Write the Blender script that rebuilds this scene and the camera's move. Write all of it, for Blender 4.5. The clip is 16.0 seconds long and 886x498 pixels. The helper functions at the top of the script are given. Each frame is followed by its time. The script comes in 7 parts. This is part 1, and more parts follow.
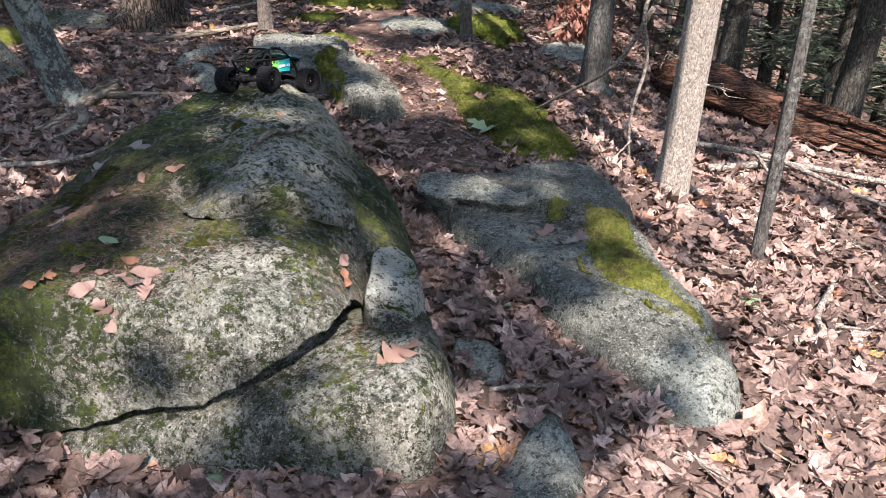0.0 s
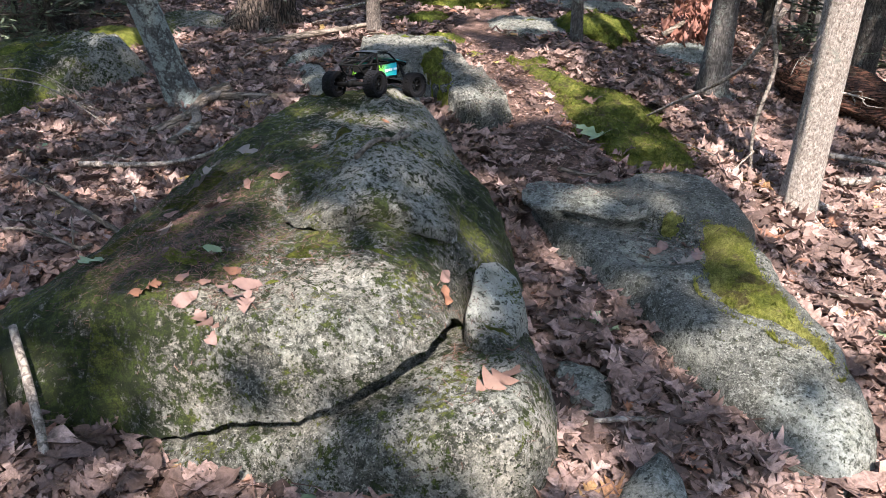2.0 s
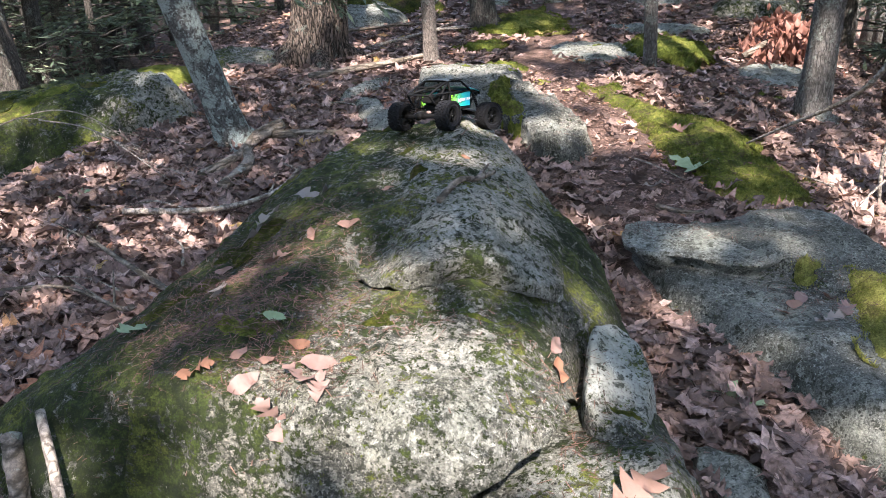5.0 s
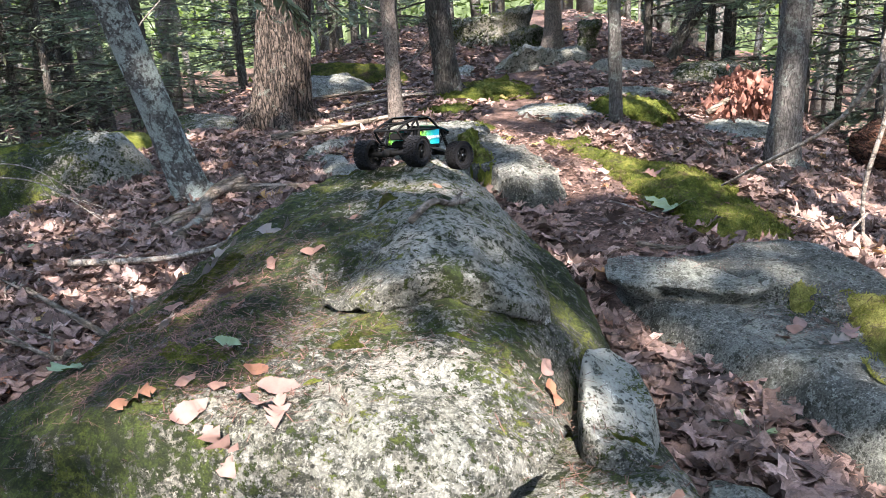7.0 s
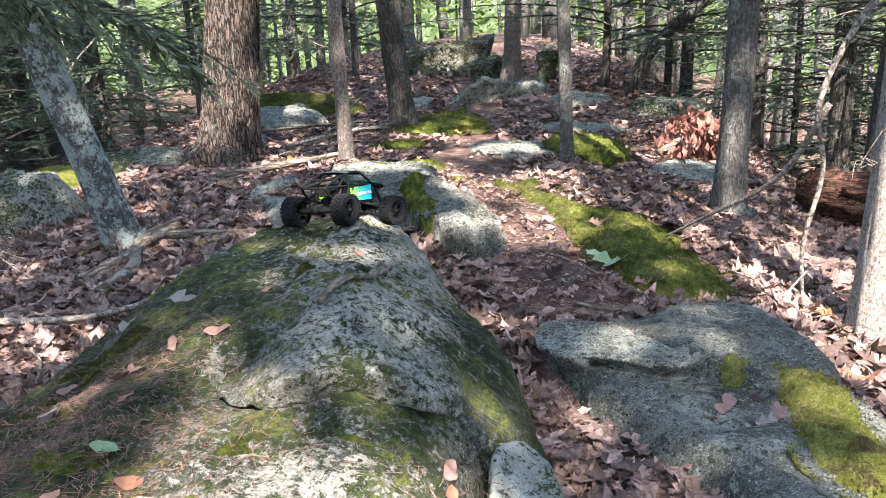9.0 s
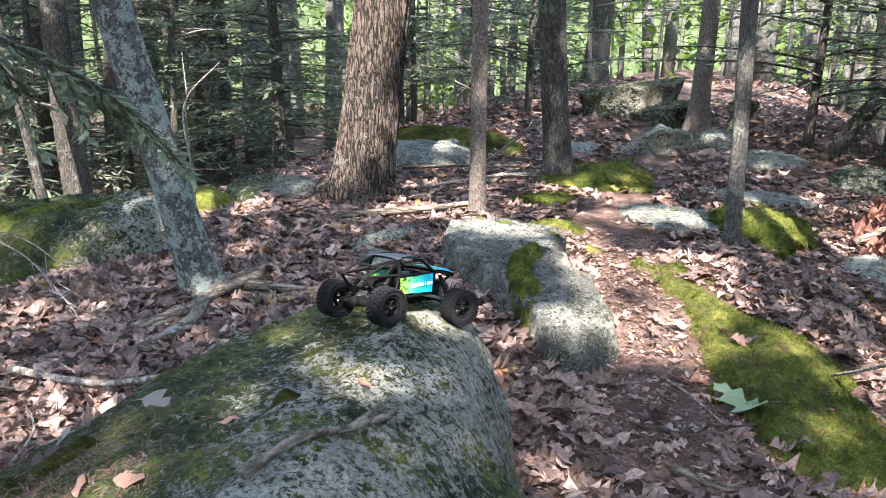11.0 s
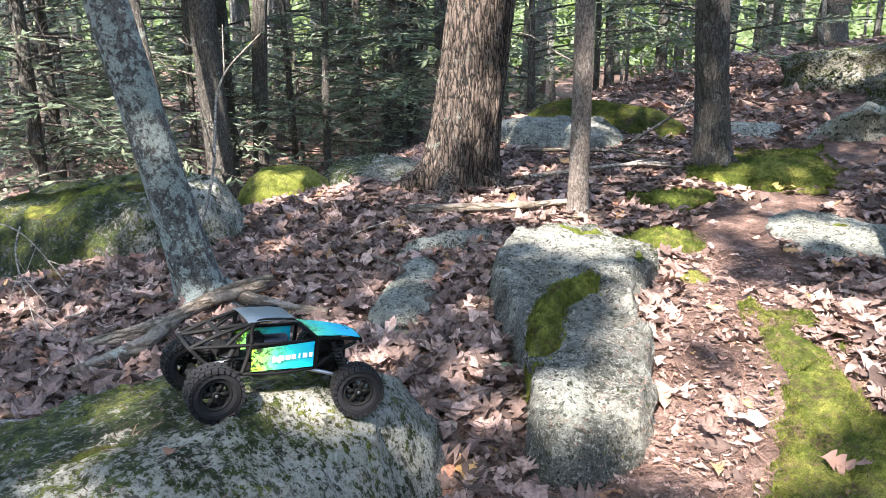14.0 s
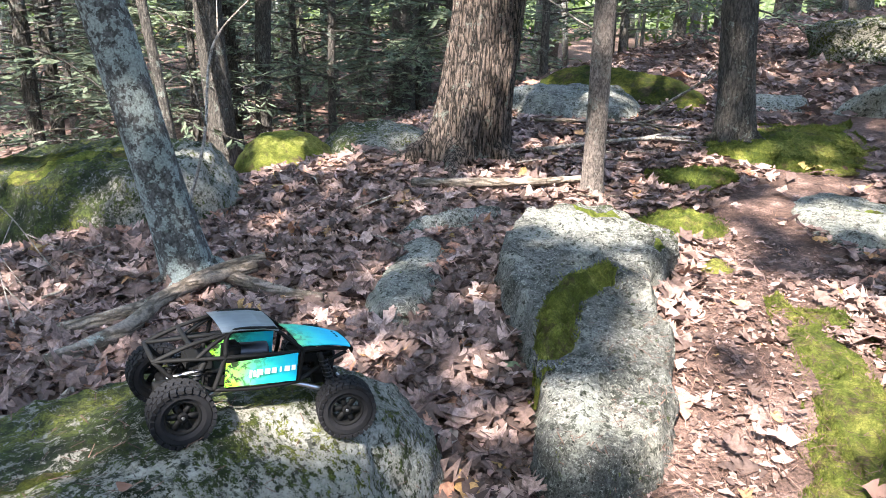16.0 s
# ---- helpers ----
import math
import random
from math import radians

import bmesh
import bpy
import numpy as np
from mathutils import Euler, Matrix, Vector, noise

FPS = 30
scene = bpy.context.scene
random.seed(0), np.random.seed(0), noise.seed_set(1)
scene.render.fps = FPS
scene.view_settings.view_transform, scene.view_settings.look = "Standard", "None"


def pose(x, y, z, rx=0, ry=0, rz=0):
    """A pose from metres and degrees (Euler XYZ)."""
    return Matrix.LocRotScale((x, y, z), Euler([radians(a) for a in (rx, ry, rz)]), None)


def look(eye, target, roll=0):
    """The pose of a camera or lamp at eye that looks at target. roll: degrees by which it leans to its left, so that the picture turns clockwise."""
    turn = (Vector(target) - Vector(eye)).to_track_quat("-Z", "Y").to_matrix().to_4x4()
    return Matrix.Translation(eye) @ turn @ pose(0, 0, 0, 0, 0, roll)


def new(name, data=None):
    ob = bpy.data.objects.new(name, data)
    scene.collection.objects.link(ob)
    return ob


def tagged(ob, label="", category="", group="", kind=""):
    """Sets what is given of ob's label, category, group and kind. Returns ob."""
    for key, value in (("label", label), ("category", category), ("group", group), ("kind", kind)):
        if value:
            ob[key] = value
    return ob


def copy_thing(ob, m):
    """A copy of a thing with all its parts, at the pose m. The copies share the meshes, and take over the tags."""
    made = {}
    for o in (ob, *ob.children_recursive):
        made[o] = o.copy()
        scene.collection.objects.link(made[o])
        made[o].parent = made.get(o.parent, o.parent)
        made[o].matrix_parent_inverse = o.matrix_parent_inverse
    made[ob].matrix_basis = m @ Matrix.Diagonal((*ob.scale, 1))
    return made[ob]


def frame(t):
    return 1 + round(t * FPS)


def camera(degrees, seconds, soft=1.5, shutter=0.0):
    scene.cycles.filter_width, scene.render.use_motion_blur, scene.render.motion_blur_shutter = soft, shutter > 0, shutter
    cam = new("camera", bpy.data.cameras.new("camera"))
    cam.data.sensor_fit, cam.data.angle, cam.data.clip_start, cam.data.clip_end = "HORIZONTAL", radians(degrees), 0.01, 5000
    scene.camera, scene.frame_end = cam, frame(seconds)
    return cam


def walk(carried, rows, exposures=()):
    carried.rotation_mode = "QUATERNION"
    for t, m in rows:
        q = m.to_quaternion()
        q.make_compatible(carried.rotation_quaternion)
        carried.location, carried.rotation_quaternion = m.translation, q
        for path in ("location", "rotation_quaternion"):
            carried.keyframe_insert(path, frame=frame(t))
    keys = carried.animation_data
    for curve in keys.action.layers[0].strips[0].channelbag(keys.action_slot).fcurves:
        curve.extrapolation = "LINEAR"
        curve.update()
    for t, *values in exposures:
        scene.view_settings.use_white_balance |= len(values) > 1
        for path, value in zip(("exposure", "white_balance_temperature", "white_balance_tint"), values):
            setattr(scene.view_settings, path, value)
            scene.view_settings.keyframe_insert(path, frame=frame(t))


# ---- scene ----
cam = camera(59.8, 16.0, soft=0.55)
METRES, EYE, TILT, LEAN, TURN = 2.8, 1.3, -26.0, -1.0, 0.0
ROWS = [
    (0.0, 0.0, 0.0, 0.0, 0.0, 0.0, 0.0),
    (0.5, 0.0019, 0.0009, 0.0005, 0.91, 0.03, -0.14),
    (1.0, -0.0009, -0.0002, 0.0004, 2.65, 0.03, -0.7),
    (1.5, -0.0083, 0.0092, 0.0055, 5.0, -0.11, -1.45),
    (2.0, -0.0067, 0.0298, 0.0187, 7.33, -0.43, -1.94),
    (2.5, -0.0041, 0.0549, 0.0331, 9.0, -0.9, -1.92),
    (3.0, -0.0151, 0.0788, 0.0461, 9.92, -1.33, -1.49),
    (3.5, -0.0319, 0.0931, 0.0531, 10.43, -1.42, -1.09),
    (4.0, -0.0408, 0.1105, 0.0575, 10.89, -0.88, -1.12),
    (6.5, -0.1015, 0.1813, -0.0058, 8.99, 7.11, -0.12),
    (7.0, -0.0839, 0.1965, -0.006, 8.15, 8.32, 0.46),
    (7.5, -0.0622, 0.2043, 0.0096, 6.59, 9.04, 1.44),
    (8.0, -0.0557, 0.2105, 0.0136, 4.94, 9.21, 1.92),
    (8.5, -0.0546, 0.2089, 0.0237, 4.93, 9.36, 1.45),
    (9.0, -0.0431, 0.2223, 0.0434, 6.03, 9.58, 0.62),
    (9.5, -0.0314, 0.236, 0.0692, 7.86, 10.01, -0.72),
    (10.0, -0.0256, 0.2742, 0.1052, 11.44, 10.71, -3.6),
    (12.5, 0.1333, 0.5974, 0.235, 28.2, 8.16, -13.54),
    (13.0, 0.1408, 0.6396, 0.2725, 31.77, 6.85, -14.49),
    (13.5, 0.1364, 0.6507, 0.2877, 33.46, 5.55, -14.12),
    (14.0, 0.1324, 0.6745, 0.2966, 34.45, 4.51, -14.26),
    (14.5, 0.1279, 0.6844, 0.3068, 35.37, 3.59, -14.84),
    (15.0, 0.1216, 0.6906, 0.3098, 35.67, 2.68, -15.3),
    (15.5, 0.1085, 0.7108, 0.3174, 35.59, 1.91, -15.81),
    (16.0, 0.0941, 0.7206, 0.3241, 34.86, 1.5, -15.61),
]
walk(cam, [(t, pose(0, 0, EYE, TILT, LEAN, TURN) @ pose(METRES * x, METRES * y, METRES * z, 90 + pitch, roll, yaw)) for t, x, y, z, yaw, pitch, roll in ROWS], [(0.0, 2.20, 6500.0, 15.0), (4.0, 2.54, 6500.0, 14.5), (7.0, 2.90, 6500.0, 14.0), (10.0, 3.06, 6450.0, 12.0), (12.5, 3.18, 6450.0, 11.5), (16.0, 3.20, 6450.0, 11.5)])

# ---- light ----
SUN_FROM = Vector((0.22, -0.80, 0.98)).normalized()
sun = new("sun", bpy.data.lights.new("sun", "SUN"))
sun.data.energy, sun.data.angle, sun.data.color = 4.4, radians(0.8), (1.0, 0.93, 0.86)
sun.matrix_world = look(SUN_FROM * 40, (0, 0, 0))
world = bpy.data.worlds.new("woodland_sky")
scene.world = world
world.use_nodes = True
sky = world.node_tree.nodes.new("ShaderNodeTexSky")
sky.sky_type, sky.sun_disc = "NISHITA", False
sky.sun_elevation = math.asin(SUN_FROM.z)
sky.sun_rotation = math.atan2(SUN_FROM.x, SUN_FROM.y)
background = world.node_tree.nodes["Background"]
background.inputs["Strength"].default_value = 0.18
world.node_tree.links.new(sky.outputs[0], background.inputs[0])

# ---- numbers and noise ----
from mathutils.bvhtree import BVHTree

rng = np.random.default_rng(7)


def hash01(ix, iy, iz):
    n = (ix.astype(np.int64) * 73856093) ^ (iy.astype(np.int64) * 19349663) ^ (iz.astype(np.int64) * 83492791)
    n = (n ^ (n >> 13)) * 1274126177
    n = (n ^ (n >> 16)) & 0xFFFFFF
    return n / float(0xFFFFFF)


def vnoise(x, y, z=0.0):
    """Smooth value noise in -1..1 on arrays."""
    x, y, z = np.broadcast_arrays(np.asarray(x, float), np.asarray(y, float), np.asarray(z, float))
    x0, y0, z0 = np.floor(x), np.floor(y), np.floor(z)
    fx, fy, fz = x - x0, y - y0, z - z0
    fx, fy, fz = (f * f * f * (f * (f * 6 - 15) + 10) for f in (fx, fy, fz))
    total = 0
    for dx in (0, 1):
        for dy in (0, 1):
            for dz in (0, 1):
                w = (fx if dx else 1 - fx) * (fy if dy else 1 - fy) * (fz if dz else 1 - fz)
                total = total + w * hash01(x0 + dx, y0 + dy, z0 + dz)
    return total * 2 - 1


def fractal(x, y, z=0.0, octaves=4, gain=0.5):
    total, a, f = 0, 1.0, 1.0
    for k in range(octaves):
        total = total + a * vnoise(x * f + 17.3 * k, y * f - 9.1 * k, np.asarray(z) * f + 4.7 * k)
        a, f = a * gain, f * 2.03
    return total


def softmin(a, b, k=0.03):
    m = np.minimum(a, b)
    return m - k * np.log(np.exp(-(a - m) / k) + np.exp(-(b - m) / k))


def smooth(e0, e1, x):
    s = np.clip((x - e0) / (e1 - e0), 0, 1)
    return s * s * (3 - 2 * s)


RIDGE_Y = ((-3, 0, 1.4, 2.4, 3, 4, 5.5, 7, 9, 14, 30, 80), (-0.05, 0.05, 0.14, 0.225, 0.28, 0.33, 0.375, 0.46, 0.62, 0.75, 0.6, -1))


def lie(x, y):
    """The lie of the land: a low ridge that rises ahead and falls off to both sides."""
    x, y = np.asarray(x, float), np.asarray(y, float)
    z = np.interp(y, *RIDGE_Y)
    z = z - np.interp(-x, (2.3, 2.9, 7, 9, 60), (0, 0.15, 1.55, 1.8, 2.5)) * np.interp(y, (0, 3), (0.5, 1))
    z = z - np.interp(x, (1.15, 2.0, 4, 9, 60), (0, 0.45, 1.5, 2.6, 3.0)) * smooth(4.2, 5.6, y) * np.interp(y, (14, 24), (1, 0.3))
    return z - np.interp(x, (0.3, 1, 4, 9, 60), (0, 0.10, 0.6, 1.5, 2.5)) * np.interp(y, (4.5, 6.5, 12), (1, 0.35, 1))


def ground_z(x, y):
    near = np.exp(-((np.asarray(x) / 12) ** 2) - ((np.asarray(y) - 4) / 12) ** 2)
    return lie(x, y) + near * (0.012 * fractal(np.asarray(x) * 3, np.asarray(y) * 3, 0.0, 4)) + (1 - near) * 0.10 * fractal(np.asarray(x) * 0.5, np.asarray(y) * 0.5, 3.0, 4)


# ---- materials ----
class Paint:
    """A principled material with short calls for its nodes."""

    def __init__(self, name, rough=0.8, coords="Object", spec=0.3):
        self.mat = bpy.data.materials.new(name)
        self.mat.use_nodes = True
        self.tree = self.mat.node_tree
        self.bsdf = self.tree.nodes["Principled BSDF"]
        self.bsdf.inputs["Roughness"].default_value = rough
        self.bsdf.inputs["Specular IOR Level"].default_value = spec
        self.where = self.tree.nodes.new("ShaderNodeTexCoord").outputs[coords]

    def join(self, a, b):
        if isinstance(a, (int, float)):
            b.default_value = a
        elif isinstance(a, tuple):
            b.default_value = (*a, 1.0) if len(a) == 3 else a
        else:
            self.tree.links.new(a, b)

    def scaled(self, s):
        n = self.tree.nodes.new("ShaderNodeMapping")
        n.inputs["Scale"].default_value = s
        self.tree.links.new(self.where, n.inputs["Vector"])
        return n.outputs[0]

    def noise(self, scale, detail=4, rough=0.6, at=None, warp=0.0):
        n = self.tree.nodes.new("ShaderNodeTexNoise")
        n.inputs["Scale"].default_value, n.inputs["Detail"].default_value = scale, detail
        n.inputs["Roughness"].default_value, n.inputs["Distortion"].default_value = rough, warp
        self.tree.links.new(at or self.where, n.inputs["Vector"])
        return n.outputs["Fac"]

    def cells(self, scale, at=None, feature="F1", out="Distance"):
        n = self.tree.nodes.new("ShaderNodeTexVoronoi")
        n.feature = feature
        n.inputs["Scale"].default_value = scale
        self.tree.links.new(at or self.where, n.inputs["Vector"])
        return n.outputs[out]

    def ramp(self, fac, *stops):
        n = self.tree.nodes.new("ShaderNodeValToRGB")
        e = n.color_ramp.elements
        for k, (p, c) in enumerate(stops):
            el = e[k] if k < 2 else e.new(p)
            el.position = p
            el.color = (c, c, c, 1) if isinstance(c, (int, float)) else (*c, 1)
        self.tree.links.new(fac, n.inputs[0])
        return n.outputs[0]

    def mix(self, fac, a, b, mode="MIX"):
        n = self.tree.nodes.new("ShaderNodeMix")
        n.data_type, n.blend_type = "RGBA", mode
        self.join(fac, n.inputs[0]), self.join(a, n.inputs[6]), self.join(b, n.inputs[7])
        return n.outputs[2]

    def math(self, op, a, b=0.0):
        n = self.tree.nodes.new("ShaderNodeMath")
        n.operation = op
        self.join(a, n.inputs[0]), self.join(b, n.inputs[1])
        return n.outputs[0]

    def attr(self, name, out="Fac"):
        n = self.tree.nodes.new("ShaderNodeAttribute")
        n.attribute_name = name
        return n.outputs[out]

    def island(self):
        return self.tree.nodes.new("ShaderNodeNewGeometry").outputs["Random Per Island"]

    def one(self):
        return self.tree.nodes.new("ShaderNodeObjectInfo").outputs["Random"]

    def color(self, c):
        self.join(c, self.bsdf.inputs["Base Color"])
        return self

    def rough(self, c):
        self.join(c, self.bsdf.inputs["Roughness"])
        return self

    def bump(self, height, strength=0.5, distance=0.01):
        n = self.tree.nodes.new("ShaderNodeBump")
        n.inputs["Strength"].default_value, n.inputs["Distance"].default_value = strength, distance
        self.tree.links.new(height, n.inputs["Height"])
        self.tree.links.new(n.outputs[0], self.bsdf.inputs["Normal"])
        return self

    def thin(self, c, share):
        """Lets part of the light through, as leaves do."""
        t = self.tree.nodes.new("ShaderNodeBsdfTranslucent")
        m = self.tree.nodes.new("ShaderNodeMixShader")
        self.join(c, t.inputs[0])
        m.inputs[0].default_value = share
        self.tree.links.new(self.bsdf.outputs[0], m.inputs[1])
        self.tree.links.new(t.outputs[0], m.inputs[2])
        self.tree.links.new(m.outputs[0], self.tree.nodes["Material Output"].inputs[0])
        return self


def granite(name, dark, pale, lichen, speck, moss_bias):
    p = Paint(name, 0.9, spec=0.2)
    base = p.mix(p.ramp(p.noise(7, 6, 0.7), (0.38, 0.0), (0.62, 1.0)), dark, pale)
    warm = lichen
    lichen = p.mix(p.ramp(p.noise(2.6, 4, 0.6), (0.42, 0.0), (0.58, 1.0)), warm, (warm[0] * 0.92, warm[1] * 0.99, warm[2] * 1.05))
    grain = p.noise(240, 3, 0.7)
    base = p.mix(p.ramp(grain, (0.40, 0.0), (0.58, 1.0)), p.mix(0.75, base, (0.02, 0.02, 0.018)), base)
    spread = p.math("MULTIPLY", p.math("SUBTRACT", p.attr("pale"), 0.15), 0.10)
    fine = p.ramp(p.noise(150, 5, 0.75), (0.40, 0.0), (0.58, 1.0))
    wash = p.ramp(p.math("ADD", p.noise(8, 9, 0.72), p.math("MULTIPLY", spread, 2.2)), (0.51, 0.0), (0.60, 1.0))
    base = p.mix(p.math("MULTIPLY", wash, 0.6), base, p.mix(fine, p.mix(0.55, lichen, (0.0, 0.0, 0.0)), lichen))
    crust = p.ramp(p.math("ADD", p.noise(30, 8, 0.72), spread), (0.565, 0.0), (0.585, 1.0))
    base = p.mix(p.math("MULTIPLY", crust, 0.65), base, p.mix(fine, p.mix(0.45, lichen, (0.0, 0.0, 0.0)), lichen))
    flecks = p.ramp(p.math("ADD", p.noise(130, 4, 0.75), spread), (0.58, 0.0), (0.60, 1.0))
    base = p.mix(p.math("MULTIPLY", flecks, 0.7), base, lichen)
    spots = p.ramp(p.noise(46, 7, 0.76), (0.555, 0.0), (0.572, 1.0))
    base = p.mix(p.math("MULTIPLY", spots, speck * 0.88), base, (0.020, 0.023, 0.014))
    dots = p.math("MULTIPLY", p.ramp(p.cells(62), (0.16, 1.0), (0.24, 0.0)), p.ramp(p.noise(14, 4, 0.7), (0.47, 0.0), (0.53, 1.0)))
    base = p.mix(p.math("MULTIPLY", dots, speck), base, (0.010, 0.011, 0.008))
    algae = p.ramp(p.noise(5, 9, 0.78), (0.48, 0.0), (0.57, 1.0))
    base = p.mix(p.math("MULTIPLY", algae, 0.3), base, p.mix(1.0, base, (0.34, 0.36, 0.26), "MULTIPLY"))
    where = p.math("ADD", p.math("MULTIPLY", p.math("MINIMUM", p.attr("moss"), 0.9), 0.13), p.math("ADD", p.math("MULTIPLY", p.noise(13, 9, 0.78), 0.55), p.math("SUBTRACT", p.math("MULTIPLY", p.noise(55, 7, 0.82), 0.9), 0.225)))
    mask = p.ramp(where, (0.590 - moss_bias, 0.0), (0.615 - moss_bias, 1.0))
    shade = p.ramp(p.noise(6, 5, 0.6), (0.36, (0.020, 0.031, 0.009)), (0.52, (0.066, 0.092, 0.017)), (0.64, (0.19, 0.205, 0.038)))
    fluff = p.noise(260, 3, 0.8)
    shade = p.mix(p.ramp(fluff, (0.36, 0.0), (0.62, 1.0)), p.mix(0.7, shade, (0.008, 0.010, 0.003)), shade)
    clumps = p.ramp(p.noise(48, 6, 0.78), (0.45, 0.0), (0.54, 1.0))
    shade = p.mix(p.math("MULTIPLY", p.math("SUBTRACT", 1.0, clumps), 0.65), shade, (0.012, 0.015, 0.006))
    p.color(p.mix(mask, base, shade))
    h = p.math("ADD", p.math("MULTIPLY", p.noise(110, 6, 0.78), 0.6), p.math("MULTIPLY", mask, p.math("ADD", 0.3, fluff)))
    h = p.math("ADD", h, p.math("MULTIPLY", p.noise(26, 6, 0.75), 1.1))
    h = p.math("ADD", h, p.math("MULTIPLY", p.math("SUBTRACT", crust, p.math("MULTIPLY", spots, 1.5)), 0.16))
    return p.bump(h, 1.0, 0.016).mat


def moss_paint(name, a, b, c):
    p = Paint(name, 0.95, spec=0.1)
    patchy = p.math("ADD", p.math("MULTIPLY", p.noise(3.5, 3, 0.6), 0.55), p.math("MULTIPLY", p.noise(22, 8, 0.75), 0.45))
    tone = p.ramp(patchy, (0.42, a), (0.5, b), (0.575, c))
    fluff = p.noise(230, 4, 0.85)
    tone = p.mix(p.ramp(fluff, (0.38, 0.0), (0.60, 1.0)), p.mix(0.6, tone, (0.010, 0.012, 0.003)), tone)
    clumps = p.ramp(p.noise(52, 6, 0.78), (0.44, 0.0), (0.55, 1.0))
    tone = p.mix(p.math("MULTIPLY", p.math("SUBTRACT", 1.0, clumps), 0.42), tone, tuple(v * 0.5 for v in a))
    bare = p.ramp(p.noise(8, 9, 0.8, warp=0.4), (0.545, 0.0), (0.585, 1.0))
    p.color(p.mix(p.math("MULTIPLY", bare, 0.8), tone, p.ramp(p.noise(80, 5, 0.8), (0.4, (0.035, 0.024, 0.015)), (0.6, (0.13, 0.085, 0.06)))))
    return p.bump(p.math("ADD", fluff, p.math("MULTIPLY", p.noise(45, 5), 1.4)), 1.0, 0.014).thin(tone, 0.35).mat


def bark(name, dark, pale, spots, stretch=(14, 14, 2.2), depth=0.02, patch=0.62, plates=0.7):
    """Bark in plates between dark furrows, with lichen patches."""
    p = Paint(name, 0.92, spec=0.15)
    at = p.scaled(stretch)
    bend = p.tree.nodes.new("ShaderNodeVectorMath")
    bend.operation = "MULTIPLY_ADD"
    fuzz = p.tree.nodes.new("ShaderNodeTexNoise")
    fuzz.inputs["Scale"].default_value, fuzz.inputs["Detail"].default_value = 1.3, 5
    p.tree.links.new(at, fuzz.inputs["Vector"])
    p.tree.links.new(fuzz.outputs["Color"], bend.inputs[0])
    bend.inputs[1].default_value = (1.8, 1.8, 1.8)
    p.tree.links.new(at, bend.inputs[2])
    plate = p.ramp(p.cells(1.0, at=bend.outputs[0], feature="DISTANCE_TO_EDGE"), (0.02, 0.0), (0.22, 1.0))
    rough = p.ramp(p.noise(2.6, 8, 0.8, at=at), (0.36, 0.0), (0.64, 1.0))
    ridge = p.math("ADD", p.math("MULTIPLY", plate, plates), p.math("MULTIPLY", rough, 1.0 - plates))
    c = p.mix(p.ramp(ridge, (0.15, 0.0), (0.75, 1.0)), dark, pale)
    c = p.mix(p.ramp(p.noise(90, 5, 0.8), (0.40, 0.0), (0.60, 1.0)), p.mix(0.5, c, (0.02, 0.02, 0.018)), c)
    wide, close = p.ramp(p.noise(9, 8, 0.8), (patch - 0.05, 0.0), (patch - 0.03, 1.0)), p.ramp(p.noise(34, 6, 0.72), (patch - 0.01, 0.0), (patch + 0.005, 1.0))
    flakes = p.mix(p.ramp(p.noise(160, 3, 0.7), (0.4, 0.0), (0.6, 1.0)), tuple(v * 0.55 for v in spots), spots)
    c = p.mix(p.math("MULTIPLY", p.math("MAXIMUM", wide, close), 0.9), c, flakes)
    p.color(c)
    return p.bump(p.math("ADD", ridge, p.math("MULTIPLY", p.noise(110, 4), 0.25)), 1.0, depth).mat


def plain(name, c, rough=0.5, metal=0.0, spec=0.4, grain=0.0, scale=60):
    p = Paint(name, rough, spec=spec)
    p.bsdf.inputs["Metallic"].default_value = metal
    n = p.noise(scale, 4, 0.7)
    p.color(p.mix(n, tuple(v * (1 - grain) for v in c), tuple(min(1, v * (1 + grain)) for v in c)))
    return p.mat


def leaf_paint(name, stops, share=0.25, rough=0.75):
    p = Paint(name, rough, spec=0.25)
    c = p.ramp(p.island(), *stops)
    c = p.mix(p.ramp(p.noise(70, 4, 0.7), (0.42, 0.0), (0.58, 1.0)), p.mix(0.5, c, (0.04, 0.025, 0.018)), c)
    return p.color(c).bump(p.noise(130, 3), 0.6, 0.006).thin(c, share).mat


def single_leaf(name, c, share=0.18):
    p = Paint(name, 0.6, spec=0.3)
    tone = p.mix(p.noise(30, 5, 0.7), tuple(v * 0.6 for v in c), tuple(min(1, v * 1.25) for v in c))
    return p.color(tone).bump(p.noise(90, 3), 0.4, 0.003).thin(tone, share).mat


M = {}
M["boulder"] = granite("lichened_granite", (0.075, 0.076, 0.062), (0.165, 0.157, 0.126), (0.325, 0.305, 0.252), 0.9, 0.045)
M["slab"] = granite("grey_granite", (0.086, 0.088, 0.075), (0.180, 0.182, 0.157), (0.295, 0.295, 0.25), 0.85, -0.035)
M["stone"] = granite("weathered_granite", (0.088, 0.088, 0.077), (0.186, 0.183, 0.158), (0.325, 0.314, 0.262), 0.95, -0.02)
M["moss"] = moss_paint("green_moss", (0.080, 0.108, 0.022), (0.180, 0.215, 0.038), (0.36, 0.36, 0.085))
M["moss_bright"] = moss_paint("yellow_moss", (0.13, 0.155, 0.03), (0.27, 0.29, 0.055), (0.42, 0.41, 0.12))
M["moss_dark"] = moss_paint("dark_moss", (0.03, 0.042, 0.012), (0.085, 0.10, 0.018), (0.19, 0.185, 0.035))
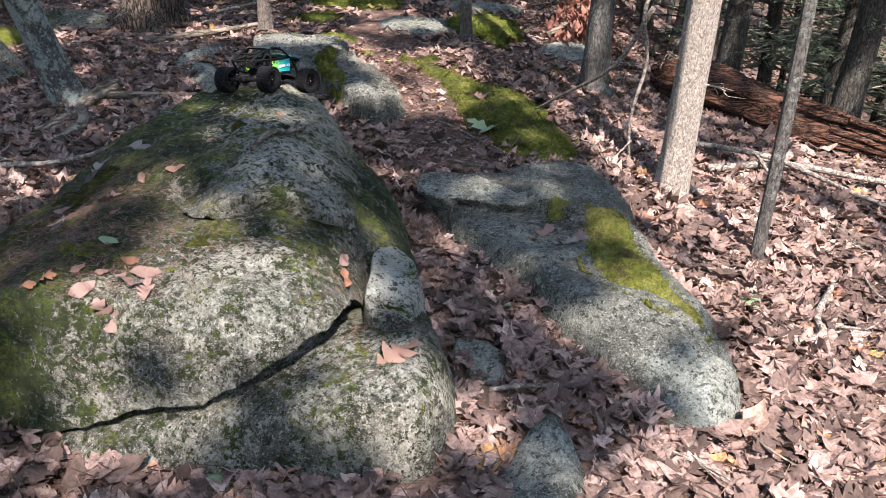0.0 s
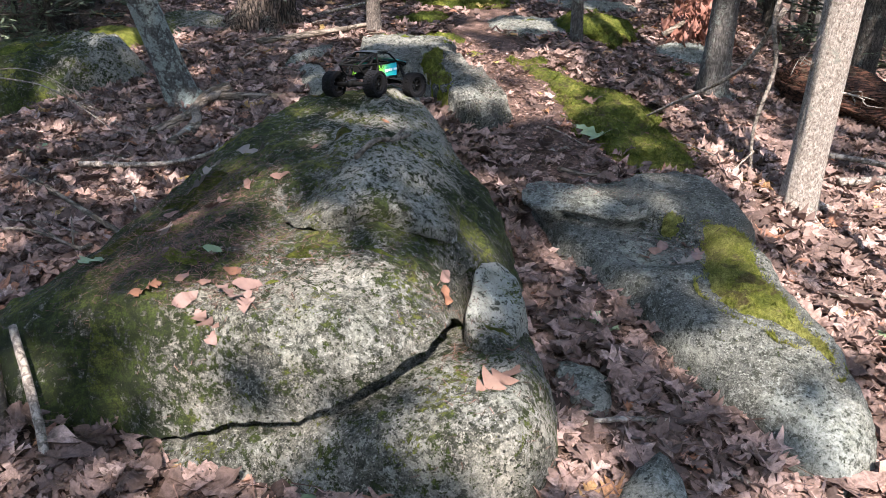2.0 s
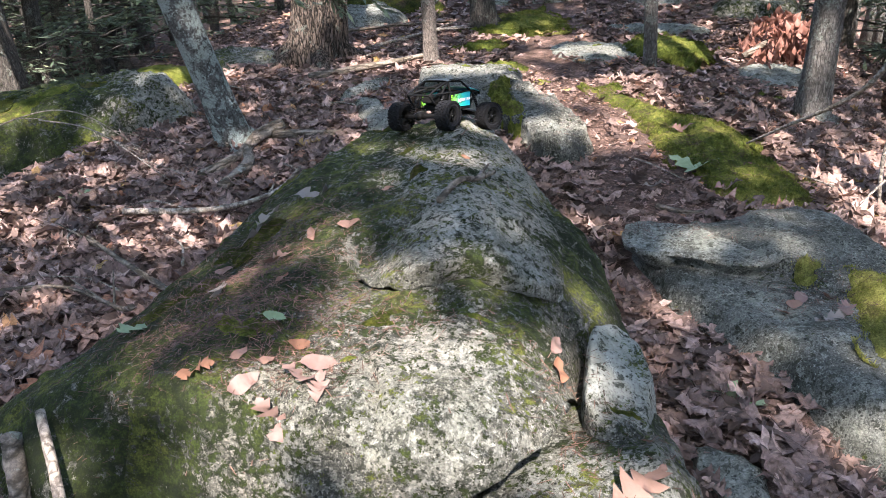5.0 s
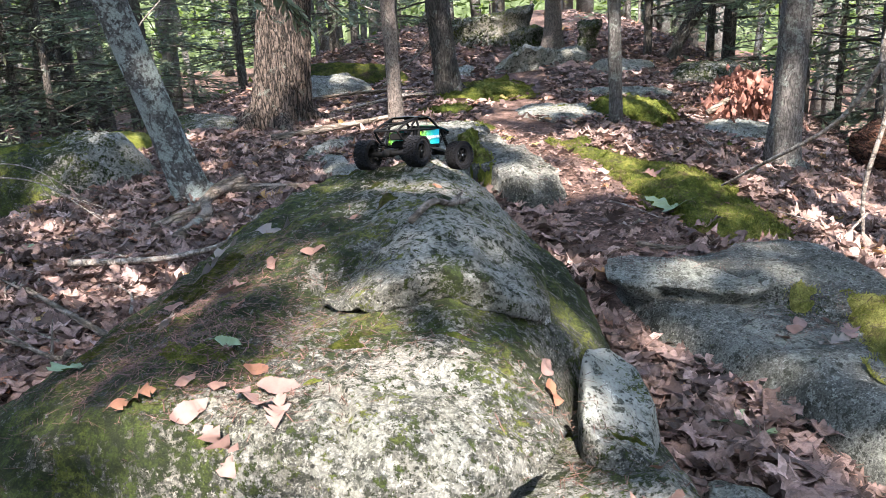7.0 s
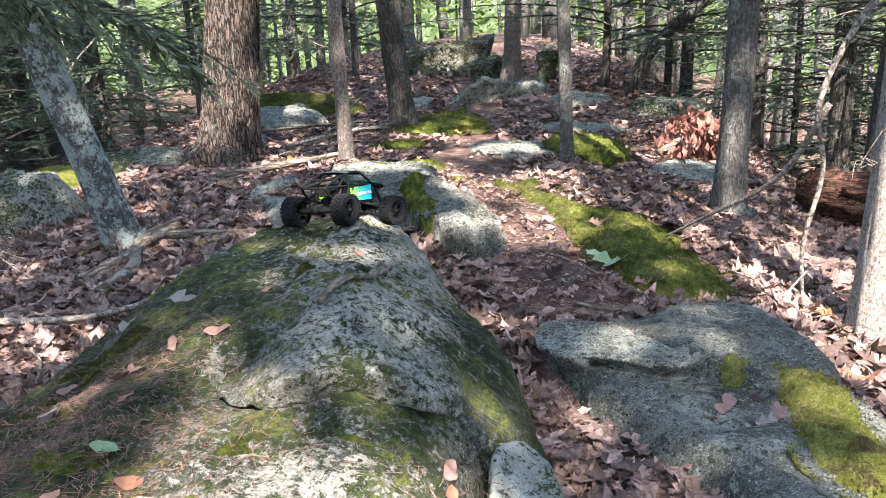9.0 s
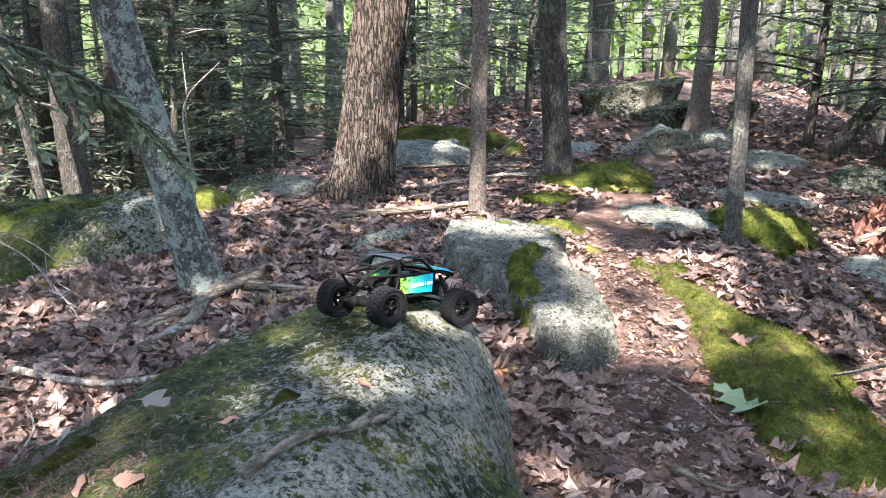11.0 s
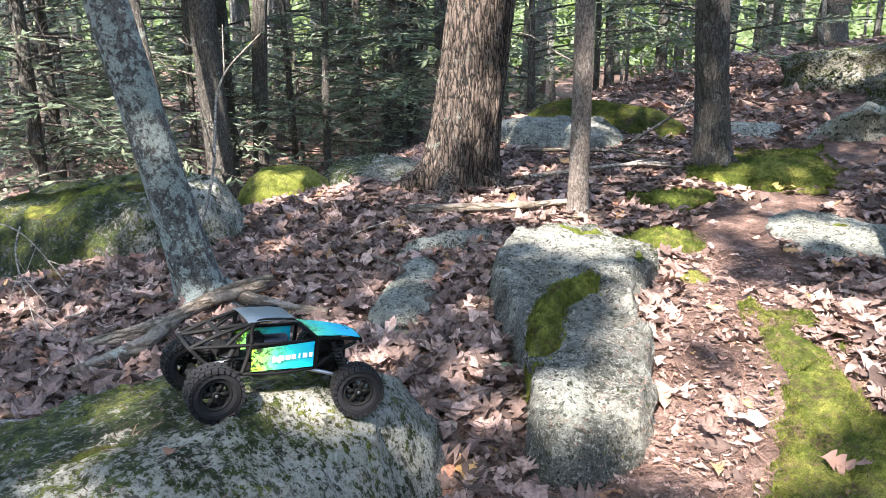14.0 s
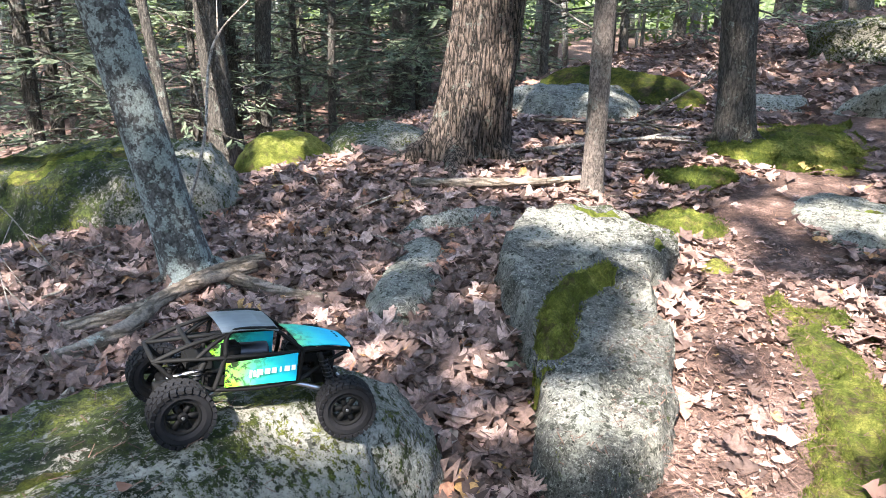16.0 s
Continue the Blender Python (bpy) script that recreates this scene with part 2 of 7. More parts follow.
M["lichen"] = granite("white_crust_lichen", (0.36, 0.37, 0.33), (0.46, 0.47, 0.42), (0.60, 0.61, 0.55), 0.55, -0.2)
M["oak_bark"] = bark("furrowed_oak_bark", (0.012, 0.010, 0.008), (0.225, 0.172, 0.14), (0.24, 0.25, 0.21), (46, 46, 9), 0.045, 0.64, 0.68)
M["birch_bark"] = bark("grey_lichened_bark", (0.045, 0.044, 0.040), (0.17, 0.168, 0.157), (0.36, 0.41, 0.375), (40, 40, 30), 0.010, 0.557, 0.35)
M["pine_bark"] = bark("flaky_pale_bark", (0.20, 0.155, 0.125), (0.60, 0.53, 0.46), (0.34, 0.34, 0.29), (70, 70, 34), 0.007, 0.63, 0.2)
M["slim_bark"] = bark("brown_flaky_bark", (0.075, 0.06, 0.05), (0.30, 0.25, 0.215), (0.30, 0.30, 0.26), (64, 64, 24), 0.009, 0.62, 0.35)
M["dark_bark"] = bark("dark_ridged_bark", (0.035, 0.032, 0.028), (0.13, 0.115, 0.10), (0.20, 0.22, 0.19), (52, 52, 14), 0.014, 0.63, 0.5)
M["grey_bark"] = bark("grey_ridged_bark", (0.06, 0.055, 0.05), (0.19, 0.175, 0.16), (0.25, 0.27, 0.24), (56, 56, 17), 0.012, 0.60, 0.4)
M["dead_wood"] = bark("dead_wood", (0.07, 0.055, 0.04), (0.22, 0.18, 0.145), (0.28, 0.29, 0.25), (8, 8, 30), 0.006, 0.66)
M["rotten"] = bark("rotten_red_wood", (0.03, 0.014, 0.009), (0.20, 0.092, 0.06), (0.13, 0.09, 0.06), (7, 34, 34), 0.03, 0.62)
M["twig"] = bark("twig_wood", (0.12, 0.10, 0.085), (0.30, 0.26, 0.22), (0.3, 0.31, 0.27), (30, 30, 30), 0.003, 0.66)
M["litter"] = leaf_paint("fallen_oak_leaves", ((0.0, (0.065, 0.044, 0.037)), (0.2, (0.120, 0.080, 0.067)), (0.5, (0.20, 0.135, 0.114)), (0.75, (0.30, 0.202, 0.172)), (0.93, (0.42, 0.300, 0.258)), (0.985, (0.34, 0.155, 0.09)), (1.0, (0.40, 0.28, 0.10))))
M["crumbs"] = leaf_paint("brown_needles", ((0.0, (0.04, 0.022, 0.016)), (0.5, (0.11, 0.06, 0.042)), (1.0, (0.22, 0.13, 0.10))), 0.1)
M["needle"] = leaf_paint("hemlock_needles", ((0.0, (0.09, 0.125, 0.085)), (0.5, (0.145, 0.19, 0.125)), (0.9, (0.20, 0.25, 0.165)), (1.0, (0.28, 0.30, 0.18))), 0.5)
M["broadleaf"] = leaf_paint("beech_leaves", ((0.0, (0.05, 0.10, 0.015)), (0.5, (0.09, 0.16, 0.025)), (1.0, (0.16, 0.23, 0.04))), 0.5)


def soil():
    p = Paint("forest_soil", 0.95, spec=0.15)
    c = p.ramp(p.noise(11, 8, 0.75), (0.36, (0.045, 0.028, 0.021)), (0.5, (0.115, 0.073, 0.058)), (0.64, (0.27, 0.178, 0.148)))
    c = p.mix(p.ramp(p.noise(95, 6, 0.85), (0.42, 0.0), (0.58, 1.0)), p.mix(0.7, c, (0.025, 0.016, 0.012)), c)
    return p.color(c).bump(p.math("ADD", p.noise(70, 6, 0.8), p.noise(220, 3, 0.7)), 0.8, 0.008).mat


M["soil"] = soil()


# ---- building helpers ----
def solid(name, verts, faces, mat, flat=False, attrs=None):
    """A mesh from arrays of its own code's points."""
    me = bpy.data.meshes.new(name)
    verts = np.asarray(verts, dtype=np.float32)
    faces = np.asarray(faces, dtype=np.int32)
    n, k = faces.shape
    me.vertices.add(len(verts))
    me.vertices.foreach_set("co", verts.ravel())
    me.loops.add(n * k)
    me.loops.foreach_set("vertex_index", faces.ravel())
    me.polygons.add(n)
    me.polygons.foreach_set("loop_start", np.arange(0, n * k, k, dtype=np.int32))
    me.polygons.foreach_set("use_smooth", np.full(n, not flat))
    me.update(calc_edges=True)
    for key, values in (attrs or {}).items():
        me.attributes.new(key, "FLOAT", "POINT").data.foreach_set("value", np.asarray(values, dtype=np.float32))
    me.materials.append(mat)
    return me


def part(name, me, parent, label=""):
    ob = new(name, me)
    ob.parent = parent
    return tagged(ob, label) if label else ob


def bm_mesh(name, bm, mat, flat=False):
    me = bpy.data.meshes.new(name)
    bm.to_mesh(me)
    bm.free()
    me.polygons.foreach_set("use_smooth", np.full(len(me.polygons), not flat))
    me.materials.append(mat)
    return me


def quads(rows, cols, closed=True):
    """Faces of a grid whose rows are rings."""
    i, j = np.meshgrid(np.arange(rows - 1), np.arange(cols if closed else cols - 1), indexing="ij")
    a, b = i * cols + j, i * cols + (j + 1) % cols
    return np.stack([a, b, b + cols, a + cols], -1).reshape(-1, 4)


def closed_curve(points, n):
    """A smooth closed curve through the points, n places on it."""
    p = np.asarray(points, float)
    m = len(p)
    s = np.linspace(0, m, n, endpoint=False)
    k = s.astype(int)
    f = (s - k)[:, None]
    a, b, c, d = (p[(k + o) % m] for o in (-1, 0, 1, 2))
    return 0.5 * (2 * b + (c - a) * f + (2 * a - 5 * b + 4 * c - d) * f**2 + (3 * b - a - 3 * c + d) * f**3)


def open_curve(points, n):
    p = np.asarray(points, float)
    p = np.vstack([2 * p[0] - p[1], p, 2 * p[-1] - p[-2]])
    m = len(p) - 3
    s = np.linspace(0, m, n)
    k = np.minimum(s.astype(int), m - 1)
    f = (s - k)[:, None]
    a, b, c, d = (p[k + o] for o in (0, 1, 2, 3))
    return 0.5 * (2 * b + (c - a) * f + (2 * a - 5 * b + 4 * c - d) * f**2 + (3 * b - a - 3 * c + d) * f**3)


def tube(points, radii, n=10, sides=8, lump=0.0, seed=0.0, cap=True):
    """Verts and quads of a tapering, slightly uneven tube."""
    p = open_curve(points, n)
    r = np.interp(np.linspace(0, 1, n), np.linspace(0, 1, len(radii)), radii)
    d = np.gradient(p, axis=0)
    d /= np.linalg.norm(d, axis=1)[:, None] + 1e-9
    ref = np.where(np.abs(d[:, 2:3]) < 0.9, [[0.0, 0.0, 1.0]], [[1.0, 0.0, 0.0]])
    if np.abs(d[:, 2]).min() < 0.9 < np.abs(d[:, 2]).max():
        ref = np.tile([[0.3, 0.9, 0.1]], (n, 1))
    u = np.cross(ref, d)
    u /= np.linalg.norm(u, axis=1)[:, None] + 1e-9
    v = np.cross(d, u)
    a = np.linspace(0, 2 * math.pi, sides, endpoint=False)
    ring = u[:, None, :] * np.cos(a)[None, :, None] + v[:, None, :] * np.sin(a)[None, :, None]
    rr = r[:, None] * (1 + lump * fractal(np.cos(a)[None, :] * 1.7 + seed, np.sin(a)[None, :] * 1.7, np.linspace(0, n * 0.35, n)[:, None], 3))
    verts = (p[:, None, :] + ring * rr[..., None]).reshape(-1, 3)
    faces = quads(n, sides)
    if cap:
        verts = np.vstack([verts, p[:1], p[-1:]])
        j = np.arange(sides)
        k = (j + 1) % sides
        first, last = n * sides, n * sides + 1
        b = (n - 1) * sides
        faces = np.vstack([faces, np.stack([k, j, np.full(sides, first), np.full(sides, first)], -1), np.stack([b + j, b + k, np.full(sides, last), np.full(sides, last)], -1)])
    return verts, faces


def merged(pieces):
    vs, fs, o = [], [], 0
    for v, f in pieces:
        vs.append(v)
        fs.append(np.asarray(f) + o)
        o += len(v)
    return np.vstack(vs), np.vstack(fs)


def tidy(me):
    """Drops the doubled corner of caps."""
    bm = bmesh.new()
    bm.from_mesh(me)
    bmesh.ops.dissolve_degenerate(bm, dist=1e-6, edges=bm.edges)
    bm.to_mesh(me)
    bm.free()
    return me


def inside(x, y, outline):
    """Which of the places lie within a closed outline."""
    x, y = np.asarray(x), np.asarray(y)
    hit = np.zeros(x.shape, bool)
    p = np.asarray(outline, float)
    for (x0, y0), (x1, y1) in zip(p, np.roll(p, -1, axis=0)):
        cross = ((y0 > y) != (y1 > y)) & (x < (x1 - x0) * (y - y0) / (y1 - y0 + 1e-12) + x0)
        hit ^= cross
    return hit


def edge_distance(x, y, outline):
    p = np.asarray(outline, float)
    best = np.full(np.shape(x), 1e9)
    for a, b in zip(p, np.roll(p, -1, axis=0)):
        d = b - a
        s = np.clip(((x - a[0]) * d[0] + (y - a[1]) * d[1]) / (d @ d + 1e-12), 0, 1)
        best = np.minimum(best, np.hypot(x - a[0] - s * d[0], y - a[1] - s * d[1]))
    return best


ROCKS, SURFACES = [], []


def remember(v, f):
    """Keeps a surface, so that things can be laid on it."""
    SURFACES.append((BVHTree.FromPolygons(v.tolist(), f.tolist()), v[:, 0].min(), v[:, 0].max(), v[:, 1].min(), v[:, 1].max()))


def rest_z(x, y):
    """The height of whatever lies at each place."""
    shape = np.shape(x)
    x, y = np.ravel(x), np.ravel(y)
    z = np.asarray(ground_z(x, y)) + 0.010
    for tree, x0, x1, y0, y1 in SURFACES:
        for i in np.nonzero((x > x0) & (x < x1) & (y > y0) & (y < y1))[0]:
            spot = tree.ray_cast(Vector((x[i], y[i], 3.0)), Vector((0, 0, -1)))[0]
            if spot is not None and spot.z > z[i]:
                z[i] = spot.z
    return z.reshape(shape)


def rock_mesh(name, outline, top, mat, width=0.05, rim=None, spokes=160, rings=40, rough=1.0, under=0.10, blend=0.025, moss=None, pale=None, seed=0.0, centre=None, tuck=0.0):
    """A rock over its outline: a top surface that rounds off to the rim and turns under it."""
    curve = closed_curve(outline, spokes)
    if centre is None:
        centre = curve.mean(axis=0)
    s = np.linspace(0.0, 1.0, rings)
    r = 1 - (1 - s) ** 1.7
    r[0] = 0.004
    xy = np.asarray(centre)[None, None, :] + (curve - centre)[None] * r[:, None, None]
    x, y = xy[..., 0], xy[..., 1]
    d = edge_distance(x, y, curve)
    low = ground_z(x, y) - 0.03 if rim is None else rim(x, y)
    high = top(x, y)
    w = width(x, y) if callable(width) else width
    wall = low + np.maximum(high - low + 0.03, 0.05) * 1.15 * (1 - np.exp(-d / w))
    z = softmin(high, wall, blend)
    if tuck:
        sunk = np.clip(high - z - 0.012, 0, 0.12)
        span = np.hypot(x - centre[0], y - centre[1]) + 1e-6
        x, y = x - (x - centre[0]) / span * tuck * sunk, y - (y - centre[1]) / span * tuck * sunk
    drop = np.array([0.004, 0.010, under + 0.02])
    shrink = np.array([0.990, 0.93, 0.90])
    xu = centre[0] + (x[-1] - centre[0])[None] * shrink[:, None]
    yu = centre[1] + (y[-1] - centre[1])[None] * shrink[:, None]
    zu = low[-1][None] - drop[:, None]
    x, y, z = np.vstack([x, xu]), np.vstack([y, yu]), np.vstack([z, zu])
    n = rough
    pits = np.minimum(0, vnoise(x * 34 + seed, y * 34, z * 34) + 0.45) * 0.012
    crease = 0.018 * (0.35 - np.abs(vnoise(x * 4.1 + seed, y * 4.1, z * 4.1))) + 0.008 * (0.35 - np.abs(vnoise(x * 11 - seed, y * 11, z * 11)))
    nx = 0.012 * fractal(x * 5 + seed, y * 5, z * 5, 3) + 0.005 * fractal(x * 19 + seed, y * 19, z * 19, 3)
    ny = 0.012 * fractal(x * 5, y * 5 + 40 + seed, z * 5, 3) + 0.005 * fractal(x * 19, y * 19 + 40 + seed, z * 19, 3)
    nz = pits + crease + 0.010 * fractal(x * 6, y * 6, z * 6 + 80 + seed, 4) + 0.005 * fractal(x * 26, y * 26, z * 26 + 80 + seed, 3)
    clumps = np.maximum(0, fractal(x * 24 + seed, y * 24, z * 24 + 11, 3) - 0.25) * 0.010
    v = np.stack([x + n * nx, y + n * ny, z + n * nz + clumps], -1).reshape(-1, 3)
    f = quads(rings + 3, spokes)
    xf, yf = v[:, 0], v[:, 1]
    a = {"moss": moss(xf, yf, v[:, 2]) if moss else np.zeros(len(v)), "pale": pale(xf, yf, v[:, 2]) if pale else np.full(len(v), 0.4)}
    ROCKS.append((curve, top))
    remember(v, f)
    return solid(name, v, f, mat, attrs=a)


def blots(*spots):
    """A mask with soft blots: rows of x, y, radius, weight."""
    def mask(x, y, z):
        m = np.zeros_like(x)
        for bx, by, br, bw in spots:
            m = m + bw * np.exp(-(((x - bx) ** 2 + (y - by) ** 2) / br**2))
        return m
    return mask


# ---- ground ----
def spread(a, b, step, far, count):
    """Even steps from a to b, then steps that grow out to -far and far."""
    grow = np.geomspace(step * 2, far, count)
    return np.concatenate([a - grow[::-1], np.arange(a, b, step), b + grow])


def build_ground():
    xs, ys = spread(-3.4, 2.8, 0.038, 75, 46), spread(0.6, 7.5, 0.038, 75, 46)
    x, y = np.meshgrid(xs, ys)
    z = ground_z(x, y)
    me = solid("ground", np.stack([x, y, z], -1).reshape(-1, 3), quads(len(ys), len(xs), False), M["soil"])
    return tagged(new("ground", me), "brown forest soil with fine leaf crumbs on a worn footpath", "ground", kind="structure")


build_ground()

# ---- rocks ----
BOULDER = ((-1.76, 1.66), (-1.66, 1.43), (-1.26, 1.37), (-0.95, 1.375), (-0.78, 1.35), (-0.62, 1.335), (-0.48, 1.325), (-0.37, 1.34), (-0.28, 1.40), (-0.215, 1.50), (-0.19, 1.62), (-0.17, 1.78), (-0.07, 1.95), (-0.04, 2.12), (-0.09, 2.34), (-0.19, 2.58), (-0.31, 2.88), (-0.40, 3.10), (-0.50, 3.25), (-0.68, 3.34), (-0.92, 3.31), (-1.12, 3.14), (-1.26, 2.88), (-1.32, 2.60), (-1.38, 2.25), (-1.52, 1.96))


def boulder_top(x, y):
    ridge = np.interp(y, (1.6, 1.95, 2.6, 3.0), (-0.45, -0.43, -0.55, -0.62))
    left, right = np.maximum(ridge - x, 0), np.maximum(x - ridge, 0)
    crest = np.interp(y, (1.3, 1.95, 2.3, 2.7, 2.95, 3.1, 3.3, 3.45), (0.59, 0.59, 0.592, 0.585, 0.56, 0.53, 0.42, 0.30))
    fall = np.interp(y, (2.0, 2.9), (0.55, 0.28))
    z = crest - 0.10 * left - 0.24 * left**2 - fall * right - np.interp(y, (2.0, 2.9), (0.9, 0.6)) * right**2 - 3.0 * np.maximum(right - 0.30, 0) ** 2 - 6.0 * smooth(2.4, 2.9, y) * np.maximum(right - 0.12, 0) ** 2
    shelf = 0.486 + 0.06 * (y - 1.5) + 0.55 * np.maximum(y - 1.97, 0) + 0.8 * np.maximum(y - 2.1, 0)
    shelf = shelf - 0.12 * smooth(-0.80, -1.35, x) - 0.30 * np.maximum(x + 0.40, 0)
    z = softmin(z, shelf, 0.012)
    seam = np.abs((x + 0.33) * 0.93 - (y - 2.95) * 0.30)
    z = z - 0.020 * np.exp(-((seam / 0.010) ** 2)) * smooth(2.75, 2.85, y)
    seam = np.abs((x + 0.55) + 0.35 * (y - 1.5) + 0.01 * vnoise(x * 20, y * 20, 1.0))
    z = z - 0.014 * np.exp(-((seam / 0.007) ** 2)) * smooth(1.66, 1.5, y)
    seam = np.abs((y - 1.62) - 0.5 * (x + 0.42) + 0.015 * vnoise(x * 18, y * 18, 2.0))
    return z - 0.008 * np.exp(-((seam / 0.008) ** 2)) * smooth(-0.5, -0.4, x) * smooth(-0.22, -0.3, x)


def boulder_rim(x, y):
    crack = np.interp(x, (-1.6, -1.2, -0.95, -0.79, -0.65, -0.5, -0.38, -0.28, -0.2), (0.05, 0.080, 0.137, 0.187, 0.240, 0.284, 0.328, 0.372, 0.388))
    crack = crack + 0.006 * vnoise(x * 14, 0 * x, 6.0)
    back = smooth(1.55, 1.95, y)
    return crack * (1 - back) + (ground_z(x, y) - 0.03) * back


def boulder_width(x, y):
    return np.where(x < -1.0, 0.16, np.where(y > 3.0, 0.08, 0.042))


def build_boulder():
    moss = blots((-1.15, 2.30, 0.26, 0.8), (-1.2, 1.9, 0.3, 0.9), (-1.05, 2.75, 0.24, 0.75), (-0.85, 2.1, 0.28, 0.6), (-0.85, 2.5, 0.2, 0.3), (-0.16, 2.2, 0.12, 0.6), (-0.2, 2.5, 0.1, 0.6), (-0.45, 2.25, 0.10, 0.3), (-0.7, 3.0, 0.12, 0.6), (-0.18, 2.05, 0.13, 0.9), (-0.17, 2.35, 0.14, 0.8), (-0.25, 2.75, 0.12, 0.5), (-0.85, 1.62, 0.15, 0.45), (-0.42, 1.76, 0.10, 0.5), (-0.28, 1.72, 0.06, 0.9), (-0.30, 1.60, 0.08, 0.4), (-0.42, 1.83, 0.05, 0.8), (-0.30, 1.83, 0.05, 0.8), (-0.56, 1.70, 0.08, 0.7), (-0.70, 1.60, 0.1, 0.5), (-0.66, 2.55, 0.35, 0.19), (-0.70, 2.72, 0.14, 0.35), (-0.9, 1.95, 0.3, 0.5), (-0.75, 2.85, 0.3, 0.22), (-1.35, 1.6, 0.2, 0.6), (-1.12, 1.62, 0.24, 0.7), (-0.98, 1.78, 0.2, 0.5), (-0.92, 1.50, 0.12, 0.45), (-0.95, 3.05, 0.2, 0.6), (-0.95, 1.38, 0.12, 0.5), (-0.75, 1.36, 0.08, 0.3), (-1.2, 1.45, 0.2, 0.6))
    pale = blots((-0.40, 1.58, 0.22, 0.55), (-0.65, 1.42, 0.2, 0.35), (-0.44, 2.92, 0.10, 0.8), (-0.35, 2.2, 0.2, 0.3), (-0.55, 3.1, 0.2, 0.45), (-0.45, 2.0, 0.15, 0.3), (-0.8, 2.5, 0.4, 0.42), (-0.6, 2.9, 0.3, 0.42), (-0.42, 2.35, 0.25, 0.65), (-0.53, 2.68, 0.25, 0.65), (-0.85, 2.7, 0.3, 0.42))
    me = rock_mesh("boulder", BOULDER, boulder_top, M["boulder"], boulder_width, boulder_rim, 360, 105, 1.0, 0.16, 0.02, moss, pale, 0.0, (-0.78, 2.25))
    return tagged(new("boulder", me), "large grey granite boulder crusted with lichen and dark moss", "boulder")


build_boulder()

BROW = ((-0.74, 1.98), (-0.66, 1.82), (-0.56, 1.735), (-0.46, 1.765), (-0.38, 1.785), (-0.29, 1.80), (-0.225, 1.87), (-0.20, 2.00), (-0.22, 2.20), (-0.28, 2.42), (-0.48, 2.52), (-0.70, 2.36), (-0.78, 2.15))


def brow_top(x, y):
    ridge = np.interp(y, (1.6, 1.95, 2.6), (-0.42, -0.43, -0.55))
    left, right = np.maximum(ridge - x, 0), np.maximum(x - ridge, 0)
    z = 0.596 - 0.10 * left - 0.24 * left**2 - 0.34 * right - 1.1 * right**2 - 0.10 * np.maximum(1.95 - y, 0)
    return z + 0.006 - 0.06 * smooth(2.12, 2.45, y) - 0.07 * smooth(-0.52, -0.72, x)


def build_brow():
    rim = lambda x, y: boulder_top(x, y) + 0.010 - 0.08 * smooth(1.98, 2.08, y)
    moss = blots((-0.42, 1.80, 0.05, 0.5), (-0.20, 2.05, 0.09, 0.9), (-0.2, 2.3, 0.12, 0.8), (-0.6, 2.2, 0.2, 0.35))
    pale = blots((-0.30, 1.86, 0.05, 0.9), (-0.45, 1.95, 0.18, 0.8), (-0.38, 2.2, 0.22, 0.9))
    me = rock_mesh("rock_block", BROW, brow_top, M["boulder"], 0.028, rim, 240, 70, 0.9, 0.10, 0.012, moss, pale, 3.0, (-0.46, 2.14), 0.75)
    return tagged(new("rock_block", me), "raised granite block with a dark undercut front face", "rock")


build_brow()

FOOT_SLAB = ((-1.45, 1.40), (-1.25, 1.30), (-0.93, 1.265), (-0.69, 1.27), (-0.46, 1.255), (-0.20, 1.235), (-0.08, 1.235), (0.00, 1.275), (0.05, 1.39), (0.06, 1.52), (0.03, 1.70), (-0.04, 1.93), (-0.20, 2.05), (-0.5, 1.95), (-0.95, 1.7), (-1.3, 1.6))


def foot_slab_top(x, y):
    z = np.interp(x, (-1.4, -1.2, -0.95, -0.79, -0.65, -0.5, -0.38, -0.28, -0.17, -0.05, 0.06), (0.045, 0.068, 0.122, 0.168, 0.214, 0.246, 0.278, 0.306, 0.330, 0.336, 0.27))
    return z - 0.15 * np.maximum(y - 1.52, 0) - 0.35 * np.maximum(1.36 - y, 0)


def build_foot_slab():
    moss = blots((-0.15, 1.55, 0.09, 0.6), (0.0, 1.75, 0.12, 0.7), (-0.25, 1.35, 0.1, 0.2), (-0.9, 1.3, 0.2, 0.25), (0.03, 1.45, 0.05, 0.5))
    pale = blots((-0.05, 1.38, 0.2, 0.6), (-0.5, 1.28, 0.3, 0.3))
    me = rock_mesh("rock_slab", FOOT_SLAB, foot_slab_top, M["boulder"], 0.04, None, 300, 70, 0.9, 0.08, 0.015, moss, pale, 5.0, (-0.45, 1.55))
    return tagged(new("rock_slab", me), "cracked lower granite slab under the big boulder", "rock")


build_foot_slab()


def small_rock(outline, height, mat, label, name="rock", tilt=(0, 0), moss=None, pale=None, width=0.05, seed=0.0, spokes=110, rings=26, rough=1.2, base=None, blend=0.02, rim=None, tuck=0.0):
    c = np.mean(np.asarray(outline, float), axis=0)
    z0 = float(ground_z(c[0], c[1])) if base is None else base

    def top(x, y):
        return z0 + height + tilt[0] * (x - c[0]) + tilt[1] * (y - c[1])

    me = rock_mesh(name, outline, top, M[mat], width, rim, spokes, rings, rough, 0.08, blend, moss, pale, seed, None, tuck)
    return tagged(new(name, me), label, "rock")


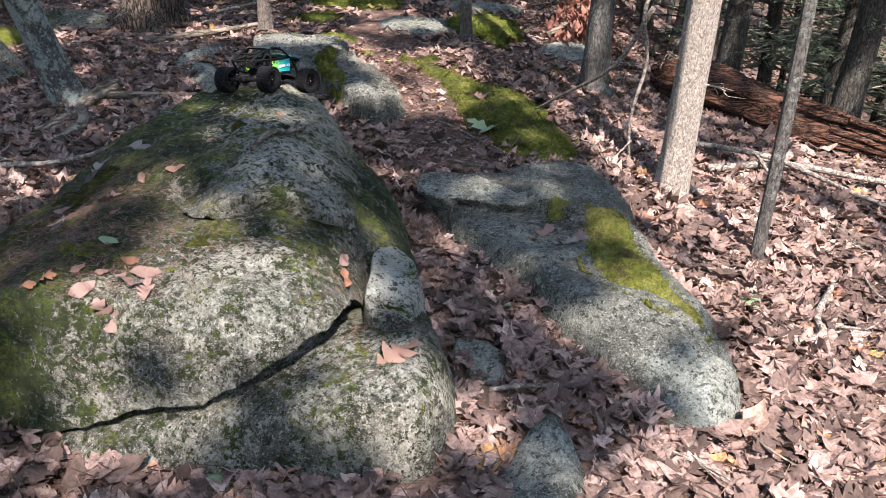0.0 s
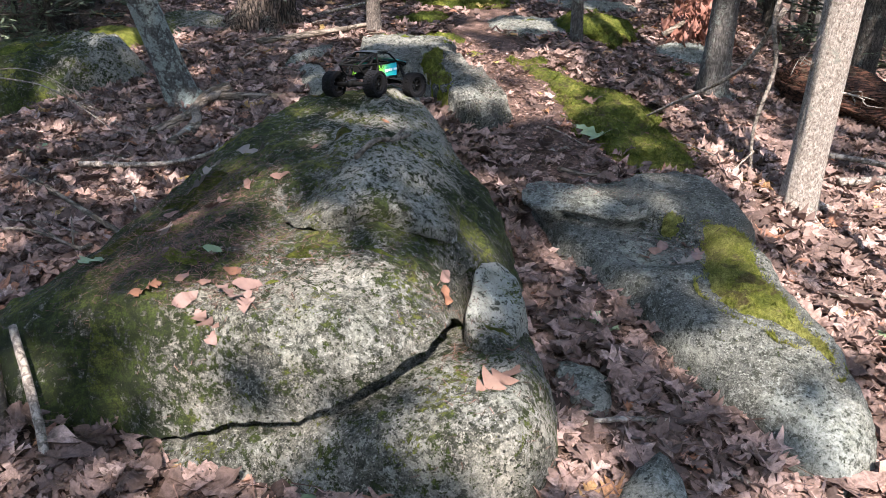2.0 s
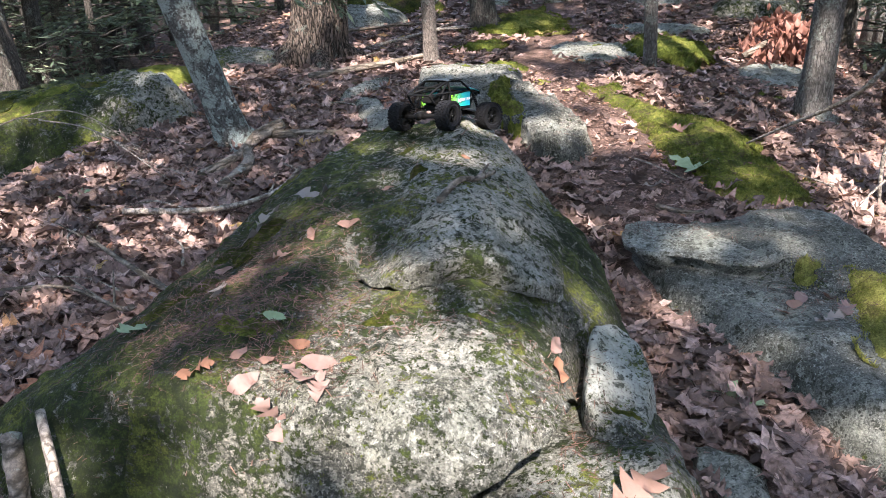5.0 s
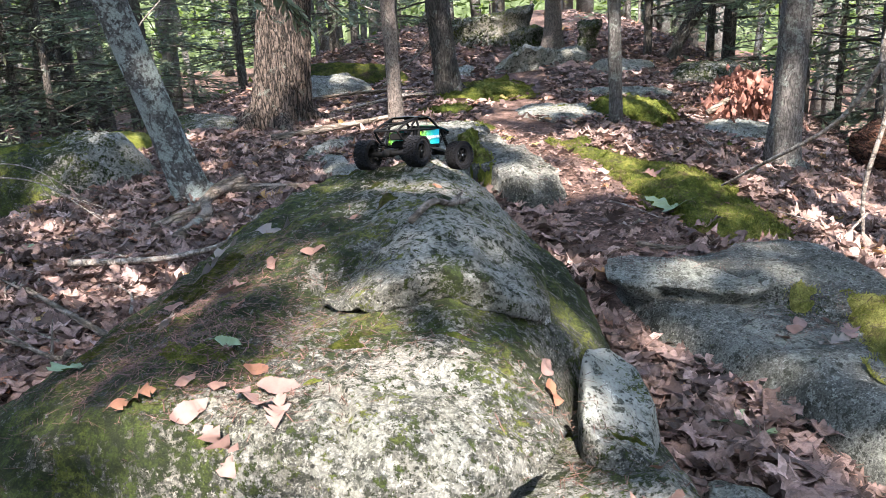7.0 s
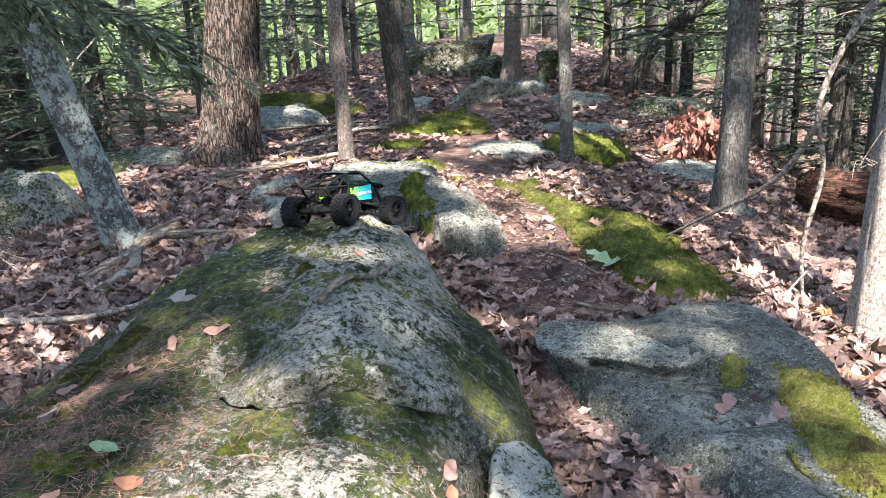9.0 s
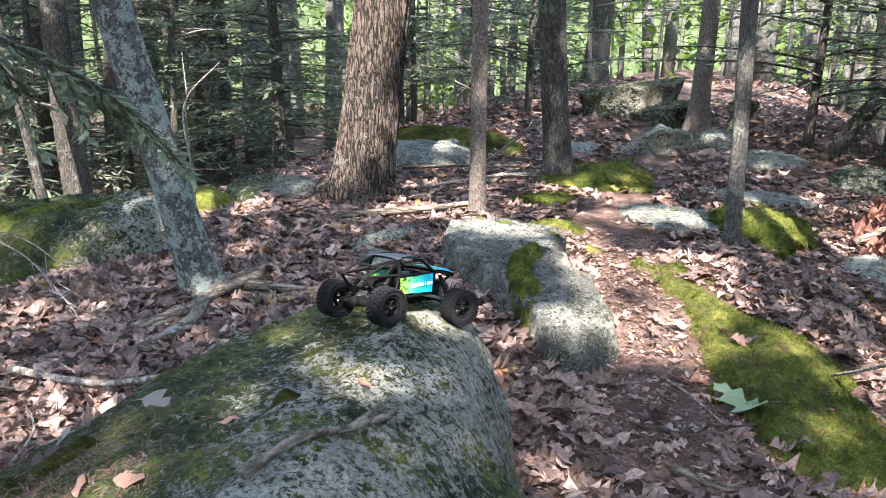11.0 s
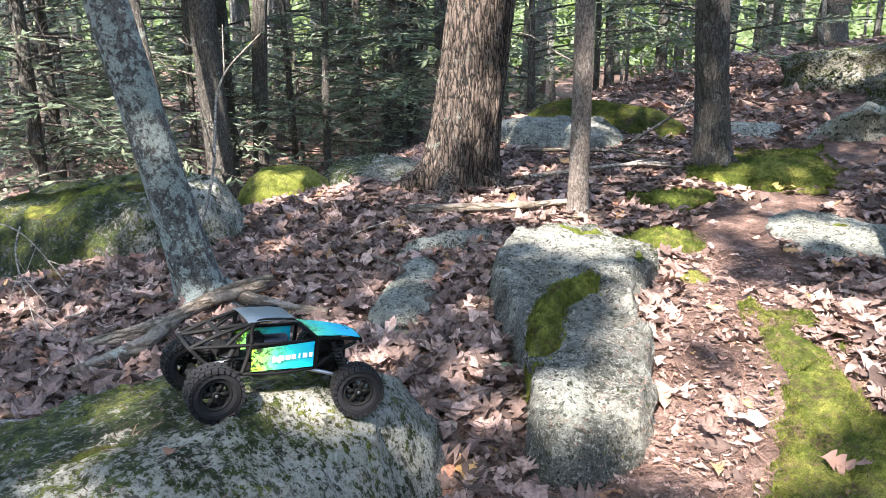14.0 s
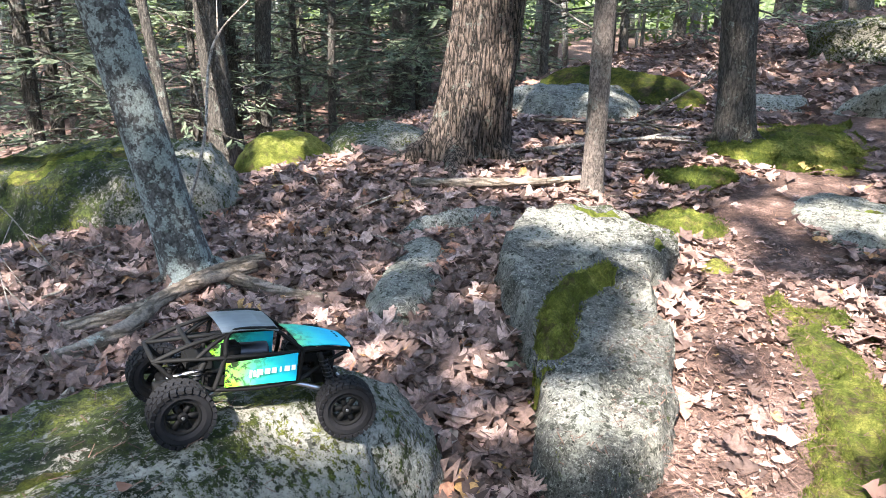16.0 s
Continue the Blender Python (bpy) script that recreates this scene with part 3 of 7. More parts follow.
# blocks wedged in the cleft beside the boulder
small_rock(((-0.18, 1.60), (-0.13, 1.55), (-0.05, 1.57), (-0.025, 1.72), (-0.045, 1.86), (-0.11, 1.92), (-0.175, 1.86), (-0.19, 1.72)), 0.190, "stone", "small white-lichened rock wedged beside the boulder", moss=blots((-0.13, 1.6, 0.07, 0.8), (-0.05, 1.8, 0.06, 0.9)), pale=blots((-0.14, 1.78, 0.14, 2.2)), width=0.014, blend=0.006, seed=9, tilt=(-0.45, 0.12), rough=0.7)
small_rock(((0.02, 1.74), (0.09, 1.77), (0.18, 1.70), (0.15, 1.57), (0.05, 1.58)), 0.035, "slab", "flat grey stone sunk among dead leaves", seed=12, width=0.03)
small_rock(((0.13, 1.18), (0.17, 1.34), (0.24, 1.44), (0.29, 1.46), (0.32, 1.38), (0.33, 1.25), (0.30, 1.10), (0.18, 1.08)), 0.055, "slab", "grey pointed stone half buried in leaves", tilt=(0.1, 0.1), seed=14, width=0.035, pale=blots((0.25, 1.3, 0.1, 0.6)))

SLAB = ((-0.05, 2.58), (-0.01, 2.44), (0.07, 2.26), (0.19, 2.06), (0.29, 1.88), (0.345, 1.76), (0.41, 1.66), (0.50, 1.60), (0.56, 1.50), (0.66, 1.44), (0.76, 1.52), (0.80, 1.64), (0.79, 1.78), (0.76, 1.92), (0.72, 2.08), (0.68, 2.28), (0.70, 2.46), (0.66, 2.70), (0.56, 2.86), (0.40, 2.86), (0.22, 2.76), (0.06, 2.70))


def slab_top(x, y):
    z = 0.290 - 0.006 * smooth(2.25, 2.45, y) + 0.036 * smooth(-0.01, 0.05, (x - 0.34) * 0.7 + (y - 2.395) * 0.75) - 0.02 * np.maximum(x - 0.4, 0)
    z = z - 0.32 * np.maximum(1.80 - y, 0) - 0.5 * np.maximum(0.10 + 0.55 * (2.3 - y) - x, 0)
    return z - 0.014 * np.exp(-(((x - 0.40) ** 2 + (y - 2.30) ** 2) / 0.02))


def build_slab():
    moss = blots((0.42, 2.32, 0.09, 0.55), (0.55, 2.15, 0.10, 0.8), (0.36, 2.4, 0.08, 0.5))
    pale = blots((0.68, 1.5, 0.15, 1.0), (0.3, 2.2, 0.2, 0.15), (0.25, 2.23, 0.03, 0.8))
    me = rock_mesh("rock_slab", SLAB, slab_top, M["slab"], 0.05, None, 300, 80, 0.7, 0.08, 0.02, moss, pale, 21.0, (0.42, 2.15))
    return tagged(new("rock_slab", me), "long smooth grey granite slab beside the footpath", "rock")


build_slab()
small_rock(((-0.075, 2.55), (-0.078, 2.47), (-0.038, 2.405), (0.01, 2.385), (0.055, 2.402), (0.12, 2.372), (0.20, 2.345), (0.28, 2.350), (0.335, 2.382), (0.345, 2.415), (0.27, 2.47), (0.19, 2.54), (0.13, 2.61), (0.02, 2.67), (-0.05, 2.63)), 0.330, "slab", "raised lip of grey granite with an undercut edge", name="rock_ledge", tilt=(-0.01, -0.03), base=0.0, width=0.011, blend=0.007, rim=lambda x, y: slab_top(x, y) + 0.010 - 0.03 * smooth(2.42, 2.50, y + 0.3 * x) - 0.08 * smooth(2.60, 2.7, y), seed=25, spokes=200, rings=44, rough=0.6, tuck=1.5)

STONE = ((-0.27, 3.27), (-0.38, 3.33), (-0.47, 3.48), (-0.60, 3.66), (-0.82, 3.90), (-1.00, 4.15), (-1.06, 4.42), (-0.95, 4.70), (-0.70, 4.68), (-0.52, 4.46), (-0.47, 4.14), (-0.32, 3.90), (-0.19, 3.62), (-0.165, 3.40))


def stone_top(x, y):
    along = (y - 3.3) * 0.86 - (x + 0.27) * 0.5
    return np.interp(along, (-0.1, 0.05, 0.3, 0.8, 1.3, 1.7), (0.36, 0.40, 0.435, 0.475, 0.465, 0.42)) - 0.10 * np.abs((x + 0.27) * 0.86 + (y - 3.3) * 0.5 - 0.02)


def build_stone():
    moss = blots((-0.93, 4.6, 0.15, 0.8), (-0.62, 4.5, 0.12, 0.7), (-0.17, 3.6, 0.08, 0.4))
    pale = blots((-0.85, 4.35, 0.25, 0.8), (-0.3, 3.5, 0.12, 0.4))
    me = rock_mesh("stone", STONE, stone_top, M["stone"], 0.022, None, 260, 70, 1.6, 0.08, 0.007, moss, pale, 31.0, (-0.62, 3.98))
    return tagged(new("stone", me), "long rounded granite stone with a moss cushion on it", "rock")


build_stone()
small_rock(((-1.10, 3.62), (-1.26, 3.86), (-1.36, 4.08), (-1.28, 4.18), (-1.14, 4.08), (-1.02, 3.88), (-0.94, 3.72), (-0.98, 3.60)), 0.048, "stone", "flat blue-grey lichened stone in the leaf litter", seed=33, pale=blots((-1.1, 3.85, 0.3, 0.5)))
small_rock(((-1.42, 4.12), (-1.44, 4.30), (-1.36, 4.52), (-1.25, 4.58), (-1.22, 4.42), (-1.30, 4.22)), 0.05, "stone", "low lichened stone almost buried in leaves", seed=35)
small_rock(((-0.44, 5.42), (-0.30, 5.58), (-0.02, 5.50), (0.20, 5.30), (0.06, 5.02), (-0.14, 4.96), (-0.32, 5.12)), 0.035, "slab", "flat grey rock showing through the path", seed=37, pale=blots((-0.2, 5.3, 0.3, 0.6)))
small_rock(((-0.1, 5.95), (0.05, 6.1), (0.5, 6.0), (0.6, 5.8), (0.2, 5.72)), 0.05, "slab", "flat grey rock in the path further up", seed=38, pale=blots((0.2, 5.9, 0.3, 0.6)))
small_rock(((-2.35, 6.10), (-2.40, 6.45), (-2.1, 6.75), (-1.7, 6.75), (-1.52, 6.45), (-1.6, 6.15), (-1.95, 6.02)), 0.13, "stone", "pale sunlit rock with a mossy back", seed=39, pale=blots((-1.95, 6.3, 0.5, 0.4)), moss=blots((-1.8, 6.75, 0.25, 1.0)), width=0.13)
small_rock(((-1.35, 6.75), (-1.5, 7.15), (-2.3, 7.3), (-2.6, 6.9), (-2.1, 6.7)), 0.17, "moss_dark", "low rock cushioned in green moss", seed=40, width=0.2)
small_rock(((-2.75, 4.98), (-2.85, 5.3), (-2.5, 5.55), (-2.12, 5.32), (-2.1, 5.0), (-2.4, 4.88)), 0.11, "boulder", "grey mossy rock against the foot of the oak", seed=41, width=0.14, moss=blots((-2.6, 5.1, 0.25, 0.9)))
small_rock(((-3.9, 3.35), (-3.3, 3.24), (-2.83, 3.34), (-2.56, 3.42), (-2.38, 3.52), (-2.20, 3.56), (-2.09, 3.70), (-2.07, 3.90), (-2.20, 4.10), (-2.42, 4.28), (-2.68, 4.40), (-3.2, 4.55), (-3.9, 4.55), (-4.25, 4.0)), 0.462, "boulder", "broad boulder with dark moss and a lichen-spotted end", seed=42, width=0.13, spokes=280, rings=70, name="boulder", tilt=(0.175, 0.03), base=0.0, rough=1.8, moss=blots((-2.75, 3.6, 0.35, 1.4), (-3.2, 3.8, 0.5, 1.6), (-3.7, 3.9, 0.5, 1.6), (-2.8, 4.1, 0.2, 0.6)), pale=blots((-2.3, 3.95, 0.3, 1.4), (-2.5, 4.2, 0.25, 0.9)))
small_rock(((-2.72, 4.50), (-2.58, 4.66), (-2.50, 4.88), (-2.58, 5.06), (-2.85, 5.12), (-3.06, 4.92), (-3.02, 4.62)), 0.16, "moss_bright", "small rock covered in bright moss", seed=44, width=0.12)
# the outcrop at the top of the rise
WEDGE = ((-0.70, 7.12), (-0.62, 7.38), (-0.42, 7.58), (-0.16, 7.60), (-0.06, 7.40), (-0.18, 7.20), (-0.42, 7.06))


def wedge_top(x, y):
    return 0.665 - 0.62 * np.maximum(-0.40 - x, 0) - 0.22 * np.maximum(x + 0.36, 0) - 0.10 * np.abs(y - 7.32)


wedge_mesh = rock_mesh("rock", WEDGE, wedge_top, M["stone"], 0.045, None, 180, 44, 2.2, 0.08, 0.012, None, blots((-0.5, 7.3, 0.4, 1.0)), 45.0, None, 0.9)
tagged(new("rock", wedge_mesh), "wedge-shaped pale boulder on the rise, undercut at its foot", "rock")
small_rock(((-0.20, 7.36), (-0.18, 7.72), (0.06, 7.84), (0.20, 7.66), (0.16, 7.42), (0.0, 7.32)), 0.11, "stone", "grey boulder leaning on its neighbour", seed=46, width=0.07, rough=2.2)
small_rock(((-1.30, 8.72), (-1.34, 9.10), (-1.0, 9.45), (-0.5, 9.40), (-0.30, 9.0), (-0.42, 8.70), (-0.85, 8.62)), 0.29, "boulder", "high mossy boulder of the far outcrop", seed=47, width=0.035, tuck=0.6, moss=blots((-1.0, 9.3, 0.6, 0.9)), pale=blots((-0.8, 8.7, 0.5, 0.9)), rough=2.4, name="boulder", tilt=(0.14, 0.0))
small_rock(((-0.62, 8.25), (-0.58, 8.60), (-0.30, 8.68), (-0.10, 8.45), (-0.25, 8.2)), 0.20, "boulder", "dark boulder under the outcrop", seed=48, width=0.05, tuck=0.7, rough=2.2, moss=blots((-0.3, 8.5, 0.5, 0.5)))
small_rock(((-0.02, 8.02), (0.0, 8.40), (0.26, 8.48), (0.42, 8.22), (0.26, 8.0)), 0.26, "boulder", "dark rounded boulder beside a tree foot", seed=49, width=0.07, tuck=0.9, rough=2.0, moss=blots((0.3, 8.3, 0.5, 0.7)))
small_rock(((0.1, 6.9), (0.15, 7.2), (0.55, 7.25), (0.7, 6.95), (0.35, 6.75)), 0.09, "stone", "low grey rock at the edge of the path", seed=50, width=0.1, pale=blots((0.4, 6.9, 0.3, 0.6)))
small_rock(((0.70, 6.4), (0.75, 6.75), (1.1, 6.85), (1.4, 6.6), (1.2, 6.3)), 0.15, "boulder", "dark rock on the slope among leaves", seed=51, width=0.1, moss=blots((0.9, 6.7, 0.4, 0.6)))
small_rock(((-1.15, 6.95), (-1.2, 7.2), (-0.9, 7.3), (-0.8, 7.05)), 0.06, "stone", "small pale rock near a tree", seed=52, width=0.06, pale=blots((-1, 7, 0.4, 0.9)))
small_rock(((0.62, 4.7), (0.6, 5.0), (0.95, 5.1), (1.1, 4.8), (0.9, 4.6)), 0.05, "slab", "grey rock patch under the leaves", seed=53, width=0.08)


# ---- moss cushions ----
def touch(x, y):
    """The height and slope of whatever lies at a place."""
    z, normal = float(ground_z(np.array([x]), np.array([y]))[0]) + 0.012, Vector((0, 0, 1))
    for tree, x0, x1, y0, y1 in SURFACES:
        if x0 < x < x1 and y0 < y < y1:
            spot, n, _, _ = tree.ray_cast(Vector((x, y, 3.0)), Vector((0, 0, -1)))
            if spot is not None and spot.z > z:
                z, normal = spot.z, n if n.z > 0 else -n
    return z, normal


def moss_patch(outline, height, label, mat="moss", seed=0.0, lumps=0.018, base=None, width=0.07, fuzz=True):
    spokes, rings = (90, 28) if height > 0.012 else (64, 16)
    curve = closed_curve(outline, spokes)
    c = curve.mean(axis=0)
    s = np.linspace(0, 1, rings)
    r = 1 - (1 - s) ** 1.5
    r[0] = 0.005
    x = c[0] + (curve[:, 0] - c[0])[None] * r[:, None]
    y = c[1] + (curve[:, 1] - c[1])[None] * r[:, None]
    ragged = 1 + 0.22 * fractal(x * 9 + seed, y * 9, 0.0, 4) * (r[:, None] ** 2)
    x, y = c[0] + (x - c[0]) * ragged, c[1] + (y - c[1]) * ragged
    d = edge_distance(x, y, curve)
    if base == "rest":
        under = rest_z(x, y) - 0.002
    else:
        under = base(x, y) if base else ground_z(x, y)
    z = under - 0.012 + (height + 0.012) * (1 - np.exp(-d / width)) + lumps * (np.abs(fractal(x * 16 + seed, y * 16, 1.0, 3)) + 0.5 * vnoise(x * 60, y * 60, seed)) * np.minimum(1, d / 0.03)
    v = np.stack([x, y, z], -1).reshape(-1, 3)
    me = solid("moss_patch", v, quads(rings, spokes), M[mat])
    remember(v, quads(rings, spokes))
    ROCKS.append((curve, None))
    ob = tagged(new("moss_patch", me), label, "moss")
    if not fuzz:
        return ob
    g = np.random.default_rng(int(seed) + 50)
    area = abs(float(np.sum(curve[:, 0] * np.roll(curve[:, 1], -1) - curve[:, 1] * np.roll(curve[:, 0], -1)))) / 2
    n = int(min(26000, 36000 * area + 300))
    i, j = (rings * np.sqrt(g.uniform(0.0, 0.99, n)) ** 0.62).astype(int).clip(0, rings - 2), g.integers(0, spokes, n)
    u, w = g.uniform(0, 1, (n, 1)), g.uniform(0, 1, (n, 1))
    q = v.reshape(rings, spokes, 3)
    p = (q[i, j] * (1 - u) + q[i + 1, j] * u) * (1 - w) + (q[i, (j + 1) % spokes] * (1 - u) + q[i + 1, (j + 1) % spokes] * u) * w
    up = np.array([0, 0, 1.0]) + g.normal(0, 0.6, (n, 3))
    side = g.normal(0, 1, (n, 3)) * (1, 1, 0.2)
    side /= np.linalg.norm(side, axis=1)[:, None]
    small = 0.45 if height < 0.012 else 1.0
    tall, wide = small * g.uniform(0.004, 0.010, (n, 1)), small * g.uniform(0.0015, 0.0035, (n, 1))
    tuft = np.stack([p - side * wide, p + side * wide, p + up * tall], 1).reshape(-1, 3)
    tagged(part("moss_fuzz", solid("moss_fuzz", tuft, np.arange(3 * n).reshape(n, 3), M[mat]), ob), kind="stuff")
    return ob


moss_patch(((-0.16, 4.32), (0.05, 4.24), (0.22, 3.96), (0.43, 3.80), (0.56, 3.45), (0.59, 3.15), (0.57, 2.94), (0.45, 2.92), (0.28, 2.98), (0.19, 3.18), (0.10, 3.42), (0.03, 3.72), (-0.01, 3.97), (-0.12, 4.15)), 0.022, "bright green moss cushion along the footpath", seed=1)
moss_patch(((-0.02, 5.30), (0.10, 5.52), (0.36, 5.56), (0.56, 5.38), (0.52, 4.98), (0.40, 4.76), (0.28, 4.84), (0.12, 5.02)), 0.075, "green moss mound beside a flat rock", seed=2)
moss_patch(((-1.02, 5.90), (-1.0, 6.25), (-0.88, 6.62), (-0.60, 6.80), (-0.35, 6.40), (-0.30, 6.0), (-0.50, 5.85), (-0.74, 5.80)), 0.05, "wide moss carpet at the foot of a tree", seed=3, width=0.22)
moss_patch(((-1.08, 5.36), (-0.95, 5.62), (-0.76, 5.70), (-0.66, 5.46), (-0.80, 5.28), (-0.96, 5.24)), 0.04, "small moss patch on the path edge", seed=4)
moss_patch(((-0.85, 4.85), (-0.75, 5.05), (-0.55, 5.0), (-0.52, 4.82), (-0.7, 4.74)), 0.025, "thin moss patch behind the long stone", seed=5)
moss_patch(((-0.46, 3.52), (-0.55, 3.60), (-0.61, 3.74), (-0.63, 3.88), (-0.60, 4.04), (-0.53, 4.05), (-0.52, 3.90), (-0.50, 3.76), (-0.44, 3.64)), 0.05, "yellow-green moss cushion on the long stone", "moss_bright", seed=6, base="rest", lumps=0.022)
moss_patch(((0.475, 2.35), (0.56, 2.36), (0.62, 2.25), (0.64, 2.05), (0.67, 1.88), (0.715, 1.76), (0.70, 1.70), (0.64, 1.76), (0.57, 1.81), (0.49, 1.85), (0.44, 1.98), (0.45, 2.15)), 0.028, "yellow-green moss cushion on the grey slab", "moss_bright", seed=7, base="rest", lumps=0.014)
moss_patch(((0.36, 2.41), (0.41, 2.44), (0.45, 2.39), (0.42, 2.32), (0.37, 2.33)), 0.022, "little moss tuft in a crack of the slab", "moss_bright", seed=8, base="rest")
moss_patch(((-0.98, 4.62), (-0.9, 4.78), (-0.7, 4.74), (-0.62, 4.62), (-0.8, 4.58)), 0.06, "moss behind the long stone", "moss_dark", seed=9)
moss_patch(((0.62, 4.35), (0.66, 4.45), (0.8, 4.42), (0.78, 4.3)), 0.03, "small moss tuft in dead leaves", seed=10)
def blob(cx, cy, rx, ry, turn, seed):
    """An uneven outline round a middle."""
    g = np.random.default_rng(seed)
    a = np.linspace(0, 2 * math.pi, 11, endpoint=False)
    r = g.uniform(0.65, 1.25, 11)
    x, y = rx * r * np.cos(a), ry * r * np.sin(a)
    return np.stack([cx + x * math.cos(turn) - y * math.sin(turn), cy + x * math.sin(turn) + y * math.cos(turn)], -1)


for k, (cx, cy, rx, ry, turn, mat, words) in enumerate((
    (-0.80, 1.62, 0.10, 0.05, 0.2, "moss", "yellow-green moss film on the boulder shelf"), (-0.36, 1.70, 0.09, 0.03, 0.1, "moss", "moss filling the joint below the raised block"), (-0.57, 1.68, 0.07, 0.035, 0.4, "moss_dark", "dark moss on the boulder shelf"),
    (-1.02, 2.12, 0.16, 0.09, 1.3, "moss_dark", "dark moss mat on the boulder flank"), (-1.12, 2.62, 0.20, 0.05, 1.5, "moss", "moss strip along the boulder edge"), (-1.12, 1.85, 0.12, 0.10, 0.8, "moss_dark", "dark moss mat low on the boulder"), (-0.82, 2.98, 0.14, 0.05, -0.5, "moss_dark", "thin moss near the boulder's end"),
    (-0.62, 2.30, 0.06, 0.04, 0.5, "moss_dark", "small dark moss tuft on the boulder"), (-0.72, 2.58, 0.07, 0.04, 1.0, "moss_dark", "small dark moss tuft on the boulder crest"), (-0.33, 2.28, 0.05, 0.035, 1.2, "moss", "small green moss tuft on the boulder crest"),
    (-2.80, 3.66, 0.24, 0.16, 0.5, "moss", "thick moss blanket on the broad boulder"), (-3.25, 3.78, 0.34, 0.26, 0.2, "moss_dark", "bright moss blanket on the broad boulder"), (-2.62, 3.88, 0.10, 0.10, 0.5, "moss_dark", "moss cushion on the broad boulder"),
    (-0.10, 1.63, 0.05, 0.03, 0.4, "moss_dark", "moss at the foot of the wedged rock"), (-0.60, 1.53, 0.06, 0.03, 0.8, "moss", "sunlit moss film on the boulder front"), (-0.86, 1.50, 0.07, 0.03, 0.1, "moss", "sunlit moss film near the boulder's edge"), (-0.15, 5.3, 0.06, 0.04, 0.1, "moss", "moss tuft on the flat rock"), (-0.45, 4.55, 0.08, 0.05, 0.4, "moss", "moss tuft beside the long stone"), (-0.88, 4.58, 0.10, 0.05, 0.3, "moss", "moss at the back of the long stone"), (-0.56, 4.36, 0.10, 0.035, 1.9, "moss", "yellow moss along the long stone's edge"),
)):
    moss_patch(blob(cx, cy, rx, ry, turn, 300 + k), 0.007, words, mat, seed=20 + k, base="rest", lumps=0.010, width=0.02)
moss_patch(((1.3, 4.6), (1.4, 4.9), (1.7, 4.9), (1.75, 4.6), (1.5, 4.5)), 0.08, "moss hummock on the slope", seed=11)
for k, (cx, cy, rx, ry, words) in enumerate(((-0.455, 2.915, 0.035, 0.024, "round white lichen crust on the boulder's end"), (-0.40, 2.935, 0.018, 0.02, "small white lichen crust on the boulder's end"), (-0.375, 2.83, 0.022, 0.03, "white lichen crust on the boulder's steep side"), (-0.50, 3.02, 0.03, 0.02, "pale lichen crust beyond the boulder's crest"), (-0.24, 1.90, 0.02, 0.03, "white lichen crust at the brow of the block"), (-0.12, 1.74, 0.03, 0.05, "white lichen crust on the wedged rock"))):
    moss_patch(blob(cx, cy, rx, ry, 0.3, 400 + k), 0.001, words, "lichen", seed=60 + k, base="rest", lumps=0.003, width=0.006, fuzz=False)


# ---- trees ----
def trunk_mesh(name, base, lean, r0, height, mat, flare=0.5, bend=0.04, seed=0.0, sides=40, rings=110, furrow=0.03, roots=5):
    t = np.linspace(0, 1, rings) ** 1.5
    zz = t * height
    b = np.array([base[0], base[1], float(ground_z(base[0], base[1])) - 0.08])
    cx = b[0] + lean[0] * zz + bend * np.sin(zz * 0.9 + seed) - bend * math.sin(seed)
    cy = b[1] + lean[1] * zz + bend * np.cos(zz * 0.8 + seed * 2) - bend * math.cos(seed * 2)
    a = np.linspace(0, 2 * math.pi, sides, endpoint=False)
    up = zz[:, None]
    r = r0 * (1 - 0.45 * t)[:, None] * (1 + flare * np.exp(-up / (r0 * 1.5 + 0.03)) * (1 + 0.45 * np.sin(a * roots + seed)[None]))
    r = r * (1 + furrow * fractal(np.cos(a)[None] * 7 + seed, np.sin(a)[None] * 7, up * 1.8 / max(r0 * 6, 0.3), 3) + 0.05 * fractal(np.cos(a)[None] * 1.2 + seed, np.sin(a)[None] * 1.2, up * 1.2, 2))
    v = np.stack([cx[:, None] + r * np.cos(a)[None], cy[:, None] + r * np.sin(a)[None], b[2] + up + 0 * r], -1).reshape(-1, 3)
    return solid(name, v, quads(rings, sides), mat), (cx, cy, b[2] + zz)


def limb_pieces(start, heading, length, r, seed, droop=0.0, twigs=5):
    """A bare limb with side twigs, as verts and faces."""
    g = np.random.default_rng(seed)
    d = np.asarray(heading, float)
    d /= np.linalg.norm(d)
    pts = [np.asarray(start, float)]
    for k in range(5):
        d = d + g.normal(0, 0.13, 3) + (0, 0, -droop)
        d /= np.linalg.norm(d)
        pts.append(pts[-1] + d * length / 5)
    out = [tube(pts, (r, r * 0.25), 11, 4, 0.1, seed)]
    c = open_curve(pts, 30)
    for k in range(twigs):
        i = int(g.integers(8, 28))
        e = c[min(i + 1, 29)] - c[i - 1]
        e = e / np.linalg.norm(e) + g.normal(0, 0.6, 3)
        e /= np.linalg.norm(e)
        l = length * g.uniform(0.12, 0.35)
        out.append(tube([c[i], c[i] + e * l * 0.5 + g.normal(0, 0.02, 3), c[i] + e * l + g.normal(0, 0.04, 3)], (r * 0.4, r * 0.12), 5, 3, 0.0, 0.0))
    return out


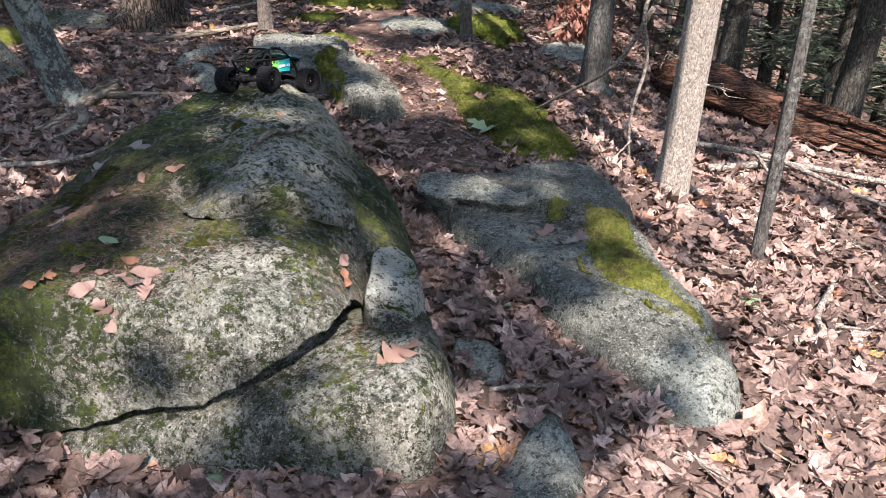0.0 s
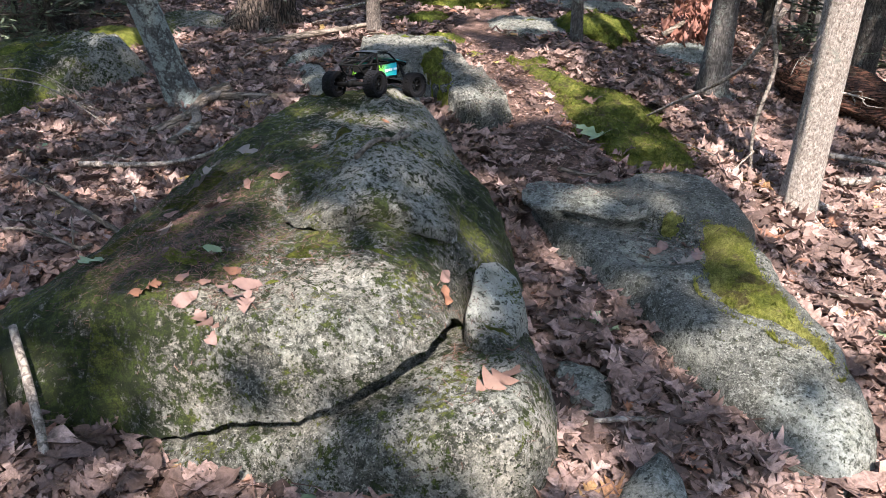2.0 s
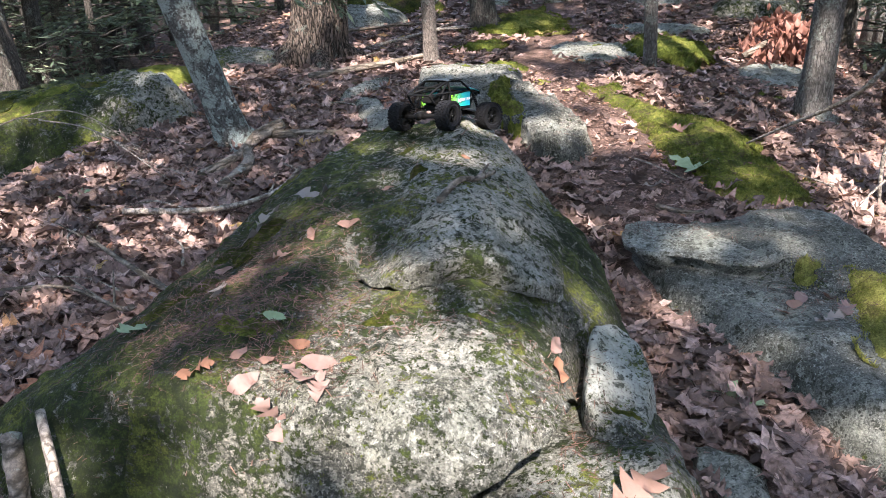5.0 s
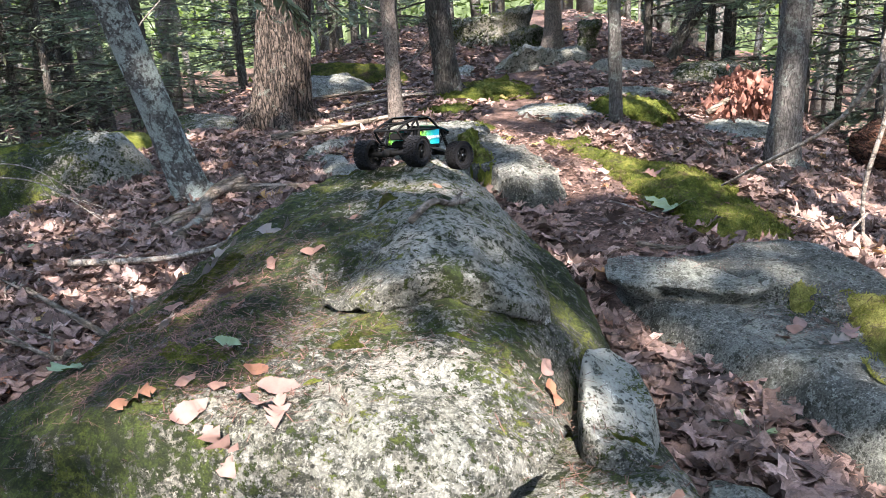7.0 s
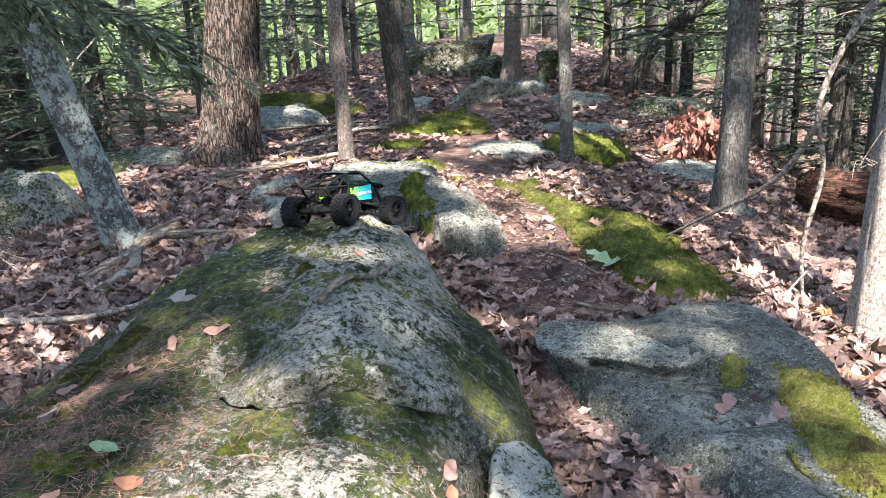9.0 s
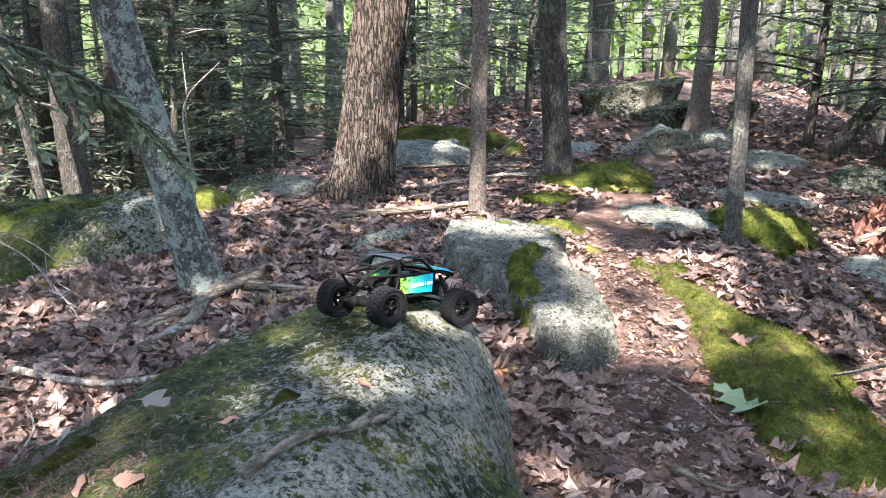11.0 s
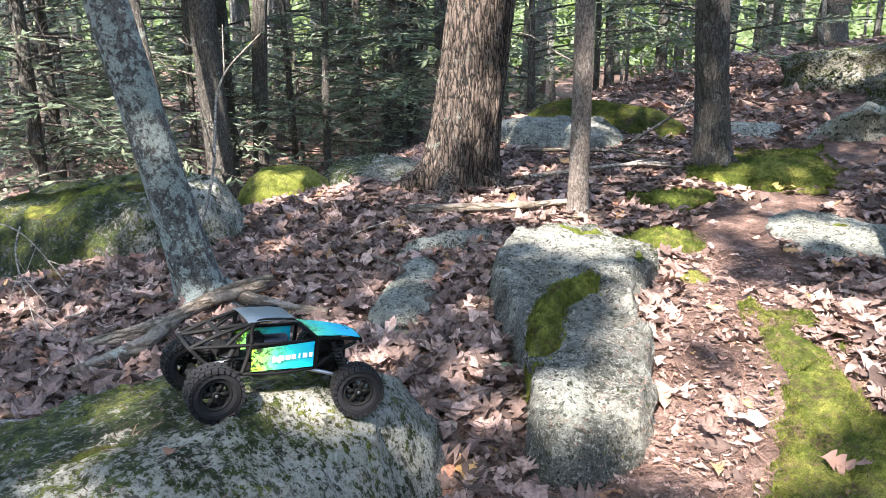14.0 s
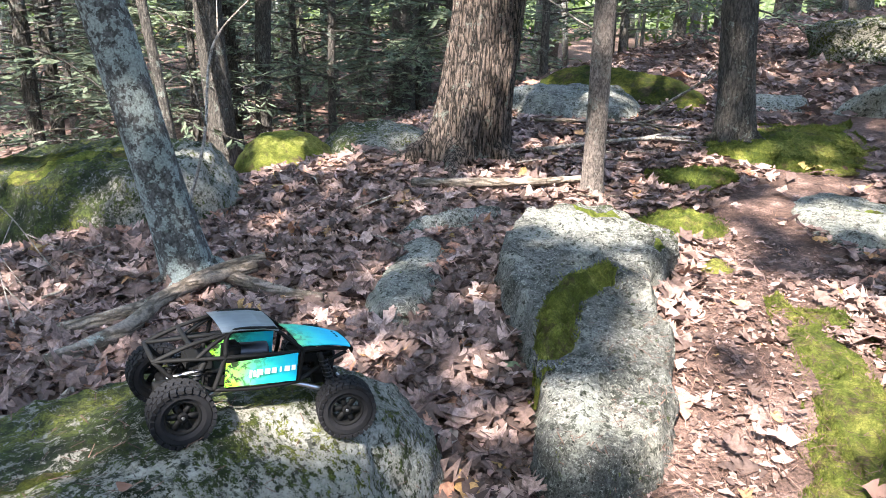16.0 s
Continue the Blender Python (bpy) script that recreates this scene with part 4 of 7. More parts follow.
def tree(base, lean, r0, mat, label, category="tree", limbs=(), height=10.0, roots_out=5, **shape):
    root = tagged(new("tree"), label, category)
    root.location = (base[0], base[1], float(ground_z(*base)))
    me, line = trunk_mesh("trunk", base, lean, r0, height, M[mat], **shape)
    me.transform(Matrix.Translation(-root.location))
    part("trunk", me, root)
    for k, (z, heading, length, r) in enumerate(limbs):
        x, y = np.interp(z, line[2], line[0]), np.interp(z, line[2], line[1])
        v, f = merged(limb_pieces((x, y, z), heading, length, r, 100 + k + int(base[0] * 50) % 37))
        me = tidy(solid("dead_limb", v - np.array(root.location), f, M["twig"]))
        part("dead_limb", me, root)
    g = np.random.default_rng(int(abs(base[0] * 97 + base[1] * 31)))
    foot = np.array([base[0], base[1], float(ground_z(*base))])
    for k in range(roots_out):
        a = 2 * math.pi * (k + g.uniform(-0.2, 0.2)) / roots_out + g.uniform(0, 0.5)
        d = np.array([math.cos(a), math.sin(a), 0])
        far = r0 * g.uniform(2.6, 4.0)
        v, f = tube([foot + d * r0 * 0.6 + (0, 0, r0 * 0.75), foot + d * r0 * 1.6 + (0, 0, r0 * 0.16), foot + d * far - (0, 0, r0 * 0.25)], (r0 * 0.42, r0 * 0.16), 14, 9, 0.2, k + r0)
        part("root", tidy(solid("root", v - np.array(root.location), f, M[mat])), root)
    top = np.array([line[0][-1], line[1][-1], line[2][-1]]) - np.array(root.location)
    n = 700
    p = g.normal(0, 1, (n, 3))
    p = p / np.linalg.norm(p, axis=1)[:, None] * g.uniform(0.25, 1, (n, 1)) ** 0.5 * (1.3 + 4 * r0) * (1, 1, 0.7) + top
    u = g.normal(0, 1, (n, 3))
    u /= np.linalg.norm(u, axis=1)[:, None]
    w = np.cross(u, g.normal(0, 1, (n, 3)))
    w /= np.linalg.norm(w, axis=1)[:, None]
    v = np.stack([p - u * 0.10, p + w * 0.06, p + u * 0.10, p - w * 0.06], 1).reshape(-1, 3)
    crown = part("crown", solid("crown", v, np.arange(4 * n).reshape(n, 4), M["broadleaf"]), root)
    for k in range(7):
        a, e = g.uniform(0, 6.28), g.uniform(0.1, 0.9)
        q = top - (0, 0, g.uniform(0.2, 1.5))
        v, f = tube([q, q + (0.6 * math.cos(a), 0.6 * math.sin(a), 0.5 * e), q + (1.3 * math.cos(a), 1.3 * math.sin(a), 1.0 * e)], (r0 * 0.35, r0 * 0.1), 8, 6, 0.1, k)
        part("bough", tidy(solid("bough", v, f, M[mat])), crown)
    return root


tree((-1.68, 3.50), (-0.24, -0.07), 0.068, "birch_bark", "leaning grey tree with pale lichen patches on its bark", flare=0.55, seed=1.0, bend=0.03, furrow=0.02, limbs=((1.35, (-0.8, -0.3, 0.1), 0.5, 0.008), (1.5, (0.7, 0.3, 0.3), 0.35, 0.007)))
tree((-1.88, 5.16), (0.12, 0.05), 0.160, "oak_bark", "stout old oak with deeply furrowed brown bark", flare=0.42, seed=2.0, bend=0.02, sides=110, rings=170, furrow=0.07, roots=6, height=11)
tree((-1.10, 4.98), (0.0, 0.0), 0.042, "slim_bark", "slim straight tree with flaky grey-brown bark", flare=0.5, seed=3.0, bend=0.012, limbs=((1.0, (-0.9, -0.2, 0.5), 0.35, 0.006), (1.7, (0.9, 0.1, 0.2), 0.5, 0.006)))
tree((-0.92, 6.20), (-0.07, -0.03), 0.084, "dark_bark", "dark straight tree standing in a moss carpet", flare=0.55, seed=4.0, sides=60, limbs=((2.1, (-0.8, -0.4, 0.1), 0.9, 0.010),))
tree((0.165, 4.88), (-0.04, 0.0), 0.037, "grey_bark", "thin grey sapling trunk at the path edge", flare=0.35, seed=5.0, bend=0.01)
tree((0.81, 4.02), (0.0, 0.0), 0.062, "grey_bark", "grey-barked tree rising from brown leaves", flare=0.7, seed=6.0, sides=56, bend=0.012, limbs=((1.6, (0.9, -0.2, 0.3), 0.8, 0.008), (1.2, (0.8, 0.5, 0.25), 0.7, 0.007)))
tree((0.92, 2.84), (0.01, 0.0), 0.061, "pine_bark", "pale flaky-barked tree in bright sun", flare=0.45, seed=7.0, bend=0.008, sides=56, limbs=((0.62, (0.9, -0.25, -0.15), 0.14, 0.008), (0.68, (-0.9, -0.1, 0.1), 0.10, 0.006)))
tree((1.10, 2.38), (0.05, 0.04), 0.022, "grey_bark", "slender leaning sapling with rough bark", flare=0.3, seed=8.0, bend=0.05, height=6)
tree((-0.16, 8.15), (0.05, -0.02), 0.075, "slim_bark", "grey-barked tree growing among the outcrop boulders", flare=1.1, seed=9.0, bend=0.03)

tree((-4.60, 5.80), (-0.05, 0.02), 0.105, "dark_bark", "stout dark tree with a sunlit foot beyond the mossy boulder", flare=0.5, seed=10.0, bend=0.03, sides=48, limbs=((0.75, (-0.9, -0.3, 0.1), 0.7, 0.012), (0.95, (-0.9, -0.2, 0.15), 0.8, 0.012)))
tree((-4.72, 6.25), (0.02, 0.03), 0.065, "dark_bark", "second dark stem close behind the stout one", flare=0.5, seed=11.0, bend=0.03)
tree((-4.15, 5.10), (-0.16, -0.05), 0.035, "dark_bark", "thin dark sapling leaning beyond the mossy boulder", flare=0.3, seed=12.0, bend=0.03, height=6)


def leaning_trunk():
    root = tagged(new("leaning_tree"), "bare dark trunk leaning far over the slope", "tree")
    v, f = tube([(0.78, 7.45, 0.35), (1.0, 7.5, 0.8), (1.35, 7.5, 1.15), (1.8, 7.5, 1.45), (2.3, 7.55, 1.9), (2.8, 7.6, 2.6)], (0.055, 0.035), 40, 14, 0.10, 3.0)
    part("trunk", tidy(solid("trunk", v, f, M["dark_bark"])), root)


leaning_trunk()


# ---- hemlocks and the deep wood ----
def spray_crown(seed, low, high, count, reach, dense, step=0.04):
    """A crown of drooping branches with flat sprays of needles, round the z axis."""
    g = np.random.default_rng(seed)
    wood, tips = [], []
    for k in range(count):
        z = low + (high - low) * (k + g.uniform(0, 1)) / count
        a = g.uniform(0, 2 * math.pi)
        length = reach * g.uniform(0.55, 1.1) * (1 - 0.45 * (z - low) / (high - low + 0.01))
        out = np.array([math.cos(a), math.sin(a), g.uniform(-0.05, 0.3)])
        sag = g.uniform(0.10, 0.28)
        s = np.linspace(0, 1, 7)[:, None]
        pts = np.array([0, 0, z]) + out * length * s + np.array([0, 0, -1]) * sag * length * s**2 + g.normal(0, 0.02, (7, 3)) * s
        wood.append(tube(pts, (0.012, 0.003), 6, 3, 0.0, 0.0, cap=False))
        side = np.array([-math.sin(a), math.cos(a), 0])
        for m in range(dense):
            u = g.uniform(0.2, 1.0)
            p = np.array([0, 0, z]) + out * length * u - np.array([0, 0, 1]) * sag * length * u * u
            l = length * 0.42 * (1.15 - u) * g.uniform(0.5, 1.1)
            w = side * g.choice((-1, 1)) * g.uniform(0.6, 1) + out * g.uniform(0.3, 0.8) + (0, 0, g.uniform(-0.35, 0.05))
            w /= np.linalg.norm(w)
            for q in np.arange(0.02, l, step):
                tips.append((p + w * q, w, q / (l + 0.01)))
    return wood, tips


def needles(tips, seed, size=0.05):
    g = np.random.default_rng(seed)
    p = np.array([t[0] for t in tips])
    w = np.array([t[1] for t in tips])
    n = len(p)
    w = w + g.normal(0, 0.55, (n, 3)) * (1, 1, 0.35)
    w /= np.linalg.norm(w, axis=1)[:, None]
    side = np.cross(w, np.array([0, 0, 1.0]) + g.normal(0, 0.35, (n, 3)))
    side /= np.linalg.norm(side, axis=1)[:, None] + 1e-9
    l = size * g.uniform(0.6, 1.3, (n, 1))
    b = l * g.uniform(0.09, 0.17, (n, 1))
    v = np.stack([p, p + w * l * 0.5 + side * b, p + w * l, p + w * l * 0.5 - side * b], 1).reshape(-1, 3)
    return v, np.arange(4 * n).reshape(n, 4)


def hemlock(seed, r0, height, low, high, count, reach, dense, size, step=0.04):
    """One hemlock at the world's origin: trunk, bare lower boughs and a needle crown."""
    root = tagged(new("hemlock_tree"), "dark hemlock with drooping needle sprays deeper in the wood", "tree", "woodland trees")
    t = np.linspace(0, 1, 36)
    a = np.linspace(0, 2 * math.pi, 14, endpoint=False)
    g = np.random.default_rng(seed)
    lean = g.normal(0, 0.02, 2)
    r = r0 * (1 - 0.6 * t[:, None]) * (1 + 0.5 * np.exp(-t[:, None] * height / 0.2)) * (1 + 0.08 * fractal(np.cos(a)[None] * 3 + seed, np.sin(a)[None] * 3, t[:, None] * 9, 3))
    v = np.stack([lean[0] * t[:, None] * height + 0.05 * np.sin(t[:, None] * 5 + seed) + r * np.cos(a)[None], lean[1] * t[:, None] * height + r * np.sin(a)[None], t[:, None] * height - 0.15 + 0 * r], -1).reshape(-1, 3)
    part("trunk", solid("trunk", v, quads(36, 14), M["dark_bark"]), root)
    for k in range(8):
        z, b = g.uniform(0.4, high), g.uniform(0, 6.28)
        v, f = merged(limb_pieces((0, 0, z), (math.cos(b), math.sin(b), g.uniform(-0.2, 0.3)), g.uniform(0.5, 1.5), 0.009, seed * 31 + k, 0.03, 4))
        part("bare_bough", tidy(solid("bare_bough", v, f, M["twig"])), root)
    wood, tips = spray_crown(seed, low, high, count, reach, dense, step)
    v, f = merged(wood)
    crown = part("crown", solid("crown", *needles(tips, seed, size), M["needle"]), root)
    part("bough", solid("bough", v, f, M["dark_bark"]), crown)
    return root


def sow_hemlocks():
    kinds = [hemlock(61, 0.13, 12, 0.6, 4.6, 44, 2.3, 17, 0.13), hemlock(62, 0.06, 9, 0.4, 3.8, 40, 1.9, 17, 0.11), hemlock(63, 0.20, 14, 1.0, 5.0, 44, 2.8, 17, 0.14), hemlock(64, 0.035, 6, 0.3, 3.2, 34, 1.4, 17, 0.08), hemlock(65, 0.08, 10, 0.9, 3.6, 26, 1.7, 18, 0.045, 0.022)]
    set_places = ((-10.3, 10.2, 2, 0.23), (-7.6, 11.3, 2, 0.22), (-7.4, 11.7, 0, 0.1), (-7.55, 10.6, 1, 0.08), (-7.6, 9.95, 3, 0.05), (-8.1, 9.8, 3, 0.04), (-12.2, 9.1, 1, 0.08), (-12.3, 8.2, 1, 0.08), (-9.5, 12.4, 2, 0.2), (-5.6, 7.4, 3, 0.05), (1.9, 5.05, 4, 0.09), (2.9, 5.6, 4, 0.03), (2.4, 4.4, 4, 0.055), (1.3, 8.1, 3, 0.06), (2.0, 7.6, 1, 0.08), (0.72, 7.85, 3, 0.07), (1.5, 8.5, 1, 0.065), (-2.8, 10.2, 1, 0.07), (-1.75, 8.7, 3, 0.045), (-3.4, 8.4, 3, 0.04), (-5.2, 6.0, 3, 0.04), (3.3, 6.0, 1, 0.06), (-4.6, 7.0, 3, 0), (-5.8, 4.9, 1, 0), (-4.4, 8.4, 1, 0), (-6.6, 7.4, 0, 0), (-5.2, 9.6, 1, 0), (-3.7, 10.4, 3, 0), (-6.9, 5.6, 1, 0), (-5.0, 3.6, 3, 0), (3.4, 4.9, 4, 0), (3.2, 3.5, 4, 0), (3.0, 7.2, 1, 0), (4.3, 6.3, 3, 0), (2.7, 8.9, 3, 0), (4.8, 8.1, 0, 0), (3.6, 9.6, 1, 0), (5.6, 7.0, 1, 0), (5.2, 10.2, 0, 0), (2.1, 6.2, 4, 0), (3.7, 8.2, 3, 0), (-6.4, 3.2, 0, 0), (2.6, 10.4, 4, 0), (1.6, 11.0, 4, 0), (4.0, 9.5, 4, 0))
    spots = [(x, y, k, 1.0) for x, y, k, r in set_places]
    g = np.random.default_rng(5)
    while len(spots) < 84:
        a, d = g.uniform(-1.25, 1.35), g.uniform(8, 32)
        x, y = -math.sin(a) * d - 0.5, math.cos(a) * d + 1.0
        if -3.0 < x < 1.6 and y < 10.5:
            continue
        if x > -1.5 and g.uniform() < 0.65:
            continue
        if min(math.hypot(x - s[0], y - s[1]) for s in spots) < 1.1:
            continue
        spots.append((x, y, int(g.choice((0, 1, 1, 2, 3, 3))), g.uniform(0.85, 1.25)))
    used = set()
    for x, y, k, s in spots:
        m = pose(x, y, float(ground_z(x, y)) - 0.02, 0, 0, g.uniform(0, 360)) @ Matrix.Scale(s, 4)
        if k in used:
            made = copy_thing(kinds[k], m)
            made.matrix_basis = m
        else:
            used.add(k)
            kinds[k].matrix_basis = m


sow_hemlocks()


def overhanging_hemlock():
    """A young hemlock beside the boulder, one long bough of which droops towards the path."""
    root = tagged(new("hemlock_tree"), "young hemlock with a long bough drooping over the boulder", "tree")
    root.location = (-2.65, 1.15, float(ground_z(-2.65, 1.15)))
    g = np.random.default_rng(91)
    base = np.array(root.location)
    v, f = tube([(0, 0, -0.1), (0.03, 0.02, 1.5), (0.0, 0.05, 3.2), (0.05, 0.0, 5.0)], (0.05, 0.012), 40, 12, 0.06, 3.0)
    part("trunk", tidy(solid("trunk", v, f, M["dark_bark"])), root)
    for k, (start, end, sag) in enumerate((((0.0, 0.02, 1.72), (-0.80, 2.14, 1.13), 0.10), ((0.0, 0.03, 2.0), (-1.15, 2.25, 1.22), 0.10))):
        a, b = np.array(start), np.array(end) - base
        s = np.linspace(0, 1, 9)[:, None]
        pts = a + (b - a) * s + np.array([0, 0, 1]) * sag * np.sin(np.pi * s) + g.normal(0, 0.012, (9, 3))
        wood, tips = [tube(pts, (0.014, 0.003), 24, 6, 0.1, k)], []
        line = open_curve(pts, 60)
        for m in range(110):
            u = int(g.integers(26, 59))
            d = line[min(u + 1, 59)] - line[u - 1]
            d /= np.linalg.norm(d)
            side = np.cross(d, (0, 0, 1.0)) * (1 if m % 2 else -1)
            w = side * g.uniform(0.5, 1.0) + d * g.uniform(0.5, 1.0) + np.array([0, 0, g.uniform(-0.45, 0.0)])
            w /= np.linalg.norm(w)
            l = g.uniform(0.15, 0.42) * (1.35 - u / 60) + 0.08
            wood.append(tube([line[u], line[u] + w * l * 0.5, line[u] + w * l - np.array([0, 0, 0.03])], (0.0025, 0.001), 5, 3, 0.0, 0.0))
            for q in np.arange(0.01, l, 0.005):
                tips.append((line[u] + w * q - np.array([0, 0, 0.03]) * (q / l) ** 2, w, q / l))
        v, f = merged(wood)
        bough = part("bough", tidy(solid("bough", v, f, M["dark_bark"])), root)
        part("foliage", solid("foliage", *needles(tips, 92 + k, 0.036), M["needle"]), bough, "flat sprays of green needles")
    return root


overhanging_hemlock()


def young_beech(seed, x, y, height):
    g = np.random.default_rng(seed)
    root = tagged(new("young_beech"), "sunlit young beech with bright green leaves", "tree", "leafy saplings")
    root.location = (x, y, float(ground_z(x, y)))
    v, f = tube([(0, 0, -0.1), (0.05, 0.02, height * 0.4), (0.0, 0.1, height)], (0.03, 0.008), 20, 8, 0.05, seed)
    trunk = part("trunk", tidy(solid("trunk", v, f, M["grey_bark"])), root)
    wood, tips = spray_crown(seed, 0.8, height, 26, 1.4, 8)
    v, f = merged(wood)
    part("bough", solid("bough", v, f, M["grey_bark"]), trunk)
    part("crown", solid("crown", *needles(tips[::2], seed, 0.13), M["broadleaf"]), root)
    return root


def sow_beeches():
    first = young_beech(71, -1.0, 13.5, 5.0)
    g = np.random.default_rng(8)
    for k in range(26):
        x, y = g.uniform(-9, 11), g.uniform(12, 27)
        m = pose(x, y, float(ground_z(x, y)), 0, 0, g.uniform(0, 360)) @ Matrix.Scale(g.uniform(0.8, 1.5), 4)
        made = copy_thing(first, m)
        made.matrix_basis = m


sow_beeches()


def far_woods():
    """A glowing painted ring for the wood beyond the last trees, out of reach."""
    p = Paint("glowing_far_foliage", 1.0, spec=0.0)
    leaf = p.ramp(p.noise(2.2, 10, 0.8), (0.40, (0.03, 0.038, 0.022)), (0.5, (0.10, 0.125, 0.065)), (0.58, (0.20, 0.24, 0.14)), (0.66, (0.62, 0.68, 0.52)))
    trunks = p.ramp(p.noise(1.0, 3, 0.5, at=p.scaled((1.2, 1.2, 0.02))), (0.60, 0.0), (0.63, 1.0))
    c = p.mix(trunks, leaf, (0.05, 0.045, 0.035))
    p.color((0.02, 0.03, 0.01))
    # emission brightens the ring in place of daylight on far leaves
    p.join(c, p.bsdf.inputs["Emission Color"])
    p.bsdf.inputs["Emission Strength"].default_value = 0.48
    a = np.linspace(0, 2 * math.pi, 120, endpoint=False)
    zs = np.array([-6.0, 4.0, 14.0])
    v = np.stack([38 * np.cos(a)[None] + 0 * zs[:, None], 38 * np.sin(a)[None] + 0 * zs[:, None] + 4, zs[:, None] + 0 * a[None]], -1).reshape(-1, 3)
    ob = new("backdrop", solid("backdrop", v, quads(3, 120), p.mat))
    return tagged(ob, "glowing backdrop wall painted as hazy green distant woodland", "woodland", kind="structure")


far_woods()


def distant_trees():
    """The wood past the nearer trees: stems and leaf masses too far to tell apart."""
    g = np.random.default_rng(44)
    stems = []
    for k in range(190):
        a, d = g.uniform(-1.3, 1.4), g.uniform(15, 35)
        x, y = -math.sin(a) * d, math.cos(a) * d + 1
        z, r = float(ground_z(x, y)), g.uniform(0.06, 0.22)
        stems.append(tube([(x, y, z - 0.3), (x + g.normal(0, 0.15), y, z + 4), (x + g.normal(0, 0.5), y, z + 9)], (r, r * 0.6), 7, 7, 0.08, k))
    v, f = merged(stems)
    tagged(new("distant_trees", tidy(solid("distant_trees", v, f, M["grey_bark"]))), "grey stems of the distant wood", "trees", kind="stuff")
    n = 420
    a, d = g.uniform(-1.3, 1.4, n), g.uniform(17, 35, n)
    c = np.stack([-np.sin(a) * d, np.cos(a) * d + 1, g.uniform(0.3, 6.0, n)], -1)
    c[:, 2] += ground_z(c[:, 0], c[:, 1])
    p = np.repeat(c, 60, axis=0) + g.normal(0, 1, (n * 60, 3)) * (0.8, 0.8, 0.4)
    m = len(p)
    u = g.normal(0, 1, (m, 3)) * (1, 1, 0.4)
    u /= np.linalg.norm(u, axis=1)[:, None]
    w = np.cross(u, g.normal(0, 0.5, (m, 3)) + (0, 0, 1))
    w /= np.linalg.norm(w, axis=1)[:, None]
    l = g.uniform(0.08, 0.2, (m, 1))
    v = np.stack([p - u * l, p + w * l * 0.45, p + u * l, p - w * l * 0.45], 1).reshape(-1, 3)
    tagged(new("distant_foliage", solid("distant_foliage", v, np.arange(4 * m).reshape(m, 4), M["broadleaf"])), "sunlit leaf masses of the distant wood", "foliage", kind="stuff")


distant_trees()


# ---- unseen canopy overhead, added to shade the ground and pass sun in flecks ----
# holes cut in the leaf layer so sun lands on chosen spots
GAPS = ((-0.40, 1.54, 0.45, 0.24, 0.15), (-0.70, 1.47, 0.4, 0.16, 0.08), (-0.66, 2.88, 0.55, 0.12, 0.02), (1.00, 2.95, 0.15, 0.34, 0.30), (0.93, 2.84, 0.75, 0.14, 0.48), (0.93, 1.60, 0.08, 0.22, 0.16), (0.75, 1.42, 0.12, 0.20, 0.12), (0.62, 1.10, 0.1, 0.28, 0.14), (1.35, 2.55, 0.1, 0.3, 0.15), (1.75, 3.35, 0.05, 0.35, 0.25), (-0.05, 1.33, 0.3, 0.14, 0.10), (-1.62, 2.62, 0.26, 0.26, 0.14), (-1.95, 2.80, 0.26, 0.15, 0.12), (-0.60, 4.65, 0.4, 0.22, 0.28), (-0.35, 4.20, 0.35, 0.14, 0.35), (0.05, 4.05, 0.36, 0.16, 0.25), (-0.85, 4.50, 0.45, 0.20, 0.25), (-1.10, 4.96, 0.52, 0.03, 0.07), (-1.75, 5.0, 1.7, 0.12, 0.30), (-1.9, 6.45, 0.5, 0.16, 0.08), (-0.5, 5.75, 0.4, 0.35, 0.12), (-0.50, 7.3, 0.7, 0.12, 0.1), (-1.84, 5.0, 0.9, 0.10, 0.3), (-1.80, 5.0, 1.25, 0.06, 0.2), (-0.75, 8.7, 0.75, 0.16, 0.05), (0.95, 5.3, 0.4, 0.2, 0.25), (-0.62, 1.32, 0.2, 0.15, 0.06), (-1.25, 4.85, 0.4, 0.3, 0.12), (0.98, 2.15, 0.1, 0.16, 0.28), (0.50, 1.72, 0.27, 0.05, 0.22), (0.62, 1.90, 0.27, 0.04, 0.15), (1.05, 1.25, 0.1, 0.30, 0.16), (1.30, 1.80, 0.1, 0.22, 0.22), (1.05, 2.30, 0.1, 0.12, 0.14), (0.55, 1.22, 0.1, 0.22, 0.10), (-0.3, 5.2, 0.4, 0.3, 0.1), (0.35, 5.2, 0.4, 0.12, 0.25), (0.66, 2.05, 0.3, 0.07, 0.12), (-2.9, 3.55, 0.4, 0.16, 0.05), (-2.45, 4.65, 0.4, 0.25, 0.16), (1.15, 2.75, 0.12, 0.45, 0.30), (1.25, 2.2, 0.1, 0.3, 0.2), (-0.12, 4.40, 0.36, 0.26, 0.16), (-0.06, 3.72, 0.34, 0.20, 0.22), (-0.30, 3.45, 0.42, 0.10, 0.06), (-0.80, 4.42, 0.46, 0.22, 0.14))


